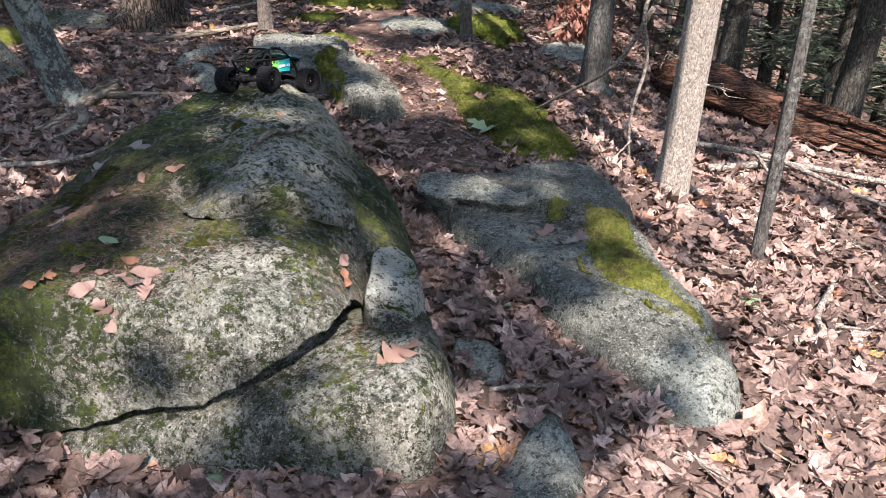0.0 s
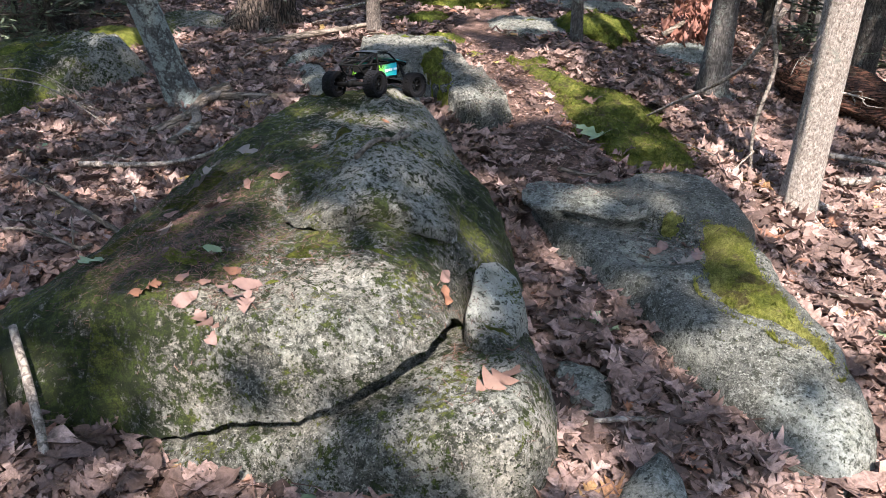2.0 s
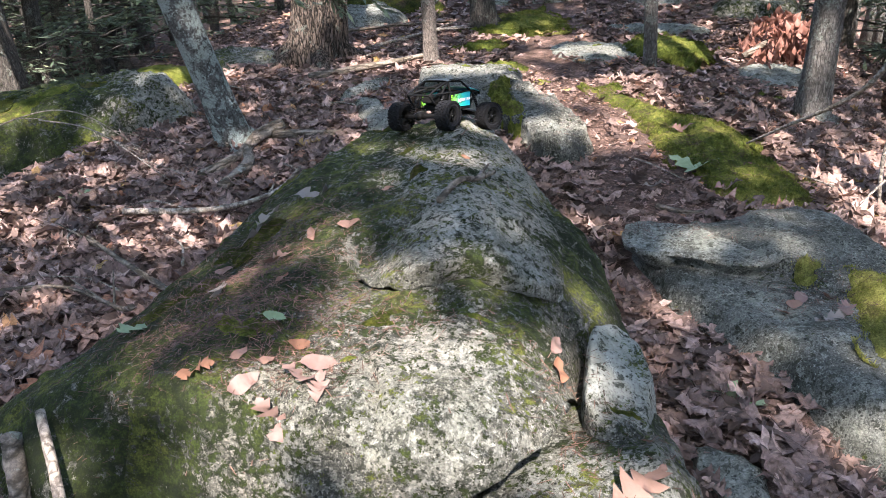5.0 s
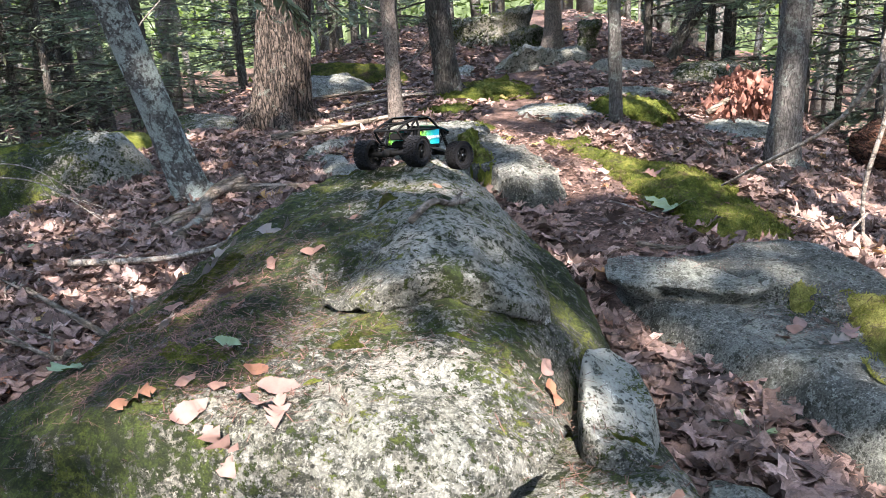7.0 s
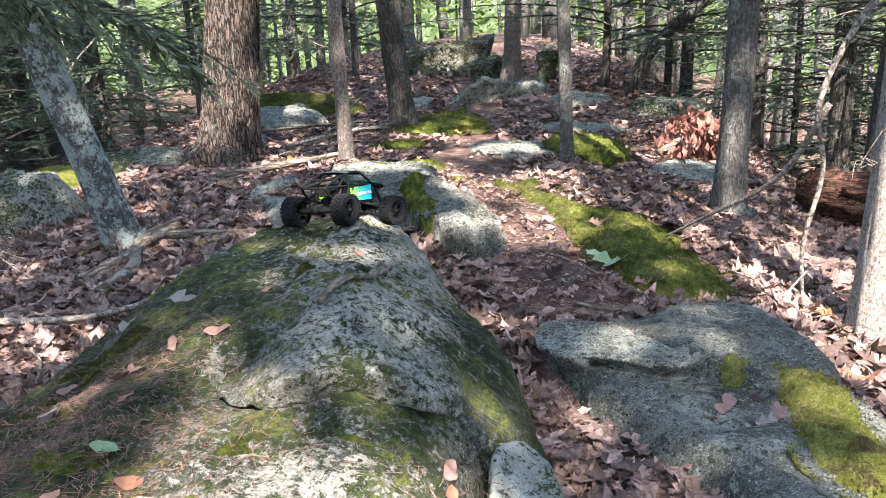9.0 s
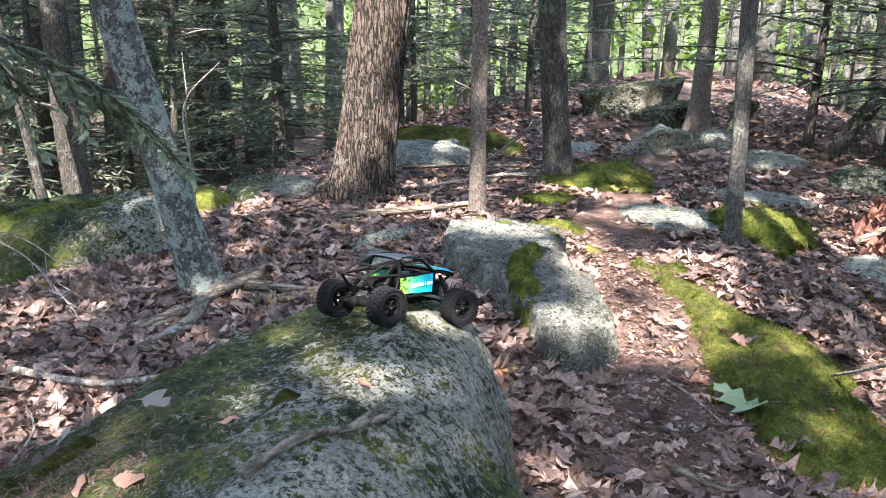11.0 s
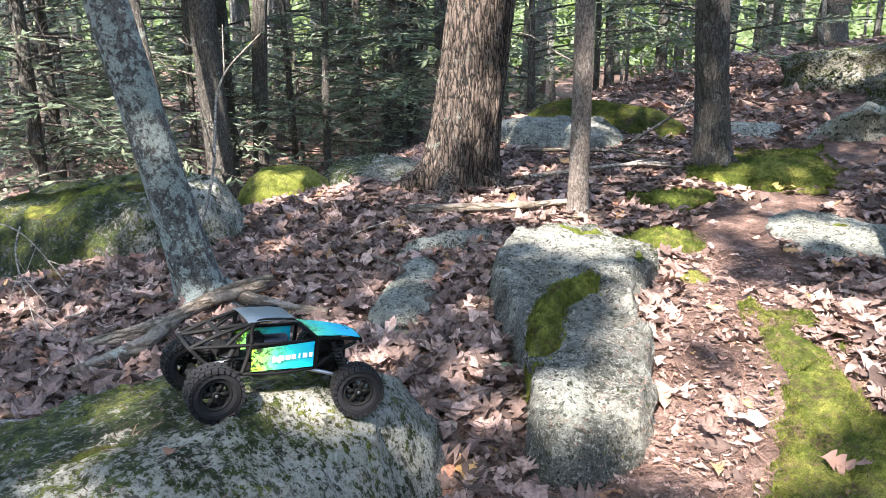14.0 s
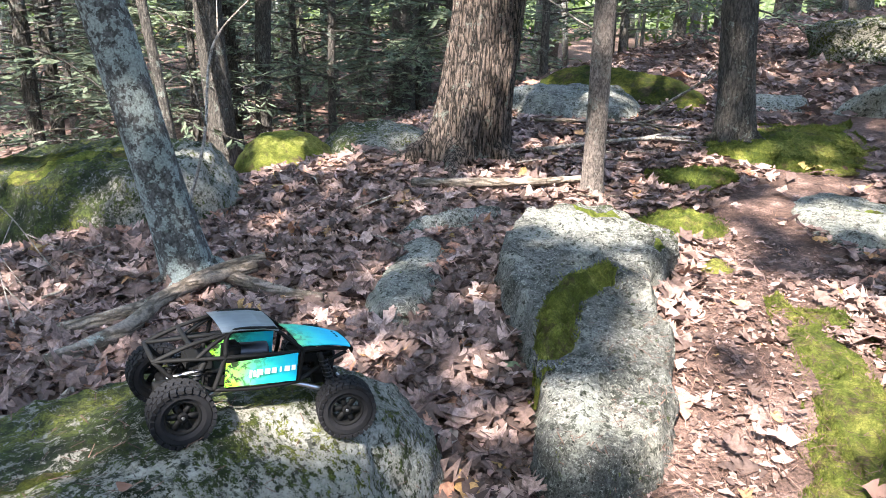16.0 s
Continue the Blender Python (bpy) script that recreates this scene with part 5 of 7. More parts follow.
def high_shade_leaves(g, lift):
    """Unseen leaf masses added over the deeper wood, which keep most of its floor in shade."""
    n = 5200
    gx, gy, z = g.uniform(-17, 3, n), g.uniform(6.5, 30, n), g.uniform(8, 11, n)
    keep = g.uniform(size=n) < np.where((gx < -3) | (gy > 9.5), 0.60 - 0.50 * smooth(-4, 0, gx), 0.0)
    keep |= (gx < -3.5) & (gy < 9.5) & (g.uniform(size=n) < 0.7)
    keep &= fractal(gx * 0.5, gy * 0.5, 7.0, 3) > -0.55
    p = np.stack([gx + lift[0] * z, gy + lift[1] * z, z], -1)[keep]
    n = len(p)
    w = np.cross(g.normal(0, 1, (n, 3)), np.array(SUN_FROM))
    w /= np.linalg.norm(w, axis=1)[:, None]
    u = np.cross(np.array(SUN_FROM), w)
    l, b = g.uniform(0.2, 0.42, (n, 1)), g.uniform(0.14, 0.28, (n, 1))
    return np.stack([p - u * l, p + w * b, p + u * l, p - w * b], 1).reshape(-1, 3)


def canopy():
    n = 17500
    g = np.random.default_rng(15)
    zc = g.uniform(4.4, 6.6, n)
    lift = np.array(SUN_FROM) / SUN_FROM.z
    gx, gy = g.uniform(-4.2, 3.6, n), g.uniform(-1.5, 9.5, n)
    p = np.stack([gx + lift[0] * zc, gy + lift[1] * zc, zc], -1)
    share = 1 - 0.38 * smooth(-0.1, 0.8, gx) - 0.25 * smooth(4.5, 7.0, gy) - 0.12 * smooth(-0.8, -2.2, gx) - 0.4 * smooth(0.7, 1.4, gx) * smooth(4.8, 5.8, gy)
    # leaves kept thick over spots that should lie in shade
    dense = (g.uniform(size=n) < 0.7) & (((gx + 0.58 + lift[0] * 0.55) / 0.50) ** 2 + ((gy - 2.40 + lift[1] * 0.55) / 0.60) ** 2 < 1 + 0.3 * fractal(gx * 5, gy * 5, 3.0, 2))
    dense |= ((gx + 1.06 + lift[0] * 0.4) / 0.30) ** 2 + ((gy - 1.74 + lift[1] * 0.4) / 0.42) ** 2 < 1 + 0.3 * fractal(gx * 5, gy * 5, 8.0, 2)
    dense |= (((gx - 0.28 + lift[0] * 0.28) / 0.42) ** 2 + ((gy - 2.45 + lift[1] * 0.28) / 0.58) ** 2 < 1 + 0.3 * fractal(gx * 5, gy * 5, 5.0, 2)) & (g.uniform(size=n) < 0.5)
    dense |= ((gx + 1.02 + lift[0] * 0.25) / 0.30) ** 2 + ((gy - 1.40 + lift[1] * 0.25) / 0.16) ** 2 < 1 + 0.3 * fractal(gx * 5, gy * 5, 4.0, 2)
    dense |= ((gx + 2.02) / 0.22) ** 2 + ((gy - 4.25) / 0.5) ** 2 < 1
    keep = (g.uniform(size=n) < np.maximum(share, 0.15)) | dense
    keep &= (fractal(gx * 1.3, gy * 1.3, 2.0, 4) > -0.85) | dense
    for cx, cy, cz, rx, ry in GAPS:
        bx, by = gx - (cx - lift[0] * cz), gy - (cy - lift[1] * cz)
        wob = 1 + 0.35 * fractal(gx * 7 + cx * 9, gy * 7, 5.0, 2)
        keep &= ~((bx / (rx + 0.07)) ** 2 + (by / (ry + 0.07)) ** 2 < wob)
    p = p[keep]
    n = len(p)
    u = g.normal(0, 1, (n, 3))
    u /= np.linalg.norm(u, axis=1)[:, None]
    w = np.cross(u, np.array(SUN_FROM) + g.normal(0, 0.4, (n, 3)))
    w /= np.linalg.norm(w, axis=1)[:, None]
    u = np.cross(np.array(SUN_FROM), w)
    l, b = g.uniform(0.06, 0.13, (n, 1)), g.uniform(0.04, 0.08, (n, 1))
    v = np.stack([p - u * l, p + w * b, p + u * l, p - w * b], 1).reshape(-1, 3)
    far_v = high_shade_leaves(g, lift)
    v, n = np.vstack([v, far_v]), n + len(far_v) // 4
    ob = new("shade_canopy", solid("shade_canopy", v, np.arange(4 * n).reshape(n, 4), M["broadleaf"]))
    return tagged(ob, "unseen leaf layer high overhead, added to dapple the sunlight", "foliage", kind="stuff")


canopy()


# ---- fallen leaves ----
def oak_leaf(lobes=4, depth=0.5, slim=0.42):
    """An oak leaf of length 1 along x: points (x, y) down the midrib and both edges, and its faces."""
    k = 2 * lobes + 1
    s = np.linspace(0.10, 0.98, k)
    shape = np.sin(np.pi * np.clip(s, 0, 1) ** 0.8) * slim + 0.04
    edge = np.where(np.arange(k) % 2 == 1, shape * (1.0 + 0.12 * np.cos(np.arange(k))), shape * (1 - depth))
    edge[-1] = 0.05
    fwd = np.where(np.arange(k) % 2 == 1, 0.06, -0.02)
    mid = np.stack([s, 0 * s], -1)
    up = np.stack([np.minimum(s + fwd, 1.0), edge], -1)
    dn = np.stack([np.minimum(s + fwd * 0.7, 1.0), -edge], -1)
    v = np.vstack([[(-0.18, 0.0)], mid, up, dn])
    f = [(0, 1, 1 + k, 1 + k), (0, 1 + 2 * k, 1, 1)]
    for i in range(k - 1):
        f += [(1 + i, 2 + i, 2 + k + i, 1 + k + i), (2 + i, 1 + i, 1 + 2 * k + i, 2 + 2 * k + i)]
    return v, np.array(f)


def lobed_leaf(lobes, depth, slim):
    """A red-oak leaf of length 1 with pointed, forward-swept lobes between deep bays."""
    up, mid = [(0.02, 0.014)], [0.02]
    for i in range(lobes):
        a, b = 0.10 + 0.80 * i / lobes, 0.10 + 0.80 * (i + 1) / lobes
        w = slim * math.sin(math.pi * (0.22 + 0.62 * (i + 0.6) / lobes))
        for s, r, fwd in ((0.0, 1 - depth, 0.0), (0.36, 0.72, 0.02), (0.66, 1.0, 0.08)):
            up.append((a + (b - a) * s + fwd, w * r))
            mid.append(a + (b - a) * s)
    for x, w in ((0.91, 0.07), (0.95, 0.10), (1.04, 0.012)):
        up.append((x, w))
        mid.append(min(x, 1.0))
    k = len(up)
    up, mid = np.array(up), np.stack([mid, np.zeros(k)], -1)
    v = np.vstack([[(-0.20, 0.0)], mid, up, up * (1, -1)])
    f = [(0, 1, 1 + k, 1 + k), (0, 1 + 2 * k, 1, 1)]
    for i in range(k - 1):
        f += [(1 + i, 2 + i, 2 + k + i, 1 + k + i), (2 + i, 1 + i, 1 + 2 * k + i, 2 + 2 * k + i)]
    return v, np.array(f)


def fine_leaf(lobes, depth, slim, teeth=0.0):
    """A smoother leaf of length 1 with rounded bays between its lobes."""
    k = 10 * max(lobes, 3) + 1
    s = np.linspace(0.0, 1.0, k)
    bay = (0.5 + 0.5 * np.cos(2 * np.pi * lobes * s ** 0.9)) ** 0.8
    edge = (np.sin(np.pi * s ** 0.75) ** 0.8 * slim + 0.012) * (1 - depth * bay) * (1 + teeth * np.cos(np.arange(k) * 2.2))
    lean = 0.07 * (1 - bay) * np.minimum(1, 3 * (1 - s))
    rows = [np.stack([s + lean * abs(w), edge * w * (1 + 0.1 * (w < 0) * np.sin(s * 9))], -1) for w in (-1, -0.55, 0, 0.55, 1)]
    stem = np.array([(-0.22, 0.0), (-0.21, 0.012), (0.0, 0.006), (0.0, -0.006)])
    v = np.vstack(rows + [stem])
    f = [(c * k + i, c * k + i + 1, (c + 1) * k + i + 1, (c + 1) * k + i) for c in range(4) for i in range(k - 1)]
    return v, np.array(f + [(5 * k, 5 * k + 1, 5 * k + 2, 5 * k + 3)])


LEAF_KINDS = [oak_leaf(3, 0.66, 0.33), oak_leaf(3, 0.58, 0.29), oak_leaf(2, 0.22, 0.25), oak_leaf(4, 0.62, 0.30), oak_leaf(3, 0.42, 0.44), fine_leaf(4, 0.62, 0.34), fine_leaf(3, 0.05, 0.27, 0.03), fine_leaf(4, 0.58, 0.40), lobed_leaf(4, 0.66, 0.31), lobed_leaf(4, 0.55, 0.27), lobed_leaf(3, 0.60, 0.33)]
SINGLE = {0: 8, 1: 9, 2: 6, 3: 8, 4: 7}


def leaf_points(kind, p, size, turn, tilt, roll, curl, fold):
    """The points of many leaves at once, laid at places p."""
    v2, f = LEAF_KINDS[kind]
    n = len(p)
    x = (v2[:, 0] - 0.45)[None] * size[:, None]
    y = v2[:, 1][None] * size[:, None]
    z = curl[:, None] * (x / size[:, None]) ** 2 * size[:, None] + fold[:, None] * (np.abs(y) if kind < 8 else 0.4 * np.abs(y) + 3.0 * y * y / size[:, None]) + 0.05 * size[:, None] * np.sin(9 * v2[:, 0][None] + turn[:, None] * 3) + (0.45 if kind >= 8 else 0.0) * np.abs(y) * np.sin(7 * v2[:, 0][None] + 5 * np.sign(v2[:, 1])[None] + turn[:, None] * 7)
    z = z + rng.normal(0, 0.03 if kind < 5 else 0.009 if kind >= 8 else 0.004, z.shape) * size[:, None]
    ct, st = np.cos(tilt)[:, None], np.sin(tilt)[:, None]
    cr, sr = np.cos(roll)[:, None], np.sin(roll)[:, None]
    y, z = y * cr - z * sr, y * sr + z * cr
    x, z = x * ct + z * st, -x * st + z * ct
    ca, sa = np.cos(turn)[:, None], np.sin(turn)[:, None]
    v = np.stack([p[:, :1] + x * ca - y * sa, p[:, 1:2] + x * sa + y * ca, p[:, 2:3] + z], -1)
    k = v.shape[1]
    return v.reshape(-1, 3), (f[None] + (np.arange(n) * k)[:, None, None]).reshape(-1, 4)


def on_rock(x, y, grow=0.0):
    hit = np.zeros(np.shape(x), bool)
    for curve, top in ROCKS:
        near = (np.abs(x - curve[:, 0].mean()) < 1.4) & (np.abs(y - curve[:, 1].mean()) < 1.4)
        if near.any():
            hit[near] |= inside(x[near], y[near], curve)
    return hit


def on_moss(x, y):
    hit = np.zeros(np.shape(x), bool)
    for curve, top in ROCKS:
        if top is None:
            hit |= inside(x, y, curve)
    return hit


def path_worn(x, y):
    """How bare the footpath is, 0 to 1."""
    line = np.interp(y, (1.0, 2.0, 2.6, 3.2, 3.8, 4.4, 5.0, 5.8, 7.0), (0.1, 0.05, 0.02, 0.0, -0.12, -0.22, -0.45, -0.42, -0.45))
    return np.minimum(1, 1.7 * np.exp(-(((x - line) / 0.21) ** 2))) * smooth(2.45, 2.9, y) * 0.95


def litter(name, count, xr, yr, sizes, label, seed, kinds, lift=0.022, far=False, worn=1.0, skip=None):
    g = np.random.default_rng(seed)
    x, y = g.uniform(*xr, count), g.uniform(*yr, count)
    keep = ~on_rock(x, y)
    buried = np.nonzero(~keep)[0]
    keep[buried] = (rest_z(x[buried], y[buried]) < ground_z(x[buried], y[buried]) + 0.016) & ~on_moss(x[buried], y[buried])
    keep &= g.uniform(size=count) > path_worn(x, y) * worn
    if far:
        keep &= ~((x > -3.2) & (x < 2.4) & (y > 0.7) & (y < 6.5))
    if skip:
        keep &= ~((x > skip[0]) & (x < skip[1]) & (y > skip[2]) & (y < skip[3]))
    x, y = x[keep], y[keep]
    n = len(x)
    z = ground_z(x, y) + g.uniform(0.003, lift * 1.5, n) + 0.012 * np.maximum(0, fractal(x * 4, y * 4, 9.0, 2))
    p = np.stack([x, y, z], -1)
    pieces, which = [], g.integers(0, len(kinds), n)
    for k, kind in enumerate(kinds):
        m = which == k
        c = int(m.sum())
        pieces.append(leaf_points(kind, p[m], g.uniform(*sizes, c), g.uniform(0, 6.283, c), g.normal(0, 0.19, c), g.normal(0, 0.27, c), g.normal(0.05, 0.45, c), g.normal(0.08, 0.34, c)))
    v, f = merged(pieces)
    return tagged(new(name, tidy_leaves(name, v, f)), label, "leaves", kind="stuff")


def tidy_leaves(name, v, f):
    return solid(name, v, tri_of(f), M["litter"])


def tri_of(f):
    """Quads to triangles, without the empty ones."""
    t = np.vstack([f[:, [0, 1, 2]], f[:, [0, 2, 3]]])
    good = (t[:, 0] != t[:, 1]) & (t[:, 1] != t[:, 2]) & (t[:, 0] != t[:, 2])
    return t[good]


NEAR = (-2.3, 1.7, 0.6, 4.5)
litter("leaf_litter", 44000, (-3.3, 2.6), (0.6, 6.6), (0.035, 0.095), "dry brown and pinkish oak leaves further along the path", 1, (2, 2, 1), skip=NEAR)
litter("leaf_litter", 22000, NEAR[:2], NEAR[2:], (0.038, 0.115), "dry curled brown and pinkish oak leaves carpeting the ground", 5, (8, 9, 10, 8, 9, 2))
litter("leaf_litter", 14000, (-1.9, 1.7), (0.8, 4.8), (0.012, 0.04), "crumbled bits of dead leaves on the soil", 2, (2,), 0.010, worn=0.3)
litter("leaf_litter", 4200, (-0.6, 0.36), (2.4, 4.9), (0.008, 0.026), "leaf crumbs and chips trodden into the footpath", 6, (2,), 0.005, worn=0.0)
litter("leaf_litter", 12000, (-4.5, 3.6), (6.3, 11.5), (0.05, 0.10), "dead oak leaves on the upper path", 4, (2, 2, 1), 0.03)
litter("leaf_litter", 8000, (-12, 7), (0.4, 17), (0.09, 0.17), "dead oak leaves over the wider forest floor", 3, (2,), 0.03, True)


def lone_leaf(x, y, size, turn, tone, label, kind=0, tilt=0.0, roll=0.0, curl=0.12, fold=0.12):
    size = size * (0.58 if kind == 2 else 0.88)
    z, normal = touch(x, y)
    one = np.array([1.0])
    g = np.random.default_rng(int(abs(x * 1000 + y * 777)))
    curl, fold, roll = curl + g.normal(0, 0.22), fold + g.normal(0, 0.2), roll + g.normal(0, 0.15)
    v, f = leaf_points(SINGLE[kind], np.array([[0.0, 0.0, 0.0]]), one * size, one * turn, one * tilt, one * roll, one * curl, one * fold)
    ob = new("leaf", solid("leaf", v, tri_of(f), tone))
    ob.matrix_world = Matrix.Translation((x, y, z + (0.014 if kind == 4 else 0.006))) @ Vector((0, 0, 1)).rotation_difference(normal).to_matrix().to_4x4()
    return tagged(ob, label, "leaf", "single leaves")


TONES = {"green": single_leaf("green_leaf", (0.16, 0.215, 0.12)), "brown": single_leaf("brown_leaf", (0.17, 0.10, 0.075)), "orange": single_leaf("orange_leaf", (0.175, 0.085, 0.050)), "grey": single_leaf("grey_leaf", (0.20, 0.17, 0.145)), "pink": single_leaf("pinkish_leaf", (0.165, 0.105, 0.088)), "yellow": single_leaf("yellow_leaf", (0.38, 0.28, 0.09))}
WORDS = {"green": "fresh green oak leaf", "brown": "dry brown oak leaf", "orange": "small orange leaf", "grey": "weathered grey oak leaf", "pink": "pale pinkish dead leaf", "yellow": "yellow fallen leaf"}


def rock_height(x, y):
    return touch(x, y)[0]


for x, y, size, turn, tone, kind, place in (
    (0.196, 3.22, 0.18, 2.6, "green", 4, "lying on green moss"), (0.141, 1.894, 0.16, -0.5, "green", 4, "on the dead leaves by the slab"), (-2.08, 2.85, 0.15, 0.4, "green", 4, "among brown leaves"),
    (-0.78, 1.645, 0.08, 0.3, "green", 2, "on the mossy boulder"), (-1.15, 1.72, 0.09, 1.4, "green", 4, "at the boulder's mossy flank"), (-2.02, 3.74, 0.13, 0.6, "green", 2, "near the leaning tree"),
    (-0.089, 1.417, 0.15, 0.9, "brown", 3, "on the lower slab"), (-0.51, 2.404, 0.05, 0.2, "orange", 2, "on the boulder top"), (-0.69, 2.233, 0.07, 0.8, "brown", 2, "on the boulder top"),
    (-0.74, 2.04, 0.10, 0.1, "brown", 2, "on the boulder top"), (-0.83, 2.03, 0.08, 2.0, "brown", 2, "on the boulder top"), (-0.93, 2.36, 0.16, 0.2, "grey", 0, "at the boulder's edge"),
    (-1.02, 2.16, 0.15, 0.7, "grey", 0, "at the boulder's edge"), (-0.70, 1.57, 0.09, 0.5, "orange", 2, "on the boulder shelf"), (-0.64, 1.50, 0.12, 0.2, "pink", 2, "on the boulder shelf"),
    (-0.76, 1.44, 0.11, 1.0, "pink", 2, "on the boulder shelf"), (-0.69, 1.40, 0.10, 2.1, "pink", 0, "on the boulder shelf"), (-0.80, 1.52, 0.07, 1.1, "brown", 2, "on the boulder shelf"),
    (-0.225, 1.66, 0.11, 1.9, "orange", 2, "standing in the cleft"), (-0.235, 1.73, 0.10, 1.4, "pink", 2, "wedged in the cleft"), (0.20, 3.62, 0.10, 0.1, "brown", 0, "on the moss cushion"),
    (0.33, 2.21, 0.08, 0.3, "brown", 2, "on the grey slab"), (0.36, 2.26, 0.10, 1.0, "pink", 2, "on the grey slab"), (0.30, 2.17, 0.07, 2.2, "brown", 2, "on the grey slab"), (0.40, 2.16, 0.09, 0.4, "grey", 0, "on the grey slab"),
    (-0.55, 2.62, 0.07, 0.4, "orange", 2, "on the boulder top"), (-0.30, 1.24, 0.15, 0.9, "orange", 2, "against the foot of the slab"), (-0.42, 1.22, 0.13, 2.6, "green", 0, "against the foot of the slab"),
    (-0.62, 3.62, 0.12, 0.3, "green", 2, "between boulder and stone"), (0.95, 2.05, 0.12, 0.7, "green", 4, "among sunlit brown leaves"), (0.72, 2.92, 0.10, 0.5, "yellow", 0, "by the pale tree"), (0.66, 2.72, 0.10, 1.8, "green", 0, "by the pale tree"),
    (0.42, 3.3, 0.05, 1.0, "orange", 2, "on the moss cushion"), (0.30, 3.05, 0.11, 0.2, "pink", 0, "on the moss cushion"), (-0.28, 4.28, 0.09, 0.4, "yellow", 2, "on the sunny path"), (-0.33, 3.72, 0.05, 0.4, "orange", 2, "on the path"),
    (-0.55, 3.30, 0.13, 1.9, "grey", 2, "beside the boulder's end"), (-0.80, 3.35, 0.12, 0.6, "brown", 0, "behind the boulder"), (0.36, 1.647, 0.09, 0.3, "green", 2, "at the edge of the slab"), (-0.5, 5.9, 0.12, 0.2, "yellow", 0, "on the path"),
    (-0.88, 1.92, 0.09, 0.7, "brown", 0, "caught in moss on the boulder"), (-0.97, 1.80, 0.10, 2.2, "grey", 0, "caught in moss on the boulder"), (-0.82, 1.80, 0.07, 1.2, "orange", 2, "on the mossy boulder"), (-1.05, 1.98, 0.08, 0.3, "brown", 2, "on the boulder's dark flank"), (-0.92, 1.70, 0.07, 2.8, "pink", 0, "on the boulder shelf"), (-0.66, 1.46, 0.09, 2.6, "pink", 0, "lying over another leaf"), (-0.74, 1.50, 0.06, 0.9, "brown", 2, "on the boulder shelf"), (-0.62, 1.44, 0.07, 1.7, "pink", 0, "at the boulder's rim"), (-0.86, 1.46, 0.08, 0.4, "orange", 0, "at the boulder's rim"),
    (0.45, 2.20, 0.08, 1.3, "pink", 0, "on the grey slab"), (0.43, 2.28, 0.07, 0.1, "brown", 2, "on the grey slab"), (0.37, 2.12, 0.06, 2.0, "grey", 2, "on the grey slab"),
    (-1.02, 2.70, 0.14, 0.9, "grey", 2, "at the mossy edge of the boulder"), (0.05, 3.02, 0.09, 0.3, "grey", 0, "on the bare path"), (0.02, 1.58, 0.08, 1.0, "orange", 2, "on the lower slab"), (-0.06, 1.56, 0.06, 0.1, "orange", 2, "on the lower slab"),
):
    lone_leaf(x, y, size, turn, TONES[tone], WORDS[tone] + " " + place, kind)


def needle_litter():
    """Brown needles and crumbs caught on the boulders and the path."""
    g = np.random.default_rng(31)
    xs, ys = [], []
    for cx, cy, sx, sy, n in ((-0.88, 1.66, 0.14, 0.10, 1500), (-0.92, 1.90, 0.14, 0.20, 3000), (0.3, 3.4, 0.16, 0.35, 700), (-0.70, 1.50, 0.08, 0.06, 260), (-0.6, 2.7, 0.25, 0.3, 260), (-0.55, 1.70, 0.14, 0.05, 180), (-0.75, 2.35, 0.2, 0.2, 200), (-0.2, 1.62, 0.05, 0.08, 160), (0.42, 2.28, 0.10, 0.08, 400), (-1.1, 2.5, 0.1, 0.25, 200), (-0.1, 1.45, 0.1, 0.1, 120)):
        xs.append(g.normal(cx, sx, n))
        ys.append(g.normal(cy, sy, n))
    y = g.uniform(2.5, 5.2, 5200)
    xs.append(g.normal(np.interp(y, (2.5, 3.2, 4.4, 5.2), (0.02, 0.0, -0.22, -0.45)), 0.17))
    ys.append(y)
    xs.append(g.uniform(-2.4, 1.9, 15000))
    ys.append(g.uniform(0.9, 6.2, 15000))
    x, y = np.concatenate(xs), np.concatenate(ys)
    clear = ~on_rock(x, y)
    clear[:-15000] = True
    x, y = x[clear], y[clear]
    n = len(x)
    p = np.stack([x, y, rest_z(x, y) + g.uniform(0.000, 0.004, n)], -1)
    loose = np.arange(n) >= n - int(clear[-15000:].sum())
    p[loose, 2] += g.uniform(0.0, 0.03, int(loose.sum())) * (1 - path_worn(x[loose], y[loose]))
    a = g.uniform(0, 6.283, n)
    d = np.stack([np.cos(a), np.sin(a), g.normal(0, 0.15, n)], -1)
    s = np.stack([-np.sin(a), np.cos(a), 0 * a], -1)
    l, w = g.uniform(0.004, 0.020, (n, 1)) * (1 + 1.3 * loose[:, None]), g.uniform(0.0004, 0.0011, (n, 1)) * (1 + loose[:, None])
    v = np.stack([p - d * l - s * w, p - d * l + s * w, p + d * l + s * w * 0.6, p + d * l - s * w * 0.6], 1).reshape(-1, 3)
    ob = new("needle_litter", solid("needle_litter", v, np.arange(4 * n).reshape(n, 4), M["crumbs"]))
    return tagged(ob, "brown needles and leaf crumbs caught on rock and path", "debris", kind="stuff")


needle_litter()


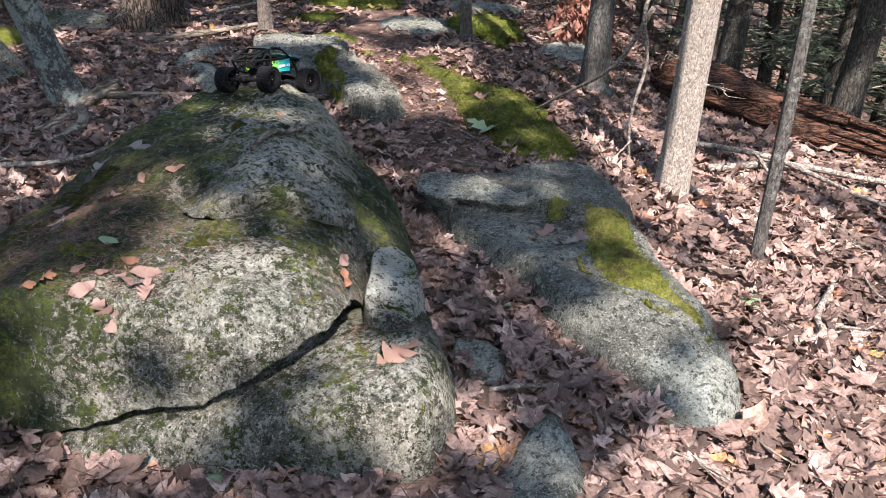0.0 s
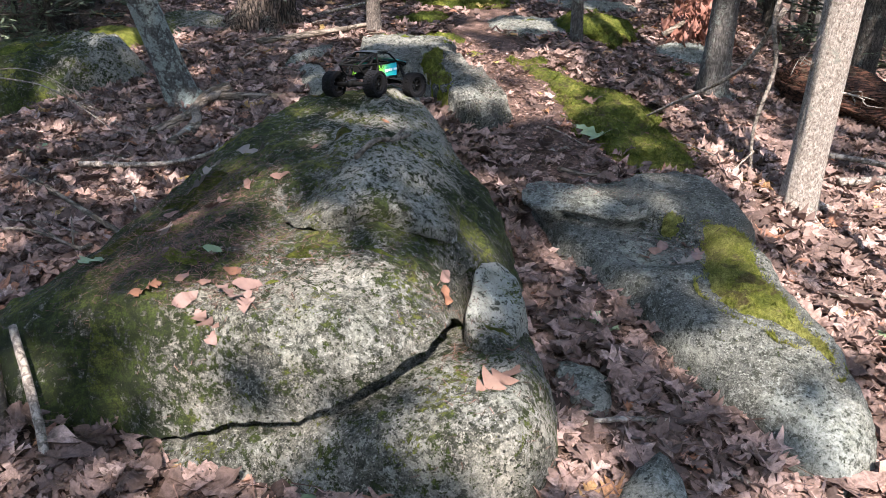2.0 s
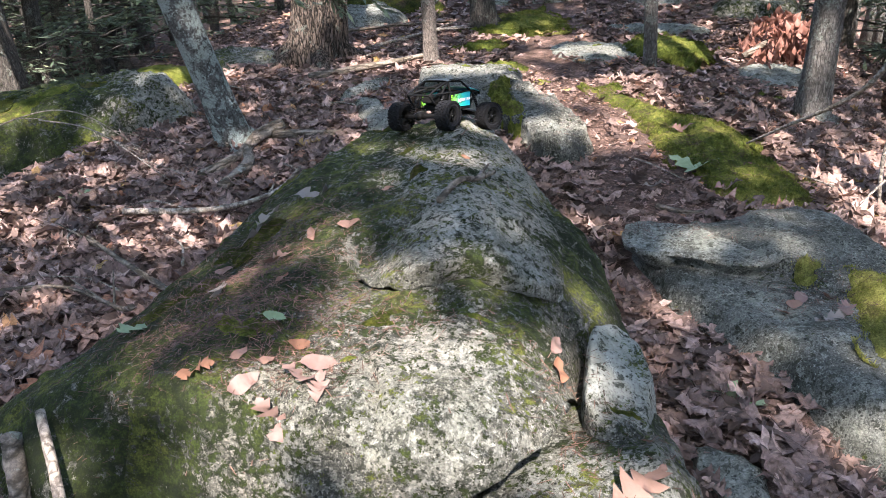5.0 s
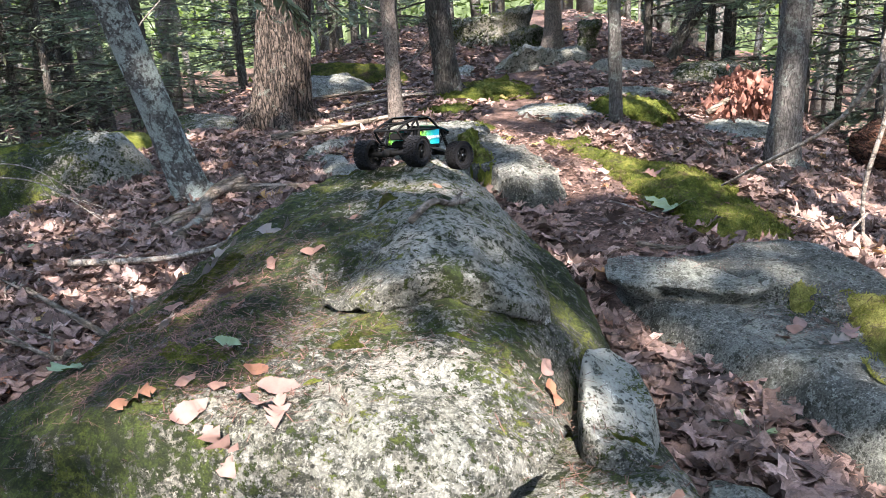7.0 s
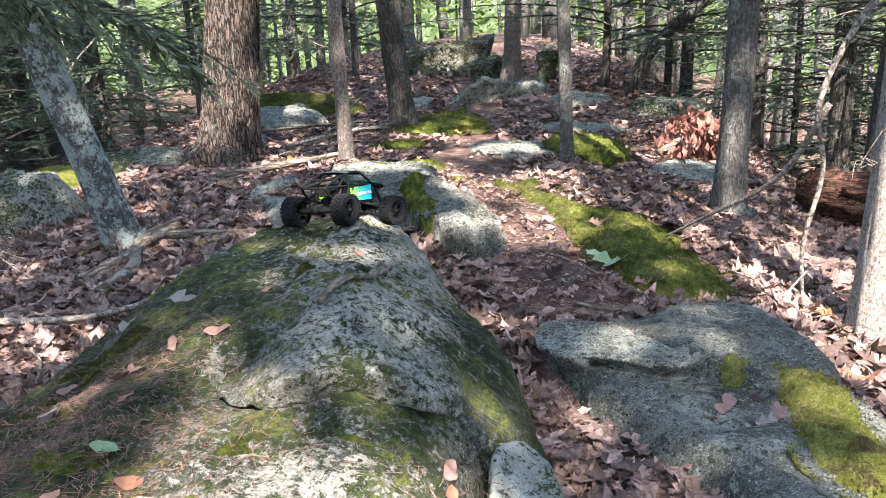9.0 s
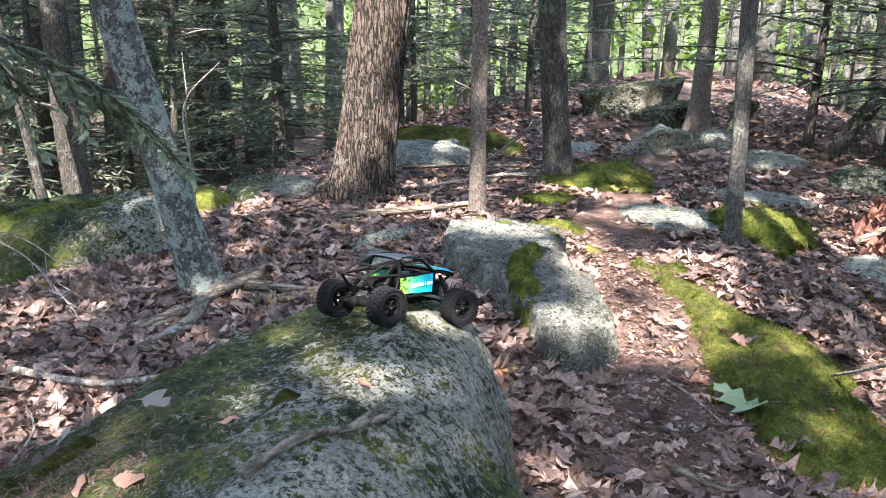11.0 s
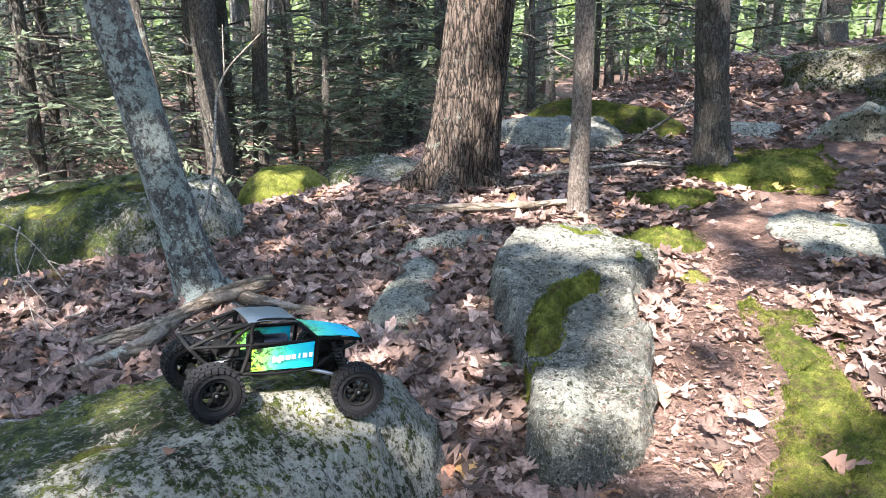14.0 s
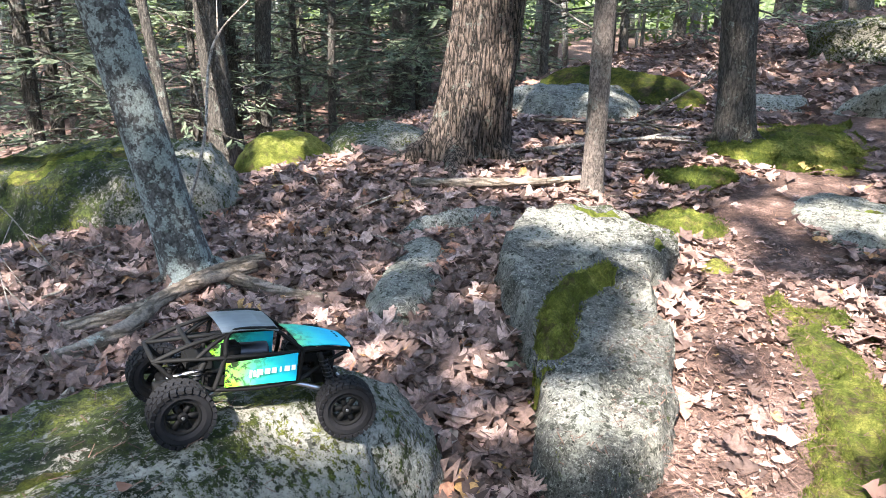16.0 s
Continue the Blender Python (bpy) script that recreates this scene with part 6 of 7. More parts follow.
# ---- sticks, logs and deadfall ----
def stick(points, r0, r1, mat, label, name="stick", forks=0, seed=0, on=True, sides=7, lump=0.15):
    pts = []
    for p in points:
        x, y = p[0], p[1]
        z = rock_height(x, y) + p[2] if on else p[2]
        pts.append((x, y, z))
    pieces = [tube(pts, (r0, r1), 26, sides, lump, seed)]
    g = np.random.default_rng(seed + 3)
    c = open_curve(pts, 26)
    for k in range(forks):
        i = int(g.integers(5, 22))
        d = c[i + 1] - c[i]
        d = d / np.linalg.norm(d) + g.normal(0, 0.5, 3) * (1, 1, 0.4)
        l = np.linalg.norm(c[-1] - c[0]) * g.uniform(0.12, 0.3)
        pieces.append(tube([c[i], c[i] + d * l * 0.5, c[i] + d * l], (r1 * 1.2, r1 * 0.4), 8, 5, 0.0, 0.0))
    v, f = merged(pieces)
    return tagged(new(name, tidy(solid(name, v, f, M[mat]))), label, "stick")


stick(((-0.512, 2.02, 0.012), (-0.482, 2.13, 0.016), (-0.455, 2.24, 0.012), (-0.425, 2.36, 0.016)), 0.0085, 0.0065, "dead_wood", "knobbly grey stick lying on the boulder", seed=1, forks=1, lump=0.12)
stick(((-1.78, 2.70, 0.03), (-1.44, 2.69, 0.05), (-1.26, 2.80, 0.06), (-1.16, 2.84, 0.05)), 0.012, 0.007, "twig", "pale fallen branch leaning on the boulder edge", seed=2, forks=2)
stick(((-1.52, 2.95, 0.02), (-1.50, 3.15, 0.03), (-1.58, 3.36, 0.04), (-1.52, 3.60, 0.05)), 0.026, 0.018, "dead_wood", "broken log at the foot of the leaning tree", name="log", seed=3, sides=10)
stick(((-1.66, 3.05, 0.02), (-1.58, 3.25, 0.03), (-1.60, 3.5, 0.045), (-1.55, 3.66, 0.05)), 0.022, 0.014, "dead_wood", "rotting branch beside the leaning tree", name="log", seed=4, sides=10)
stick(((-1.62, 3.52, 0.03), (-1.38, 3.55, 0.03), (-1.25, 3.62, 0.02)), 0.022, 0.015, "dead_wood", "short dead branch on the leaves", name="log", seed=5, sides=10)
stick(((-1.19, 1.31, 0.10), (-1.26, 1.42, 0.20), (-1.33, 1.51, 0.275)), 0.024, 0.020, "dead_wood", "broken stub of wood propped on the boulder", seed=6, sides=10, on=False)
stick(((-0.99, 1.18, 0.08), (-1.11, 1.35, 0.215), (-1.25, 1.52, 0.335)), 0.013, 0.010, "twig", "thin broken pole propped on the boulder", seed=7, on=False)
stick(((0.06, 1.50, 0.012), (0.18, 1.53, 0.02), (0.30, 1.54, 0.02)), 0.008, 0.005, "twig", "short brown stick on the leaves", seed=8)
stick(((1.02, 1.86, 0.02), (1.12, 1.90, 0.03), (1.16, 2.02, 0.03), (1.30, 2.22, 0.05)), 0.014, 0.009, "twig", "pale bent branch on the sunny leaves", seed=9)
stick(((1.15, 3.10, 0.03), (1.55, 3.25, 0.05), (1.95, 3.20, 0.06), (2.5, 3.35, 0.05)), 0.018, 0.010, "twig", "long grey branch across the leaves", seed=10, forks=4)
stick(((1.10, 3.35, 0.03), (1.45, 3.20, 0.08), (1.8, 3.0, 0.05), (2.2, 2.75, 0.04)), 0.014, 0.007, "twig", "crooked dead branch in front of the log", seed=11, forks=4)
stick(((-1.75, 4.62, 0.02), (-1.5, 4.72, 0.04), (-1.28, 4.85, 0.05), (-1.15, 5.02, 0.04)), 0.022, 0.014, "dead_wood", "root-like branch below the slim tree", seed=12, sides=9)
stick(((-1.6, 5.35, 0.02), (-1.3, 5.75, 0.05), (-1.05, 5.9, 0.05)), 0.014, 0.006, "twig", "brushwood between the trees", seed=13, forks=5)
stick(((-1.9, 5.85, 0.05), (-1.5, 5.95, 0.06), (-1.15, 6.1, 0.05)), 0.012, 0.006, "dead_wood", "brushwood heap near the oak", seed=14, forks=6)
stick(((-1.45, 6.3, 0.05), (-1.2, 6.45, 0.25), (-1.05, 6.6, 0.4)), 0.010, 0.004, "twig", "upright broken twig behind the slim tree", seed=15, forks=3)
stick(((-2.5, 3.3, 0.22), (-2.1, 3.1, 0.18), (-1.75, 2.98, 0.03)), 0.0035, 0.0018, "twig", "wiry dead twigs over the mossy boulder", seed=16, forks=5)
stick(((-2.9, 3.0, 0.22), (-2.3, 3.15, 0.25), (-1.95, 3.2, 0.06)), 0.0035, 0.0018, "twig", "dead twigs draped on the mossy boulder", seed=17, forks=5)
stick(((-1.70, 3.40, 0.02), (-1.88, 3.70, 0.32), (-2.08, 3.92, 0.62), (-1.98, 4.05, 0.80)), 0.007, 0.003, "twig", "thin bare sapling stem behind the leaning tree", seed=18, forks=2)
stick(((-1.3, 1.95, 0.03), (-1.45, 2.1, 0.04), (-1.7, 2.2, 0.03), (-1.95, 2.15, 0.03)), 0.008, 0.004, "dead_wood", "dark twigs on the leaf litter", seed=19, forks=4)
stick(((-1.35, 2.2, 0.03), (-1.6, 2.35, 0.05), (-1.85, 2.55, 0.03)), 0.010, 0.005, "dead_wood", "fallen twig among brown leaves", seed=20, forks=3)
stick(((0.42, 1.42, 0.015), (0.6, 1.34, 0.02), (0.72, 1.24, 0.02)), 0.004, 0.002, "twig", "thin twig on the leaves by the slab", seed=21, forks=1)
stick(((0.05, 2.85, 0.01), (0.14, 2.80, 0.02), (0.2, 2.83, 0.012)), 0.010, 0.005, "dead_wood", "short dark stick on the footpath", seed=22)
stick(((0.0, 3.28, 0.006), (0.07, 3.2, 0.012), (0.16, 3.08, 0.01)), 0.004, 0.002, "twig", "thin twig on the footpath", seed=23)


def fallen_twigs():
    g = np.random.default_rng(77)
    for k in range(60):
        if k < 34:
            x, y = g.uniform(-2.2, -0.95), g.uniform(2.0, 5.6)
        else:
            x, y = g.uniform(0.3, 1.6), g.uniform(1.2, 5.6)
        if bool(on_rock(np.array([x]), np.array([y]))[0]):
            continue
        a, l = g.uniform(0, 6.28), g.uniform(0.10, 0.32)
        pts = [(x + l * s * math.cos(a + 0.4 * s), y + l * s * math.sin(a + 0.4 * s), 0.018 + g.uniform(0, 0.015)) for s in (-0.5, 0.0, 0.5)]
        ob = stick(pts, g.uniform(0.0025, 0.006), 0.0015, "twig" if k % 3 else "dead_wood", "thin broken twig lying on dead leaves", name="twig", forks=int(g.integers(0, 3)), seed=400 + k, sides=5)
        tagged(ob, group="fallen twigs")


fallen_twigs()


def hanging_branch():
    v, f = merged([tube([(0.80, 3.05, 0.19), (0.77, 3.02, 0.42), (0.80, 3.0, 0.66), (0.77, 3.0, 0.86), (0.86, 3.02, 1.08), (1.05, 3.1, 1.30)], (0.006, 0.011), 36, 7, 0.1, 2.0), tube([(0.78, 3.0, 0.34), (0.72, 2.98, 0.28), (0.68, 2.97, 0.24)], (0.005, 0.002), 8, 5, 0.0, 0.0), tube([(0.80, 3.0, 0.86), (0.70, 3.1, 0.62), (0.52, 3.35, 0.42), (0.44, 3.5, 0.32)], (0.010, 0.004), 24, 6, 0.1, 4.0)])
    return tagged(new("hanging_branch", tidy(solid("hanging_branch", v, f, M["twig"]))), "pale bare branch bent down to the leaves", "branch")


hanging_branch()


def rotten_log():
    """A fallen, hollowed log with long ragged splinters."""
    root = tagged(new("rotten_log"), "fallen rotten log of crumbling reddish wood", "log")
    n, sides = 70, 36
    p = open_curve([(1.15, 4.20, 0.34), (1.55, 4.05, 0.24), (2.0, 3.88, 0.12), (2.6, 3.7, -0.03), (3.3, 3.5, -0.22)], n)
    a = np.linspace(0, 2 * math.pi, sides, endpoint=False)
    s = np.linspace(0, 1, n)[:, None]
    r = (0.125 - 0.02 * s) * (1 + 0.34 * fractal(np.cos(a)[None] * 2.5, np.sin(a)[None] * 2.5, s * 5, 3) + 0.16 * fractal(np.cos(a)[None] * 7, np.sin(a)[None] * 7, s * 3, 3)) * (0.35 + 0.65 * smooth(0.0, 0.06, s))
    v = np.stack([p[:, :1] + 0.3 * r * np.cos(a)[None], p[:, 1:2] + r * np.cos(a)[None], p[:, 2:3] + r * np.sin(a)[None]], -1).reshape(-1, 3)
    part("trunk", solid("trunk", v, quads(n, sides), M["rotten"]), root)
    g = np.random.default_rng(4)
    for k in range(9):
        x = g.uniform(1.15, 2.8)
        z = float(np.interp(x, p[:, 0], p[:, 2])) + g.uniform(-0.05, 0.14)
        y = float(np.interp(x, p[:, 0], p[:, 1])) - 0.13
        vv, ff = tube([(x, y, z), (x + 0.2, y - 0.06, z - 0.05), (x + g.uniform(0.3, 0.5), y - 0.10, z - 0.14)], (0.022, 0.006), 8, 5, 0.3, k)
        part("splinter", tidy(solid("splinter", vv, ff, M["rotten"])), root)


rotten_log()


def withered_spray():
    """A heap of withered pinkish leaves on a broken bough."""
    g = np.random.default_rng(21)
    n = 620
    p = np.stack([0.94 + g.normal(0, 0.10, n), 5.25 + g.normal(0, 0.14, n), g.uniform(0.02, 0.26, n)], -1)
    p[:, 2] = p[:, 2] * np.exp(-((p[:, 0] - 0.95) / 0.2) ** 2) + ground_z(p[:, 0], p[:, 1])
    root = tagged(new("withered_branch"), "broken bough heaped with withered pinkish leaves", "branch")
    v, f = leaf_points(2, p, g.uniform(0.035, 0.085, n), g.uniform(0, 6.28, n), g.normal(1.0, 0.4, n), g.normal(0, 0.5, n), g.normal(0.3, 0.4, n), g.normal(0.3, 0.3, n))
    part("foliage", solid("foliage", v, tri_of(f), single_leaf("rust_leaf", (0.21, 0.095, 0.07))), root)
    v, f = tube([(0.7, 5.15, 0.36), (0.9, 5.22, 0.46), (1.15, 5.3, 0.52)], (0.02, 0.008), 14, 7, 0.2, 1.0)
    part("bough", tidy(solid("bough", v, f, M["dead_wood"])), root)


withered_spray()


# ---- the model crawler ----
M["rubber"] = plain("black_rubber", (0.009, 0.009, 0.010), 0.92, 0, 0.12, 0.4, 200)
M["black"] = plain("black_plastic", (0.005, 0.005, 0.005), 0.70, 0, 0.12, 0.2, 90)
M["steel"] = plain("bright_steel", (0.32, 0.32, 0.33), 0.35, 1.0, 0.5, 0.2, 80)
M["gold"] = plain("spring_steel", (0.05, 0.05, 0.055), 0.45, 1.0, 0.5, 0.2, 80)
M["white"] = plain("white_marking", (0.75, 0.75, 0.75), 0.4, 0, 0.4, 0.05)
M["clear"] = plain("smoked_roof", (0.10, 0.115, 0.12), 0.35, 0, 0.5, 0.5, 30)


def livery(name, swap, shift):
    """Cyan body shell that runs to green, with black splatter."""
    p = Paint(name, 0.34, spec=0.4)
    at = p.tree.nodes.new("ShaderNodeSeparateXYZ")
    p.tree.links.new(p.where, at.inputs[0])
    run = p.math("ADD", p.math("ADD", p.math("MULTIPLY", at.outputs[0], swap), shift), p.math("MULTIPLY", p.noise(22, 3), 0.25))
    c = p.ramp(run, (0.10, (0.20, 0.55, 0.03)), (0.30, (0.02, 0.45, 0.38)), (0.5, (0.0, 0.36, 0.55)))
    ink = p.math("MULTIPLY", p.ramp(p.noise(70, 5, 0.7, warp=0.5), (0.50, 0.0), (0.53, 1.0)), p.ramp(run, (0.12, 1.0), (0.36, 0.0)))
    return p.color(p.mix(ink, c, (0.01, 0.01, 0.01))).mat


M["shell_side"] = livery("painted_side_shell", 3.2, -0.30)
M["shell_hood"] = livery("painted_hood_shell", 4.0, -0.74)


def lathe(profile, sides=40):
    """Turned about y: rows of (y, r), closed to a ring."""
    a = np.linspace(0, 2 * math.pi, sides, endpoint=False)
    p = np.asarray(profile, float)
    v = np.stack([p[:, 1:2] * np.cos(a)[None], p[:, :1] + 0 * a[None], p[:, 1:2] * np.sin(a)[None]], -1).reshape(-1, 3)
    f = quads(len(p), sides)
    last = (len(p) - 1) * sides
    j = np.arange(sides)
    return v, np.vstack([f, np.stack([last + j, last + (j + 1) % sides, (j + 1) % sides, j], -1)])


def box(size, at, bevel=0.002):
    bm = bmesh.new()
    bmesh.ops.create_cube(bm, size=1.0)
    bmesh.ops.scale(bm, vec=size, verts=bm.verts)
    bmesh.ops.translate(bm, vec=at, verts=bm.verts)
    if bevel:
        bmesh.ops.bevel(bm, geom=bm.edges[:], offset=bevel, segments=2, affect="EDGES")
    return bm


def sheet(points, thick, mat, name):
    """A thin panel over a grid of points (rows of equal length)."""
    p = np.asarray(points, float)
    rows, cols = p.shape[:2]
    me = solid(name, p.reshape(-1, 3), quads(rows, cols, False), mat)
    bm = bmesh.new()
    bm.from_mesh(me)
    bmesh.ops.solidify(bm, geom=bm.faces[:], thickness=thick)
    bm.to_mesh(me)
    bm.free()
    me.polygons.foreach_set("use_smooth", np.zeros(len(me.polygons), bool))
    return me


WHEELBASE, TRACK, WHEEL_R, WHEEL_W = 0.285, 0.20, 0.050, 0.045


def wheel(root, x, y, z, steer, side):
    hub = part("wheel", None, root)
    h, r = WHEEL_W / 2, WHEEL_R
    tread = [lathe([(-h * 0.75, r * 0.58), (-h, r * 0.70), (-h * 0.98, r * 0.86), (-h * 0.8, r * 0.95), (0, r * 0.965), (h * 0.8, r * 0.95), (h * 0.98, r * 0.86), (h, r * 0.70), (h * 0.75, r * 0.58)], 44)]
    for k in range(26):
        for row, (yy, w) in enumerate(((-h * 0.82, 0.013), (-h * 0.28, 0.011), (h * 0.28, 0.011), (h * 0.82, 0.013))):
            a = 2 * math.pi * (k + 0.5 * (row % 2)) / 26
            bm = box((0.0095, w, 0.006), (0, 0, 0), 0.0)
            v = np.array([q.co[:] for q in bm.verts])
            f = np.array([[q.index for q in face.verts] for face in bm.faces])
            bm.free()
            v = v @ np.array(Matrix.Rotation(0.3 * (1 if row % 2 else -1), 3, "Z")).T
            v[:, 1] += yy
            v[:, 2] += r * (0.955 if row in (0, 3) else 0.975)
            tread.append((v @ np.array(Matrix.Rotation(a, 3, "Y")).T, f))
    v, f = merged(tread)
    tyre_me = solid("tyre", v, f, M["rubber"], flat=True)
    rim = [lathe([(-h * 0.75, r * 0.60), (-h * 0.8, r * 0.52), (-h * 0.4, r * 0.48), (h * 0.4, r * 0.48), (h * 0.8, r * 0.52), (h * 0.75, r * 0.60)], 36), lathe([(h * 0.35, r * 0.16), (h * 0.75, r * 0.16), (h * 0.75, 0.002), (h * 0.35, 0.002)], 16)]
    for k in range(6):
        bm = box((r * 0.42, h * 0.25, 0.010), (r * 0.30, h * 0.42, 0), 0.001)
        v = np.array([q.co[:] for q in bm.verts])
        bm.faces.ensure_lookup_table()
        f = np.array([[q.index for q in (list(face.verts) + [face.verts[-1]])[:4]] for face in bm.faces if len(face.verts) in (3, 4)])
        bm.free()
        rim.append((v @ np.array(Matrix.Rotation(math.pi / 3 * k, 3, "Y")).T, f))
    v, f = merged(rim)
    rim_me = tidy(solid("rim", v, f, M["black"]))
    v, f = merged([lathe([(h * 0.74, 0.003), (h * 0.82, 0.003), (h * 0.82, 0.0004), (h * 0.74, 0.0004)], 6)])
    for me, name in ((tyre_me, "tyre"), (rim_me, "rim"), (solid("hub_nut", v, f, M["steel"]), "hub_nut")):
        part(name, me, hub)
    hub.matrix_basis = pose(x, y, z, 0, 0, steer) @ Matrix.Diagonal((1, side, 1, 1))
    return hub


def rod(points, r, mat, sides=7, n=None):
    v, f = tube(points, (r, r), n or max(6, 5 * len(points)), sides)
    return tidy(solid("rod", v, f, mat))


def crawler(m):
    root = tagged(new("model_crawler"), "black and cyan radio-controlled rock crawler with knobbly tyres", "toy car")
    t, w = TRACK / 2, WHEELBASE
    for x, y, z, steer, side in ((0, -t, 0.005, 0, -1), (0, t, -0.004, 0, 1), (w, -t, -0.014, -14, -1), (w, t, 0.014, -14, 1)):
        wheel(root, x, y, z, steer, side)
    for x, tip in ((0, -0.004), (w, 0.011)):
        v, f = merged([tube([(x, -t + 0.02, -tip), (x, 0, 0), (x, t - 0.02, tip)], (0.0085, 0.0085), 8, 10), tube([(x - 0.022, 0.012, 0), (x, 0.012, 0.002), (x + 0.022, 0.012, 0)], (0.014, 0.014), 6, 12)])
        part("axle", tidy(solid("axle", v, f, M["black"])), root)
    part("tie_rod", rod([(w + 0.022, -t + 0.03, -0.004), (w + 0.022, 0, 0.006), (w + 0.022, t - 0.03, 0.016)], 0.003, M["steel"]), root)
    for y in (-1, 1):
        part("suspension_link", rod([(0.0, 0.062 * y, -0.004), (0.06, 0.05 * y, 0.012), (0.12, 0.034 * y, 0.022)], 0.0042, M["steel"]), root)
        part("suspension_link", rod([(w, 0.062 * y, -0.004), (w - 0.06, 0.05 * y, 0.012), (w - 0.12, 0.034 * y, 0.022)], 0.0042, M["steel"]), root)
        for x, top in ((0.012, 0.045), (w - 0.012, w - 0.04)):
            shock = part("shock", rod([(x, 0.064 * y, 0.006), ((x + top) / 2, 0.058 * y, 0.045), (top, 0.052 * y, 0.086)], 0.0055, M["black"], 9), root)
            p = np.linspace(0, 1, 60)
            s = np.stack([x + (top - x) * (0.1 + 0.6 * p) + 0.0085 * np.cos(p * 44), 0.064 * y - 0.012 * y * p + 0.0085 * np.sin(p * 44), 0.008 + 0.08 * (0.1 + 0.7 * p)], -1)
            vv, ff = tube(s, (0.0014, 0.0014), 120, 5)
            part("spring", tidy(solid("spring", vv, ff, M["gold"])), shock, "coiled steel spring")
    # tub and drivetrain
    part("chassis", bm_mesh("chassis", box((0.19, 0.075, 0.03), (0.145, 0, 0.034), 0.006), M["black"], True), root)
    part("skid_plate", bm_mesh("skid_plate", box((0.12, 0.062, 0.006), (0.145, 0, 0.016), 0.002), M["black"], True), root)
    part("motor", rod([(0.10, 0.0, 0.062), (0.13, 0, 0.062), (0.165, 0.0, 0.062)], 0.018, M["gold"], 16), root)
    part("battery", bm_mesh("battery", box((0.06, 0.045, 0.024), (0.235, 0, 0.062), 0.004), M["black"], True), root)
    part("receiver_box", bm_mesh("receiver_box", box((0.045, 0.05, 0.028), (0.045, 0, 0.066), 0.004), M["black"], True), root)
    part("servo", bm_mesh("servo", box((0.04, 0.02, 0.036), (w - 0.01, 0.0, 0.03), 0.002), M["black"], True), root)
    part("driver_seat", bm_mesh("driver_seat", box((0.03, 0.03, 0.05), (0.095, -0.022, 0.085), 0.006), M["black"], True), root)
    # cage
    r = 0.0042
    half, top_h = 0.062, 0.142
    for y in (-1, 1):
        runs = (
            [(-0.035, 0.045 * y, 0.088), (0.03, 0.055 * y, 0.092), (0.075, half * y, 0.094), (0.205, half * y, 0.096)],
            [(0.06, half * y, 0.028), (0.13, half * y, 0.024), (0.205, half * y, 0.030)],
            [(0.075, half * y, 0.094), (0.085, 0.05 * y, top_h), (0.15, 0.05 * y, top_h + 0.004), (0.165, 0.05 * y, top_h - 0.002), (0.21, half * y, 0.10)],
            [(-0.035, 0.045 * y, 0.088), (0.02, 0.047 * y, 0.118), (0.085, 0.05 * y, top_h)],
            [(-0.035, 0.045 * y, 0.088), (0.0, 0.05 * y, 0.05), (0.06, half * y, 0.028)],
            [(0.06, half * y, 0.028), (0.068, half * y, 0.06), (0.075, half * y, 0.094)],
            [(0.205, half * y, 0.030), (0.208, half * y, 0.06), (0.21, half * y, 0.10)],
            [(0.21, half * y, 0.10), (0.265, 0.045 * y, 0.092), (0.304, 0.037 * y, 0.084)],
            [(0.205, half * y, 0.030), (0.26, 0.04 * y, 0.055), (0.304, 0.037 * y, 0.078)],
            [(0.03, 0.055 * y, 0.092), (0.055, 0.052 * y, 0.118), (0.085, 0.05 * y, top_h)],
        )
        for run in runs:
            part("cage_tube", rod(run, r, M["black"]), root)
    for a, b in (((-0.035, -0.045, 0.088), (-0.035, 0.045, 0.088)), ((0.085, -0.05, top_h), (0.085, 0.05, top_h)), ((0.165, -0.05, top_h - 0.002), (0.165, 0.05, top_h - 0.002)), ((0.304, -0.037, 0.084), (0.304, 0.037, 0.084)), ((0.02, -0.047, 0.118), (0.02, 0.047, 0.118)), ((0.085, -0.05, top_h), (-0.035, 0.045, 0.088))):
        part("cage_tube", rod([a, tuple((p + q) / 2 for p, q in zip(a, b)), b], r, M["black"]), root)
    # shell panels
    s = np.linspace(-1, 1, 7)
    hood = [[(x, hw * k, z - 0.006 * abs(k) ** 3) for k in s] for x, hw, z in ((0.205, 0.060, 0.112), (0.235, 0.056, 0.110), (0.262, 0.050, 0.107), (0.292, 0.045, 0.101), (0.308, 0.043, 0.096))]
    lip = [[(x, hw * k, z - 0.006 * abs(k) ** 3) for k in s] for x, hw, z in ((0.3085, 0.0435, 0.0965), (0.313, 0.043, 0.091), (0.312, 0.042, 0.082))]
    part("hood_lip", sheet(lip, 0.0025, M["black"], "hood_lip"), root, "black rolled front edge of the hood")
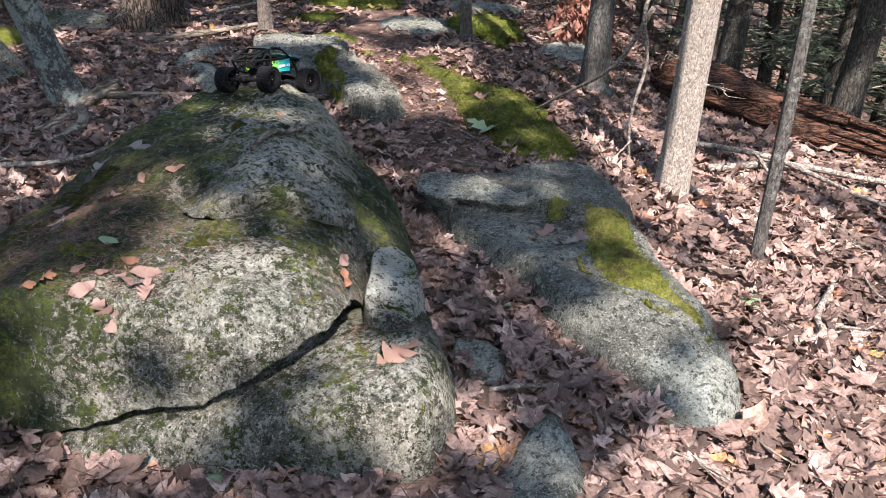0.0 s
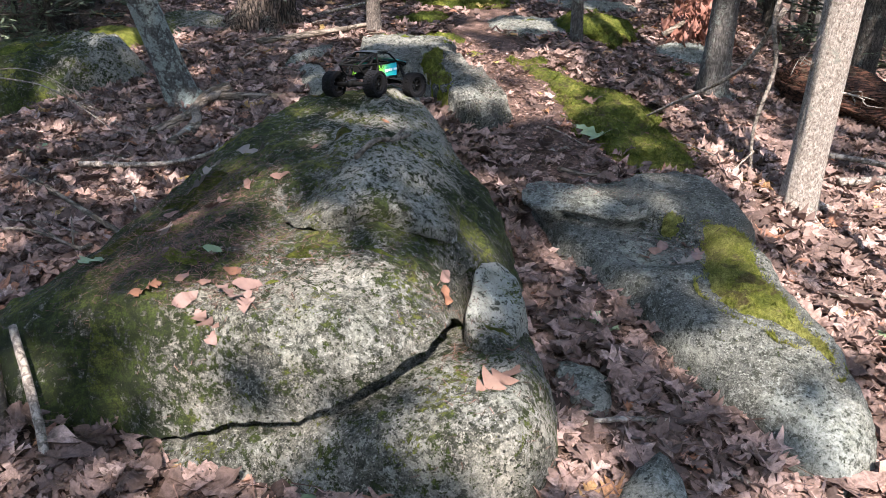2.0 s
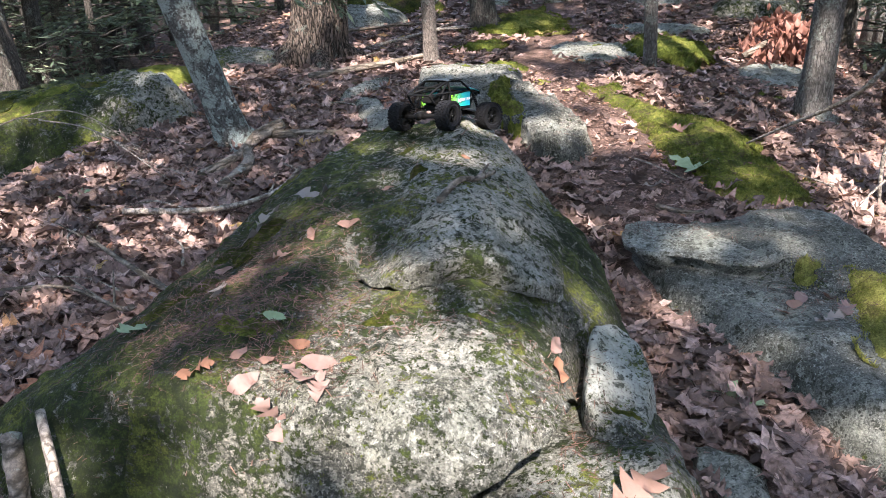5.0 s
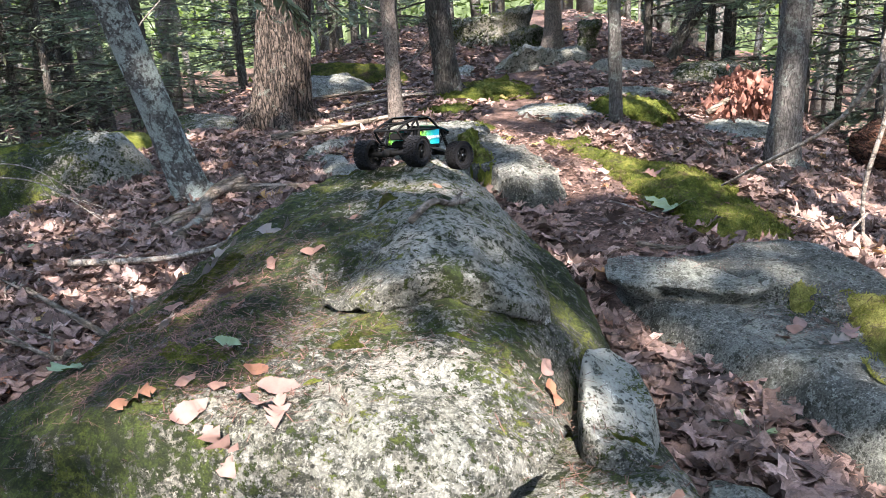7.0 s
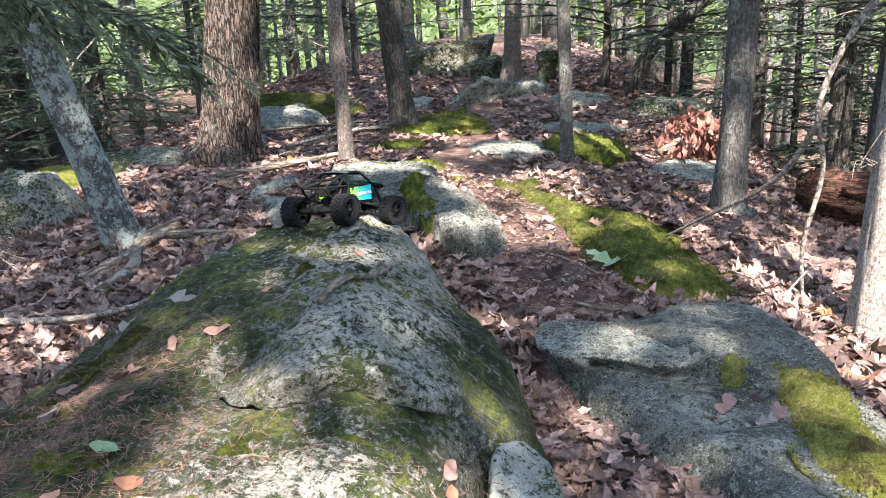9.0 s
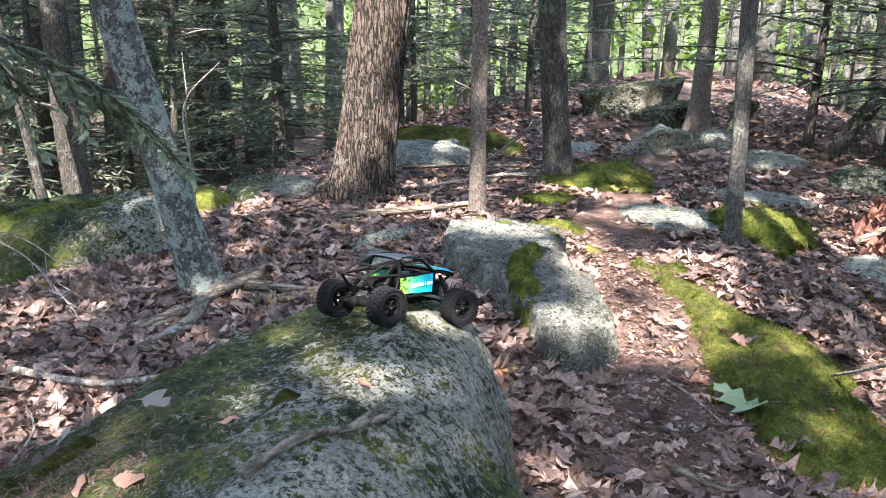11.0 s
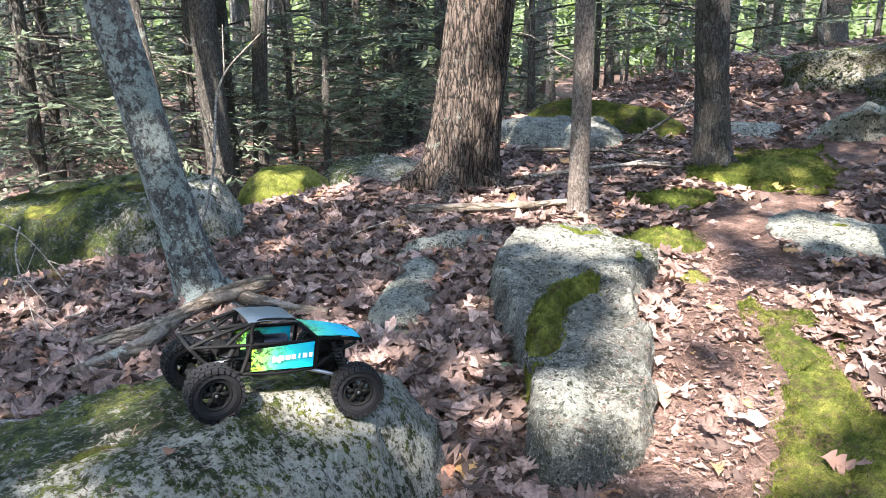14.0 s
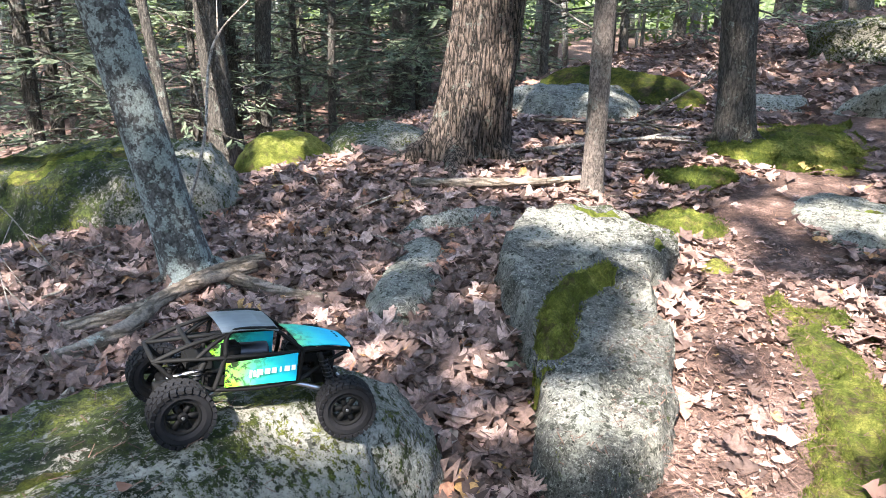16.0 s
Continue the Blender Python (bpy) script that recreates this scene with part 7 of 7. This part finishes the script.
    part("hood", sheet(hood, 0.0025, M["shell_hood"], "hood"), root, "glossy cyan hood with black splatter")
    roof = [[(x, 0.054 * k, z - 0.004 * abs(k) ** 3) for k in s] for x, z in ((0.07, top_h + 0.004), (0.10, top_h + 0.0075), (0.14, top_h + 0.0075), (0.166, top_h + 0.003))]
    part("roof", sheet(roof, 0.002, M["clear"], "roof"), root, "smoked dark roof panel")
    for y in (-1, 1):
        u = np.linspace(0, 1, 5)
        door = [[(0.076 + (0.200 - 0.076) * k, (half + 0.006) * y, lo + (hi - lo) * q) for k, lo, hi in zip(u, 0.034 + 0.002 * u, 0.084 + 0.012 * u)] for q in (0, 0.5, 1)]
        panel = part("side_panel", sheet(door, 0.0025, M["shell_side"], "side_panel"), root, "cyan and green painted side panel with white lettering shapes")
        for k, wdt in enumerate((0.007, 0.009, 0.008, 0.003, 0.009, 0.007)):
            mark = box((wdt, 0.001, 0.011), (0.135 + 0.0115 * k, (half + 0.0085) * y, 0.062 + 0.0009 * k), 0.0)
            part("marking", bm_mesh("marking", mark, M["white"], True), panel)
        for k in range(3):
            mark = box((0.004, 0.001, 0.016 - 0.004 * (k == 1)), (0.118 + 0.006 * k, (half + 0.0085) * y, 0.060), 0.0)
            part("marking", bm_mesh("marking", mark, M["white"], True), panel)
    for k in range(3):
        part("marking", bm_mesh("marking", box((0.010, 0.008, 0.001), (0.290, -0.012 + 0.012 * k, 0.1030), 0.0), M["black"], True), root)
    for y in (-1, 1):
        part("headlight", bm_mesh("headlight", box((0.006, 0.012, 0.010), (0.305, 0.026 * y, 0.080), 0.002), M["black"], True), root)
    for ob in root.children:
        if ob.name.split(".")[0] not in ("wheel", "axle", "tie_rod", "suspension_link", "skid_plate", "servo", "motor"):
            ob.matrix_basis = Matrix.Diagonal((1, 1, 0.84, 1))
    root.matrix_basis = m
    return root


crawler(pose(-0.695, 2.775, 0.616, 0, 0, 67) @ pose(0, 0, 0, -4, 9.5, 0) @ Matrix.Scale(0.905, 4))
